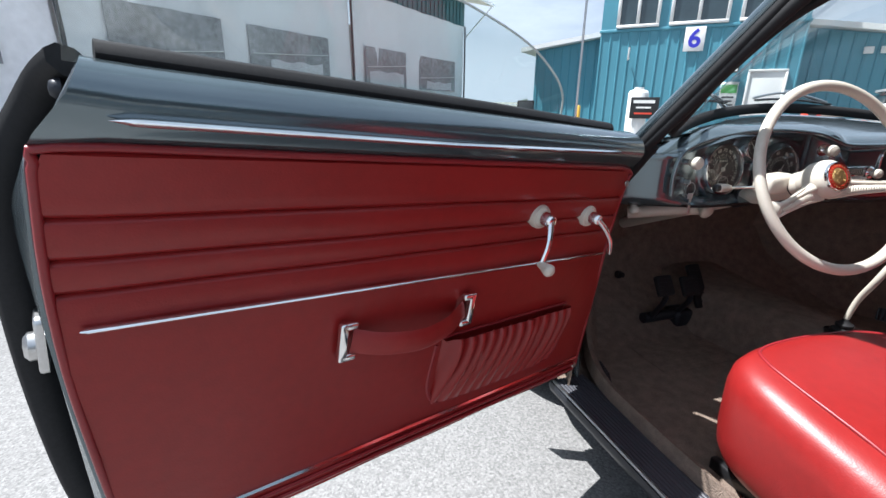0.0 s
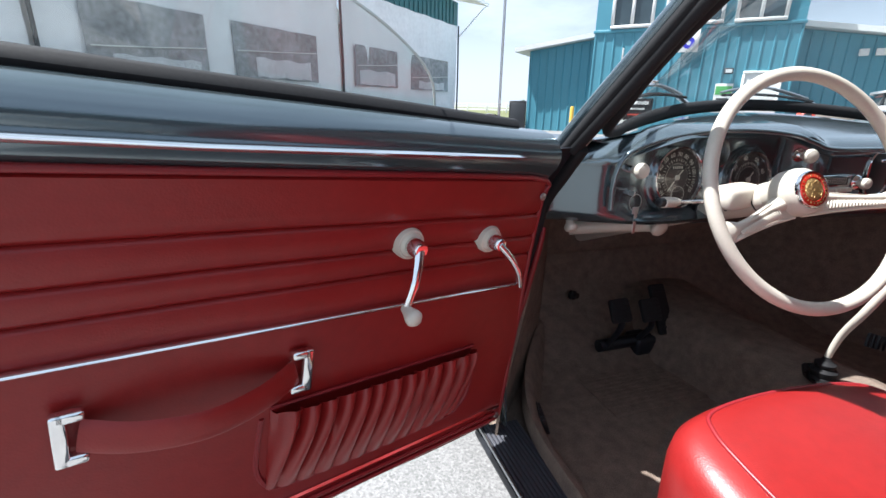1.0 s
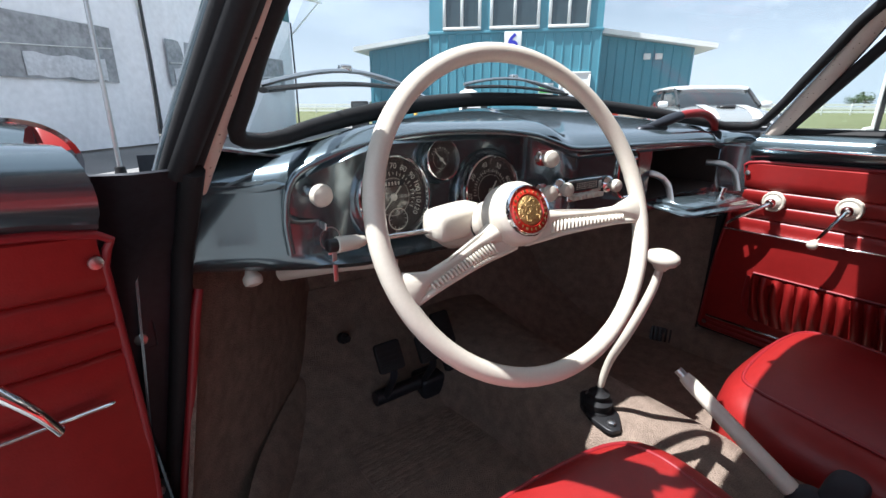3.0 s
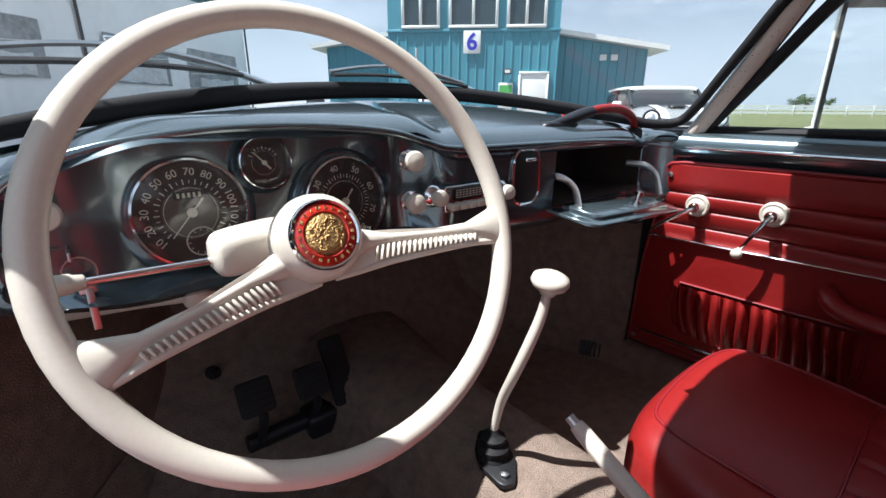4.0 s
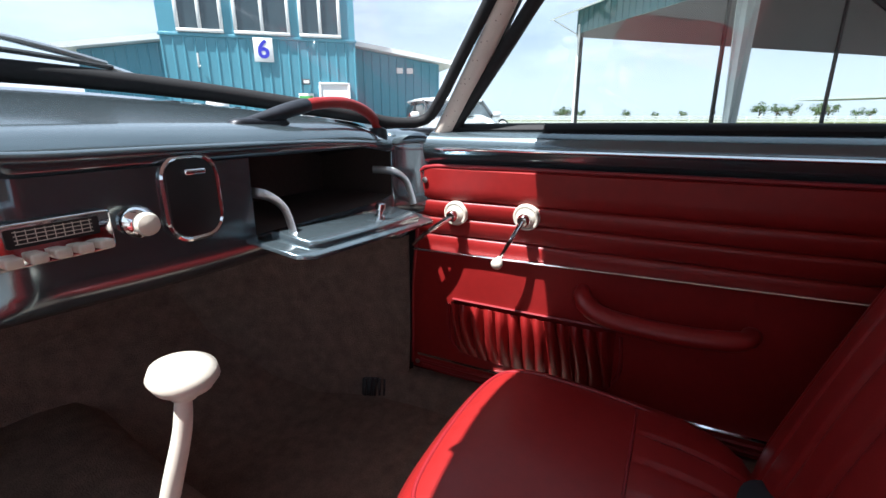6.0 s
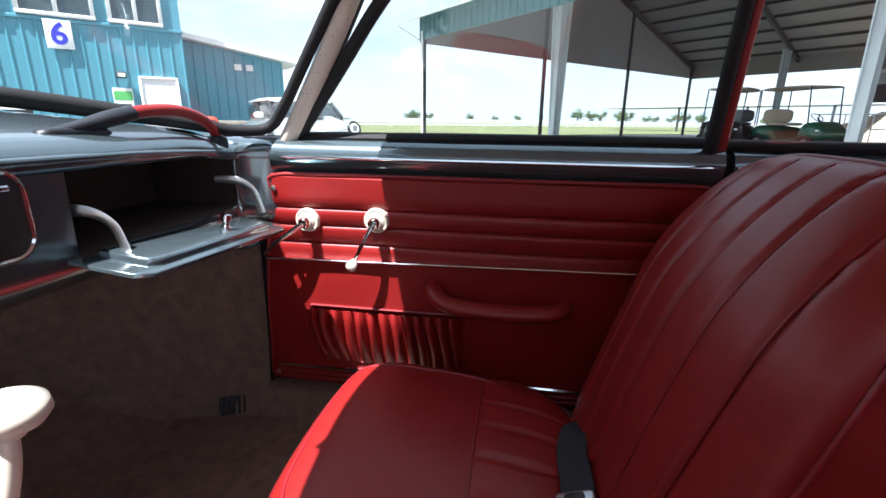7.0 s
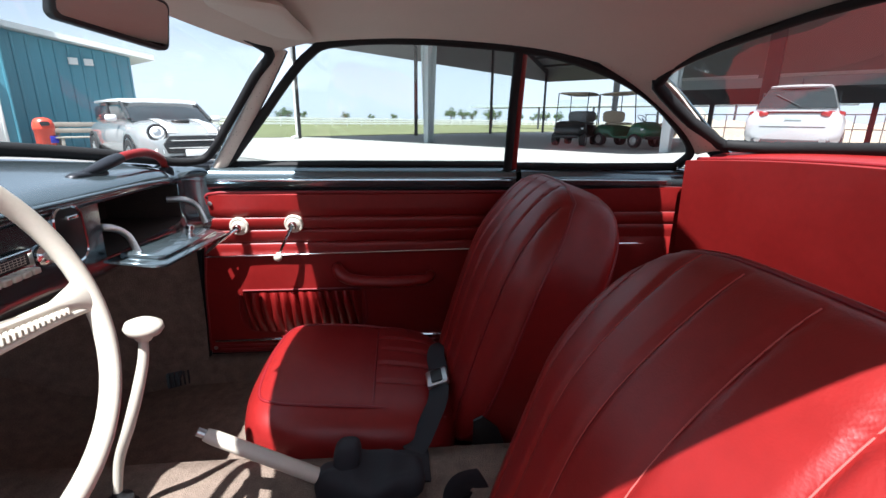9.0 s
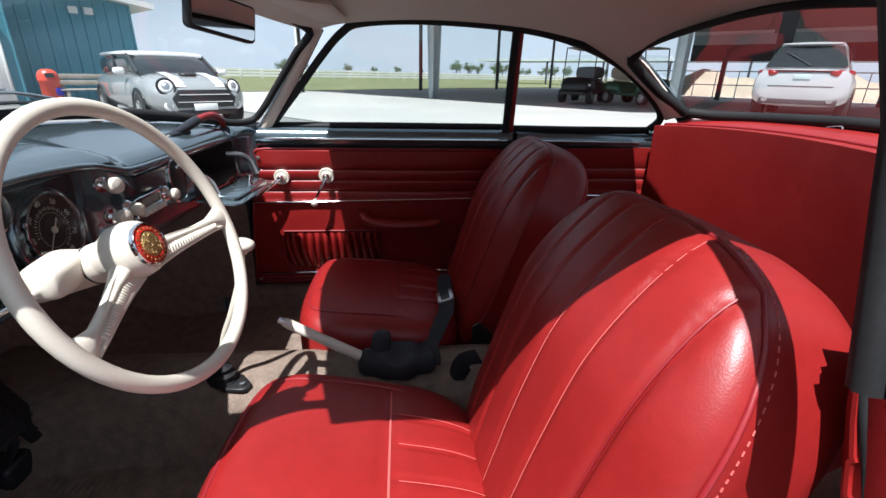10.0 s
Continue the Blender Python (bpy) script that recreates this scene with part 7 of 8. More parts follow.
for s, e in ((-1, E0), (1, E1)):
    A0 = -24.0 if s < 0 else CUT_A
    bm = bm_new()
    sheet(bm, [[V(e, a, ZE), V((e + RIDGE) / 2, a, (ZE + ZR) / 2), V(RIDGE, a, ZR)] for a in (A0, 0.75 * A0 + 0.25 * A1, (A0 + A1) / 2, 0.25 * A0 + 0.75 * A1, A1)])
    part("roof_lining", thicken(bm, 0.05), CANOPY_IN, can, "grey roof lining", local=True)
    bm = bm_new()
    sheet(bm, [[V(e + 0.9 * s, a, ZE - 0.10), V(RIDGE, a, ZR + 0.14)] for a in (A0, A1 + 1.2)])
    part("roof_sheet", thicken(bm, 0.06), WHITE, can, local=True)
    for k in range(9):
        t = (k + 0.5) / 9
        b, z = e + (RIDGE - e) * t, ZE + (ZR - ZE) * t - 0.12
        bm = bm_new()
        block(bm, (b, (A0 + A1) / 2, z), (0.07, A1 - A0, 0.20))
        part("purlin", bm, DARK_STEEL, can, local=True)
A0 = -24.0
ZC = ZR - (ZR - ZE) * (CUT - RIDGE) / (E1 - RIDGE)
bm = bm_new()
sheet(bm, [[V(CUT, a, ZC), V(RIDGE, a, ZR)] for a in (A0, 0, CUT_A)])
part("roof_lining", thicken(bm, 0.05), CANOPY_IN, can, "grey roof lining", local=True)
bm = bm_new()
sheet(bm, [[V(CUT + 0.2, a, ZC), V(RIDGE, a, ZR + 0.14)] for a in (A0, CUT_A)])
part("roof_sheet", thicken(bm, 0.06), WHITE, can, local=True)
for z0, z1, mat, name in ((2.02, 2.84, DARK_STEEL, "lower_wall_band"), (2.84, 3.32, COLUMN, "pale_wall_band"), (3.32, ZC, CANOPY_IN, "upper_wall_band")):
    bm = bm_new()
    block(bm, (CUT, (A0 + CUT_A) / 2, (z0 + z1) / 2), (0.06, CUT_A - A0, z1 - z0 - 0.004))
    part(name, bm, mat, can, local=True)
for a0, a1 in ((A0, 2.75), (3.55, CUT_A)):
    bm = bm_new()
    block(bm, (CUT - 0.12, (a0 + a1) / 2, 3.40), (0.14, a1 - a0, 0.16), Matrix(), 0.01)
    part("white_beam", bm, WHITE, can, local=True)
for a in (5.45, -1.25, -8.0):
    bm = bm_new()
    block(bm, (CUT, a, 1.01), (0.22, 0.22, 2.02))
    part("wall_post", bm, DARK_STEEL, can, local=True)
bm = bm_new()
block(bm, (22.0, 2.20, 3.9), (0.30, 0.52, 7.2), Matrix(), 0.02)
part("inner_column", bm, DARK_STEEL, can, "dark steel inner column", local=True)
frames = (A1, 14.1, 3.9, -6.3, -16.5)
for a in frames:
    for s, e in ((-1, E0), (1, E1)):
        if s > 0 and a < CUT_A:
            continue
        bm = bm_new()
        m = Matrix(((1, 0, 0, 0), (0, 0, -1, a + 0.10), (0, 1, 0, 0), (0, 0, 0, 1)))
        prism(bm, [(e, ZE - 0.55), (RIDGE, ZR - 0.62), (RIDGE, ZR - 0.22), (e, ZE - 0.20)], 0.16, m)
        part("rafter", bm, DARK_STEEL, can, local=True)
for a in frames[1:]:
    for b in (15.2, 37.5):
        if b > CUT and a < CUT_A:
            continue
        bm = bm_new()
        m = Matrix(((1, 0, 0, b), (0, 0, -1, a + 0.13), (0, 1, 0, 0), (0, 0, 0, 1)))
        prism(bm, [(-0.16, 0.0), (0.16, 0.0), (0.44, 5.9), (-0.44, 5.9)], 0.035, m)
        block(bm, (b - 0.16, a, 2.95), (0.03, 0.26, 5.9), Matrix(), 0.0)
        block(bm, (b + 0.24, a, 2.95), (0.03, 0.26, 5.9), Matrix.Translation((b, a, 0)) @ Matrix.Rotation(radians(2.6), 4, "Y") @ Matrix.Translation((-b - 0.05, -a, 0)))
        part("column", bm, COLUMN, can, "tapered painted steel column", local=True)
for b in (13.2, 22.1, 30.8, 39.5):
    bm = bm_new()
    h = ZE + (ZR - ZE) * (1 - abs(b - RIDGE) / (E1 - RIDGE)) - 0.10
    block(bm, (b, A1, h / 2), (0.17, 0.17, h), Matrix(), 0.01)
    block(bm, (b, A1 - 0.12, 1.25), (0.12, 0.08, 0.2))
    part("post", bm, DARK_STEEL, can, "slim dark steel post", local=True)
bm = bm_new()
m = Matrix(((1, 0, 0, 0), (0, 0, -1, A1 + 0.12), (0, 1, 0, 0), (0, 0, 0, 1)))
prism(bm, [(E0, ZG), (E1, ZG - 0.15), (E1, ZE + 0.1), (RIDGE, ZR), (E0, ZE + 0.1)], 0.06, m)
part("gable_lining", bm, CANOPY_IN, can, local=True)
bm = bm_new()
block(bm, (E0 - 0.02, (A0 + A1) / 2, ZE - 0.30), (0.06, A1 - A0, 1.10))
for i in range(110):
    block(bm, (E0 - 0.06, A0 + 0.2 + 0.415 * i, ZE - 0.30), (0.04, 0.06, 1.09))
part("eave_fascia", bm, TEAL_DARK, can, "teal ribbed fascia", local=True)
bm = bm_new()
block(bm, (E1 + 0.02, (CUT_A + A1) / 2, (ZG + ZE) / 2 - 0.12), (0.05, A1 - CUT_A, ZE - ZG + 0.15))
part("eave_lining", bm, CANOPY_IN, can, "grey lining hanging below the far eave", local=True)
bm = bm_new()
tube(bm, [V(12.1, A1 + 0.9, ZE - 0.1), V(13.15, A1, ZE - 0.95)], 0.035, 6)
part("eave_brace", bm, WHITE, can, local=True)
drain = thing("downpipe", m=at_site(12.95, 21.3), label="slim white downpipe at the canopy's corner", category="pipe")
bm = bm_new()
tube(bm, [V(0, 0, 0.02), V(0, 0, 5.3)], 0.06, 10)
tube(bm, [V(0, 0, 0.12), V(-0.35, -0.1, 0.08)], 0.09, 10)
part("pipe", bm, WHITE, drain, local=True)
# lower roof beyond
low = thing("far_shed", m=at_site(62, 22), label="low far shed with a pale roof edge", category="building")
bm = bm_new()
block(bm, (0, 0, 3.2), (6, 46, 0.35))
part("roof", bm, COLUMN, low, local=True)
for k in range(6):
    bm = bm_new()
    block(bm, (-2.8, -21 + 8 * k, 1.5), (0.2, 0.2, 3.0))
    part("post", bm, DARK_STEEL, low, local=True)

# sand heap behind a white panel fence
heap = thing("sand_heap", m=at_site(0, 0), label="long pale sand heap behind a white fence", category="heap", kind="stuff")
bm = bm_new()
rows = []
for i in range(40):
    a = -26 + 41 * i / 39
    top = 1.55 + 0.35 * math.sin(0.8 * a) + 0.2 * math.sin(2.1 * a + 1)
    fall = ease(a, -26, -20) * (1 - ease(a, 10, 15))
    rows.append([V(37.5 + 1.4 * d, 0.9 * a, 0.93 * h * top * fall) for d, h in ((-1.4, 0), (-0.6, 0.55), (0.2, 0.9), (1.0, 1.0), (2.0, 0.6), (3.4, 0))])
sheet(bm, rows)
part("sand", bm, SAND, heap, local=True)
pf = thing("panel_fence", m=at_site(32.4, 0), label="white wire panel fence in front of a sand heap", category="fence")
for k in range(23):
    bm = bm_new()
    block(bm, (0, -16 + 1.18 * k, 0.80), (0.05, 0.05, 1.60))
    part("fence_post", bm, WHITE, pf, local=True)
for z in (0.06, 0.80, 1.57):
    bm = bm_new()
    block(bm, (0.05, -3, z), (0.04, 26.2, 0.06))
    part("fence_rail", bm, WHITE, pf, local=True)

# white rail fence along the grass
rail = thing("rail_fence", m=at_site(0, 62), label="long white three-rail fence beyond the grass", category="fence")
for z in (0.40, 0.78, 1.16):
    bm = bm_new()
    block(bm, (40, 0, z), (420, 0.05, 0.26))
    part("rail", bm, WHITE, rail, local=True)
bm = bm_new()
block(bm, (0, 0, 0.65), (0.13, 0.13, 1.3), Matrix(), 0.01)
first = part("fence_post", bm, WHITE, rail, local=True)
first.location = (-150, 0, 0)
for k in range(1, 140):
    o = new("fence_post", first.data)
    o.parent = rail
    o.location = (-150 + 3.0 * k, 0, 0)


# trees
def tree_mesh(seed, h):
    rnd = random.Random(seed)
    trunk, leaves = bm_new(), bm_new()
    tube(trunk, [V(0, 0, 0), V(0.05, 0, h * 0.3), V(-0.05, 0.05, h * 0.7)], [0.05 * h, 0.035 * h, 0.012 * h], 7)
    for k in range(9):
        a = rnd.uniform(0, 6.28)
        z0 = h * rnd.uniform(0.25, 0.6)
        tip = V(math.cos(a) * h * rnd.uniform(0.2, 0.38), math.sin(a) * h * rnd.uniform(0.2, 0.38), z0 + h * rnd.uniform(0.12, 0.35))
        tube(trunk, [V(0, 0, z0), tip * 0.5 + V(0, 0, z0 * 0.55), tip], [0.016 * h, 0.01 * h, 0.004 * h], 5)
        for _ in range(70):
            c = tip + V(rnd.gauss(0, 0.09), rnd.gauss(0, 0.09), rnd.gauss(0, 0.08)) * h
            n = V(rnd.gauss(0, 1), rnd.gauss(0, 1), rnd.gauss(0, 1)).normalized()
            m = frame_at(c, n, (0.3, 0.2, 1))
            r = h * rnd.uniform(0.02, 0.045)
            leaves.faces.new([leaves.verts.new(m @ V(x * r, y * r, 0.2 * r * (x * x - y * y))) for x, y in ((1, 0), (0.3, 0.6), (-0.7, 0.5), (-1, -0.1), (-0.2, -0.6), (0.6, -0.5))])
    return trunk, leaves


made = []
for k in range(3):
    tr = thing("tree", m=at_site(-20 + 9 * k, 190), label="leafy green tree far beyond the fence", category="tree", group="far trees")
    t, l = tree_mesh(20 + k, 5.0)
    part("trunk", t, BARK, tr, local=True)
    part("crown", l, LEAF, tr, local=True)
    made.append(tr)
rnd = random.Random(11)
spots = [(88, 150, 0.9), (92, 152, 1.0), (97, 150, 0.8), (124, 160, 0.9), (131, 152, 0.7), (142, 150, 0.8)] + [(170 + 6.5 * k + rnd.uniform(-2, 2), 140 - 1.5 * k + rnd.uniform(-4, 4), rnd.uniform(0.9, 1.5)) for k in range(20)] + [(24 + 3.0 * k, -22 - 3 * k, 0.6) for k in range(3)] + [(-70 + 9 * k, 210 + rnd.uniform(-5, 5), rnd.uniform(0.6, 1.1)) for k in range(5)]
for i, (b, a, sc) in enumerate(spots):
    c = copy_thing(made[i % 3], at_site(b, a, 0, rnd.uniform(0, 360)))
    c.scale = (sc, sc, sc)


# vehicles
def body_loft(bm, stations, n=20, p=3.5):
    """stations: (along, half width, bottom, top); rounded sections joined from tail to nose."""
    rows = []
    for y, w, z0, z1 in stations:
        row = []
        for j in range(n):
            t = 2 * math.pi * (j + 0.5) / n
            c, s = math.cos(t), math.sin(t)
            row.append(V(w * math.copysign(abs(c) ** (2 / p), c), y, (z0 + z1) / 2 + (z1 - z0) / 2 * math.copysign(abs(s) ** (2 / p), s)))
        rows.append(row)
    g = sheet(bm, rows, close_v=True)
    bm.faces.new(g[0]), bm.faces.new(g[-1])
    return bm


def road_wheel(parent, x, y, r, w):
    bm = bm_new()
    m = frame_at((x, y, r), (1 if x > 0 else -1, 0, 0))
    lathe(bm, ((r * 0.62, -w), (r * 0.95, -w), (r, -w * 0.8), (r, -w * 0.1), (r * 0.95, 0.0), (r * 0.66, 0.004), (r * 0.62, -0.02)), m, 28)
    tyre = part("wheel", bm, TYRE, parent, local=True)
    bm = bm_new()
    lathe(bm, ((r * 0.64, -0.012), (r * 0.60, -0.004), (r * 0.56, -0.03), (r * 0.15, -0.02), (0, -0.01)), m, 28)
    for k in range(5):
        block(bm, (r * 0.35, 0, -0.012), (r * 0.5, r * 0.12, 0.02), m @ Matrix.Rotation(2 * math.pi * k / 5, 4, "Z"))
    part("rim", bm, SILVER, tyre, local=True)


# hatchback with white stripes
hatch = thing("hatchback_car", m=at_site(3.02, 10.9, 0, 178), label="silver-grey hatchback with white bonnet stripes parked by a wall", category="car")
bm = bm_new()
body_loft(bm, ((-2.0, 0.62, 0.42, 0.82), (-1.95, 0.80, 0.30, 0.93), (-1.5, 0.89, 0.22, 0.98), (0.0, 0.90, 0.20, 0.98), (0.8, 0.90, 0.20, 0.99), (1.2, 0.90, 0.22, 0.97), (1.7, 0.87, 0.24, 0.90), (1.98, 0.80, 0.26, 0.80), (2.12, 0.64, 0.30, 0.66)))
part("body", bm, SILVER, hatch, local=True, angle=60)
bm = bm_new()
body_loft(bm, ((-1.95, 0.62, 0.86, 1.05), (-1.75, 0.70, 0.86, 1.29), (-1.2, 0.71, 0.86, 1.33), (0.2, 0.71, 0.86, 1.35), (0.52, 0.70, 0.86, 1.32), (0.95, 0.74, 0.86, 1.03), (1.1, 0.74, 0.86, 0.95)), p=5)
part("greenhouse", bm, CAR_GLASS, hatch, "dark glazed cabin", local=True, angle=60)
bm = bm_new()
body_loft(bm, ((-1.80, 0.60, 1.26, 1.31), (-1.5, 0.735, 1.26, 1.385), (-0.4, 0.75, 1.27, 1.40), (0.38, 0.735, 1.27, 1.38), (0.55, 0.66, 1.27, 1.33)), p=3)
part("roof", bm, CAR_WHITE, hatch, "white roof", local=True)
for s in (-1, 1):
    for y0, y1, z1 in ((0.42, 1.02, 0.98), (-0.55, -0.55, 0.93)):
        bm = bm_new()
        tube(bm, [V(0.695 * s, y0, 1.31), V(0.735 * s, y1, z1)], 0.028, 6)
        part("roof_pillar", bm, DARK_STEEL, hatch, local=True)
    bm = bm_new()
    rows = []
    for i in range(9):
        t = i / 8
        y = 1.10 + 0.94 * t
        z = lerp(y, (1.1, 1.2, 1.7, 1.98, 2.1), (0.988, 0.978, 0.908, 0.805, 0.69)) + 0.004
        rows.append([V((0.27 + d) * s, y, z - 0.004 * d) for d in (0.0, 0.08, 0.17)])
    sheet(bm, rows)
    part("bonnet_stripe", thicken(bm, 0.004), CAR_WHITE, hatch, "white bonnet stripe", local=True)
    bm = bm_new()
    m = frame_at((0.60 * s, 2.03, 0.755), (0.25 * s, 1, 0.30))
    lathe(bm, ((0.150, -0.05), (0.158, 0.0), (0.14, 0.022), (0.112, 0.012)), m, 28)
    hl = part("headlamp", bm, BLACK, hatch, "round headlamp", local=True)
    bm = bm_new()
    lathe(bm, ((0.118, 0.004), (0.100, 0.024), (0.072, 0.030), (0.068, 0.018)), m, 28)
    part("light_ring", bm, LENS, hl, "white ring lamp", local=True)
    bm = bm_new()
    lathe(bm, ((0.072, 0.012), (0.05, 0.022), (0, 0.026)), m, 28)
    part("lens", bm, STEEL, hl, local=True)
    bm = bm_new()
    m = frame_at((0.62 * s, 2.10, 0.42), (0.2 * s, 1, 0))
    lathe(bm, ((0.075, -0.02), (0.08, 0.0), (0.065, 0.01), (0, 0.004)), m, 20)
    part("fog_lamp", bm, LENS, hatch, local=True)
    bm = bm_new()
    superquad(bm, (0.10, 0.06, 0.065), 3, (8, 6, 6), lambda x, y, z: V(0.96 * s + x, 0.72 + y, 1.0 + z))
    part("wing_mirror", bm, CAR_WHITE, hatch, local=True)
    for y in (-1.35, 1.32):
        road_wheel(hatch, 0.905 * s, y, 0.315, 0.20)
        bm = bm_new()
        lathe(bm, ((0.33, -0.02), (0.385, -0.02), (0.39, 0.0), (0.33, 0.004)), frame_at((0.90 * s, y, 0.33), (s, 0, 0)), 28)
        part("wheel_arch", bm, BLACK, hatch, local=True)
bm = bm_new()
prism(bm, [(-0.56, 0.0), (-0.46, 0.15), (0.46, 0.15), (0.56, 0.0), (0.50, -0.16), (-0.50, -0.16)], 0.05, frame_at((0, 2.13, 0.55), (0, 1, 0.12)), 0.01)
grille = part("grille", bm, BLACK, hatch, "black grille with bars", local=True)
for k in range(2):
    bm = bm_new()
    block(bm, (0, 2.185, 0.62 - 0.13 * k), (0.90 + 0.08 * k, 0.02, 0.016))
    part("grille_bar", bm, CHROME, grille, local=True)
bm = bm_new()
block(bm, (0.02, 2.20, 0.40), (0.42, 0.02, 0.12), Matrix(), 0.006)
part("number_plate", bm, CAR_WHITE, hatch, "plain number plate", local=True)
bm = bm_new()
block(bm, (0, 2.13, 0.30), (1.1, 0.05, 0.09), Matrix(), 0.02)
part("lower_intake", bm, BLACK, hatch, local=True)
bm = bm_new()
superquad(bm, (0.16, 0.12, 0.03), 3, (10, 8, 4), lambda x, y, z: V(x, 1.45 + y, 0.955 + z))
part("bonnet_scoop", bm, BLACK, hatch, local=True)

# large white estate seen from behind
suv = thing("suv_car", m=at_site(15.4, 0.62, 0.17, -90), label="white sport utility car seen from behind under the canopy", category="car")
bm = bm_new()
body_loft(bm, ((-2.48, 0.74, 0.50, 1.02), (-2.44, 0.90, 0.42, 1.18), (-2.2, 0.955, 0.34, 1.20), (-1.0, 0.965, 0.30, 1.13), (1.0, 0.965, 0.30, 1.12), (1.9, 0.94, 0.34, 1.05), (2.4, 0.85, 0.38, 0.95), (2.52, 0.70, 0.45, 0.85)), p=4)
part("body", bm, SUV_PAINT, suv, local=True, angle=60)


def tapered_loft(bm, stations):
    """Cross-sections (y, lower half width, upper half width, lower z, upper z) with rounded upper corners, joined along y."""
    rows = []
    for y, wb, wt, z0, z1 in stations:
        r = min(0.16, 0.45 * (z1 - z0))
        half = [(wb, z0), (wb + (wt - wb) * 0.5, (z0 + z1 - r) / 2), (wt, z1 - r)]
        half += [(wt - r + r * math.cos(a), z1 - r + r * math.sin(a)) for a in [math.pi / 2 * k / 4 for k in range(1, 5)]] + [(0.3 * wt, z1 + 0.015)]
        rows.append([V(x, y, z) for x, z in half] + [V(-x, y, z) for x, z in reversed(half)])
    sheet(bm, rows)
    for row in (rows[0], rows[-1]):
        bm.faces.new([bm.verts.new(v) for v in row])


bm = bm_new()
tapered_loft(bm, ((-2.40, 0.86, 0.80, 1.02, 1.20), (-2.08, 0.86, 0.62, 1.02, 1.70), (-1.8, 0.86, 0.64, 1.02, 1.76), (0.2, 0.86, 0.66, 1.02, 1.76), (0.6, 0.86, 0.64, 1.02, 1.70), (1.4, 0.86, 0.78, 1.02, 1.13)))
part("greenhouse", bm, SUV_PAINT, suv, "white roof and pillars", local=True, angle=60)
bm = bm_new()
slope = lambda x, t: V(x, -2.425 + 0.32 * t, 1.225 + 0.45 * t)
sheet(bm, [[slope((0.76 - 0.17 * t) * (k / 6 - 1), t + 0.05 * math.sin(math.pi * k / 12) * (t - 0.4)) for k in range(13)] for t in (0.0, 0.04, 0.3, 0.6, 0.9, 0.96)])
part("rear_window", thicken(bm, 0.012), CAR_GLASS, suv, "dark rear window wider at its foot", local=True, angle=60)
bm = bm_new()
superquad(bm, (0.60, 0.09, 0.022), 4, (12, 4, 4), lambda x, y, z: V(x, -2.10 + y + 0.06 * (x / 0.6) ** 2, 1.715 + z))
part("roof_spoiler", bm, SUV_PAINT, suv, local=True)
bm = bm_new()
tube(bm, [V(0.10, -2.437, 1.25), V(-0.42, -2.235, 1.535)], 0.011, 6)
part("rear_wiper", bm, DARK_STEEL, suv, local=True)
bm = bm_new()
tube(bm, [V(0.0, -1.75, 1.76), V(0.0, -1.82, 1.90)], [0.025, 0.006], 8)
part("roof_aerial", bm, DARK_STEEL, suv, local=True)
for s in (-1, 1):
    bm = bm_new()
    prism(bm, [(-1.75, 1.20), (0.3, 1.18), (0.1, 1.60), (-1.62, 1.62)], 0.012, Matrix(((0, 0, s, 0.75 * s), (1, 0, 0, 0), (0, 1, 0, 0), (0, 0, 0, 1))), 0.0)
    part("side_window", bm, CAR_GLASS, suv, "dark side window", local=True)
    bm = bm_new()
    superquad(bm, (0.22, 0.05, 0.075), 3.5, (10, 6, 6), lambda x, y, z: V(0.70 * s + x, -2.455 + y + 0.9 * max(0, abs(0.70 * s + x) - 0.62), 1.085 + z * (1 - 0.35 * ease(-s * x, 0.0, 0.22))))
    part("tail_lamp", bm, LAMP_RED, suv, "red tail lamp", local=True)
    bm = bm_new()
    tube(bm, [V(0.62 * s, -2.53, 0.49), V(0.62 * s, -2.40, 0.49)], 0.062, 14, flat=0.8)
    part("exhaust_tip", bm, STEEL, suv, local=True)
    for y in (-1.45, 1.52):
        road_wheel(suv, 0.97 * s, y, 0.385, 0.24)
bm = bm_new()
block(bm, (0, -2.462, 1.125), (1.1, 0.05, 0.045), Matrix(), 0.01)
part("lamp_band", bm, DARK_RED, suv, local=True)
bm = bm_new()
block(bm, (0, -2.485, 1.00), (0.32, 0.02, 0.11), Matrix(), 0.006)
part("number_plate", bm, COLUMN, suv, "plain number plate", local=True)
bm = bm_new()
block(bm, (0, -2.475, 0.80), (1.24, 0.03, 0.016), Matrix(), 0.004)
part("tailgate_seam", bm, DARK_STEEL, suv, local=True)
bm = bm_new()
block(bm, (0, -2.45, 0.46), (1.50, 0.08, 0.12), Matrix(), 0.02)
part("valance", bm, DARK_STEEL, suv, "dark lower valance", local=True)


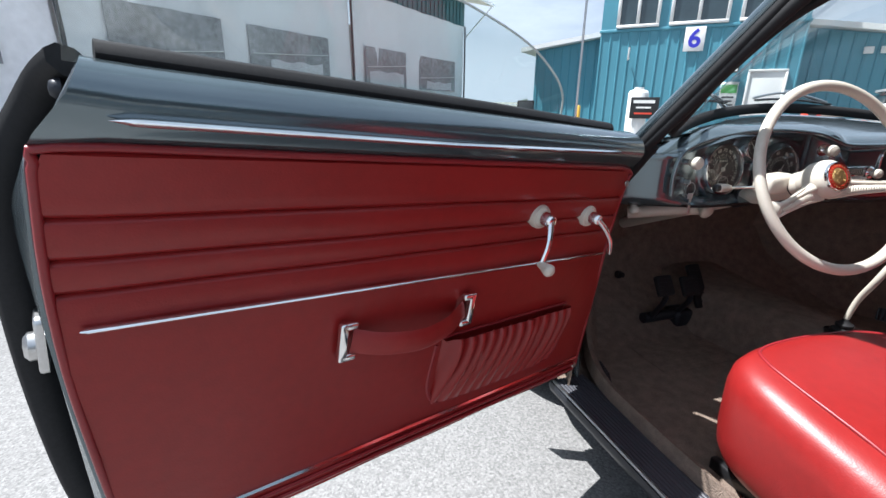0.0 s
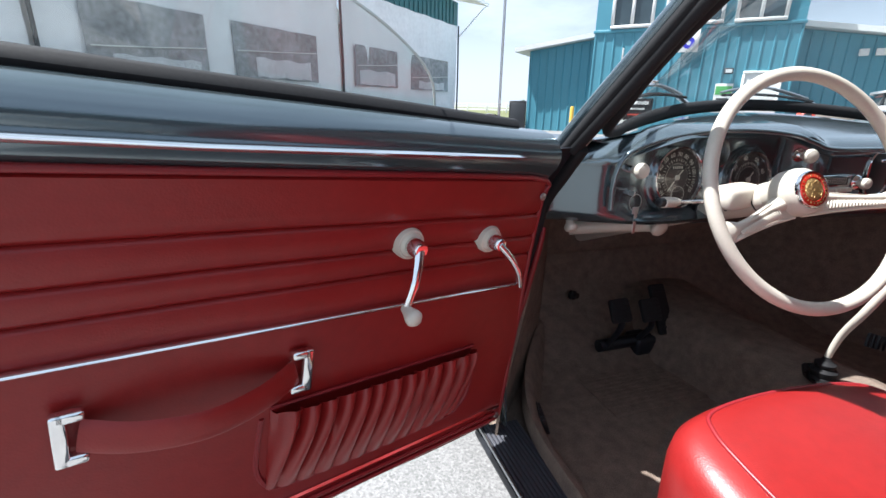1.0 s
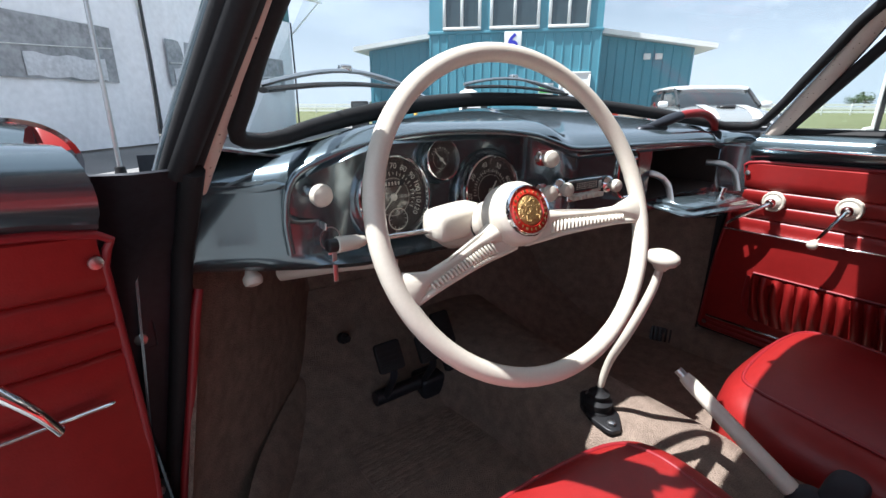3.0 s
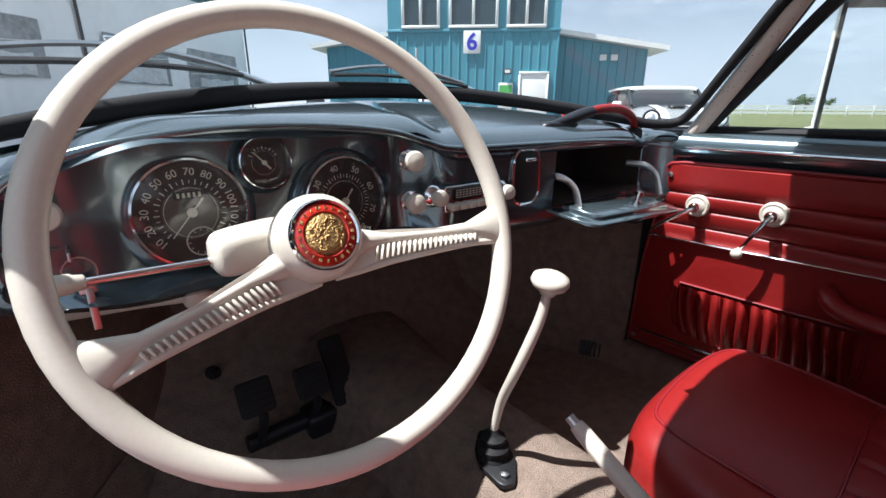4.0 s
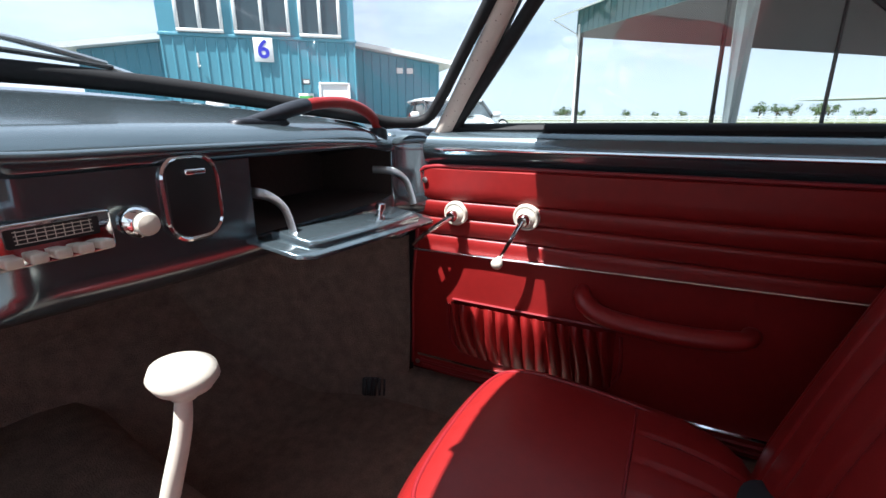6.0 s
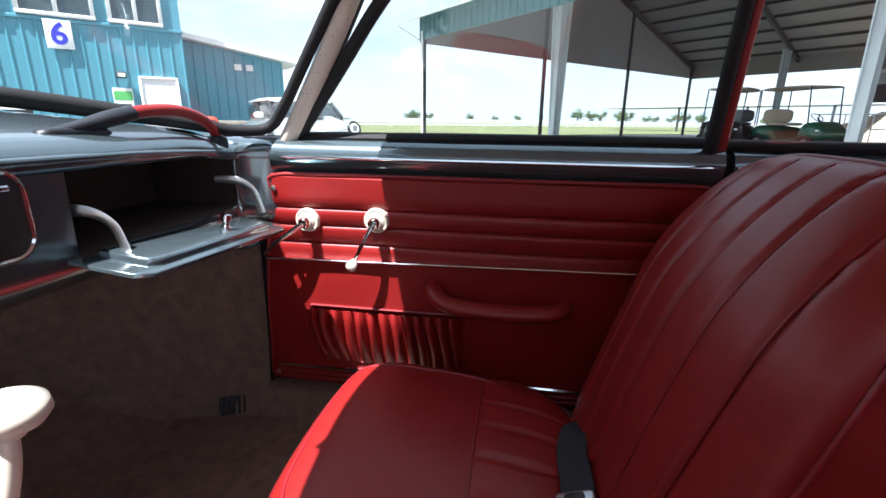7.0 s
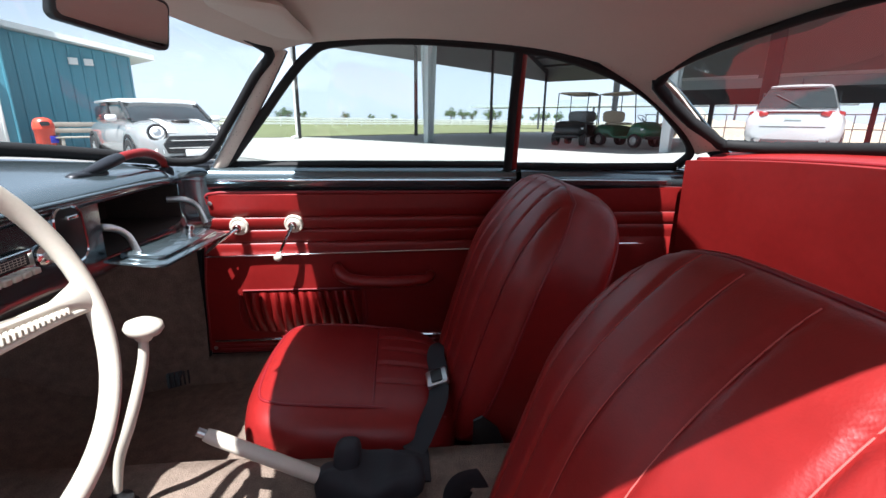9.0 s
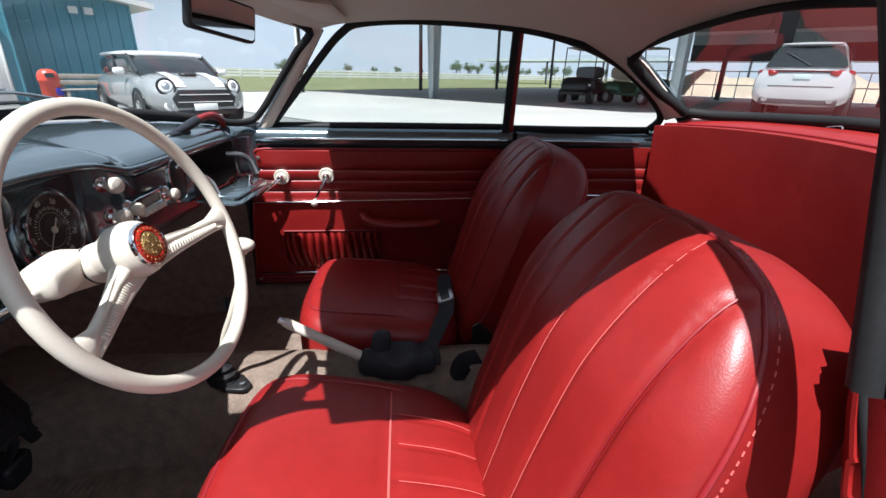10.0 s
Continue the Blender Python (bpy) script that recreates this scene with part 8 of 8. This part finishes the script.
# golf carts
def golf_cart(b, a, turn, paint, label, roofmat):
    g = thing("golf_cart", m=at_site(b, a, 0.10, turn) @ Matrix.Diagonal((1.1, 1.1, 1.1, 1)), label=label, category="golf cart", group="golf carts")
    bm = bm_new()
    body_loft(bm, ((-1.15, 0.50, 0.34, 0.70), (-0.95, 0.58, 0.30, 0.78), (-0.3, 0.59, 0.28, 0.72), (-0.1, 0.58, 0.28, 0.40), (0.55, 0.58, 0.28, 0.40), (0.70, 0.58, 0.28, 0.86), (0.95, 0.56, 0.30, 0.88), (1.20, 0.48, 0.36, 0.70), (1.28, 0.36, 0.42, 0.60)))
    part("body", bm, paint, g, local=True, angle=60)
    for z, h, y, th in ((0.80, 0.10, -0.45, 0.50), (1.05, 0.42, -0.72, 0.10)):
        bm = bm_new()
        superquad(bm, (0.54, th / 2, h / 2), 4, (10, 6, 6), lambda x, yy, zz: V(x, y + yy, z + zz))
        part("seat_cushion", bm, BLACK if paint is BLACK else BEIGE, g, local=True)
    bm = bm_new()
    superquad(bm, (0.60, 1.02, 0.04), 4, (10, 14, 4), lambda x, y, z: V(x, y - 0.10, 1.86 + z - 0.03 * y * y))
    part("roof", bm, roofmat, g, local=True)
    for s in (-1, 1):
        for y0, y1 in ((0.86, 0.72), (-0.92, -0.95)):
            bm = bm_new()
            tube(bm, [V(0.54 * s, y0, 0.72), V(0.54 * s, y1, 1.85)], 0.02, 6)
            part("roof_post", bm, DARK_STEEL, g, local=True)
        for y in (-0.80, 0.86):
            road_wheel(g, 0.60 * s, y, 0.235, 0.20)
        bm = bm_new()
        block(bm, (0.30 * s, 1.20, 0.62), (0.18, 0.05, 0.06), Matrix.Rotation(radians(-8 * s), 4, "Z"), 0.015)
        part("headlamp", bm, LENS, g, local=True)
    bm = bm_new()
    sheet(bm, [[V(-0.53, 0.87, 0.86), V(0.53, 0.87, 0.86)], [V(-0.53, 0.76, 1.62), V(0.53, 0.76, 1.62)]])
    part("windshield", bm, GLASS, g, local=True)
    bm = bm_new()
    lathe(bm, [(0.17 + 0.012 * math.cos(t), 0.012 * math.sin(t)) for t in [2 * math.pi * k / 8 for k in range(9)]], Matrix.Translation((-0.28, 0.36, 1.0)) @ Matrix.Rotation(radians(-40), 4, "X"), 20)
    tube(bm, [V(-0.28, 0.36, 1.0), V(-0.28, 0.62, 0.72)], 0.02, 6)
    part("steering_wheel", bm, BLACK, g, local=True)
    bm = bm_new()
    block(bm, (0, 1.27, 0.34), (0.86, 0.10, 0.10), Matrix(), 0.03)
    part("bumper", bm, BLACK, g, local=True)
    return g


golf_cart(18.5, 6.3, 155, GREEN_CART, "dark green golf cart with a beige roof under the canopy", BEIGE)
golf_cart(17.9, 8.2, 100, BLACK, "black golf cart with a beige roof under the canopy", BEIGE)

# small yard things
bin_ = thing("litter_bin", m=at_site(2.02, 16.4) @ Matrix.Diagonal((0.82, 0.82, 0.88, 1)), label="round red litter bin with a domed lid", category="bin")
bm = bm_new()
lathe(bm, ((0.0, 0.0), (0.25, 0.0), (0.27, 0.05), (0.28, 0.72), (0.30, 0.74), (0.30, 0.80), (0.26, 0.81)), Matrix(), 28)
part("bin_body", bm, BIN_RED, bin_, local=True)
bm = bm_new()
lathe(bm, ((0.30, 0.80), (0.29, 0.92), (0.24, 1.04), (0.14, 1.10), (0.0, 1.115)), Matrix(), 28)
lid_ = part("bin_lid", bm, BIN_RED, bin_, local=True)
bm = bm_new()
prism(bm, rounded(0.26, 0.13, 0.05), 0.02, frame_at((0.0, -0.285, 0.93), (0, -1, 0.2)))
part("bin_mouth", bm, BLACK, lid_, local=True)
bm = bm_new()
block(bm, (0.10, -0.27, 0.45), (0.24, 0.03, 0.22), Matrix.Rotation(radians(20), 4, "Z"), 0.006)
part("bin_notice", bm, BLUE_INK, bin_, local=True)
seat_ = thing("bench", m=at_site(2.95, 16.4), label="low grey weathered wooden bench by the wall", category="bench")
for k in range(3):
    bm = bm_new()
    block(bm, (0, -0.16 + 0.15 * k, 0.44), (1.5, 0.13, 0.04), Matrix(), 0.006)
    part("seat_slat", bm, BENCH_WOOD, seat_, local=True)
for k in range(2):
    bm = bm_new()
    block(bm, (0, 0.25, 0.62 + 0.17 * k), (1.5, 0.04, 0.13), Matrix(), 0.006)
    part("back_slat", bm, BENCH_WOOD, seat_, local=True)
for s in (-1, 1):
    bm = bm_new()
    block(bm, (0.6 * s, 0, 0.21), (0.08, 0.42, 0.42), Matrix(), 0.006)
    block(bm, (0.6 * s, 0.29, 0.42), (0.08, 0.05, 0.84), Matrix(), 0.006)
    part("bench_leg", bm, BENCH_WOOD, seat_, local=True)
bol = thing("bollard", m=at_site(-4.75, 16.5), label="slim yellow bollard before the teal wall", category="bollard")
bm = bm_new()
lathe(bm, ((0.0, 0.0), (0.07, 0.0), (0.07, 0.92), (0.05, 0.97), (0, 0.98)), Matrix(), 16)
part("post", bm, YELLOW, bol, local=True)
spk = thing("loudspeaker", m=at_site(-5.6, 13.0, 0, 20), label="black loudspeaker cabinet standing in the yard", category="loudspeaker")
bm = bm_new()
block(bm, (0, 0, 0.55), (0.50, 0.42, 1.10), Matrix(), 0.03)
part("cabinet", bm, BLACK, spk, local=True)
bm = bm_new()
block(bm, (0, -0.215, 0.58), (0.42, 0.02, 0.92), Matrix(), 0.01)
part("speaker_grille", bm, DARK_STEEL, spk, local=True)
ad = thing("banner_drum", m=at_site(-2.62, 14.9), label="white drum with a dark printed banner", category="drum")
bm = bm_new()
lathe(bm, ((0.0, 0), (0.30, 0), (0.30, 1.35), (0.26, 1.42), (0.14, 1.46), (0.14, 1.52), (0, 1.52)), Matrix(), 24)
part("drum", bm, WHITE, ad, local=True)
bm = bm_new()
block(bm, (0.24, -0.34, 0.92), (0.80, 0.03, 0.62), Matrix(), 0.006)
part("banner", bm, BLACK, ad, local=True)
for k, (w, mat) in enumerate(((0.6, WHITE), (0.42, WHITE), (0.5, BIN_RED))):
    bm = bm_new()
    block(bm, (0.22, -0.362, 1.10 - 0.17 * k), (w, 0.006, 0.09 if k == 0 else 0.05))
    part("text_bar", bm, mat, ad, local=True)
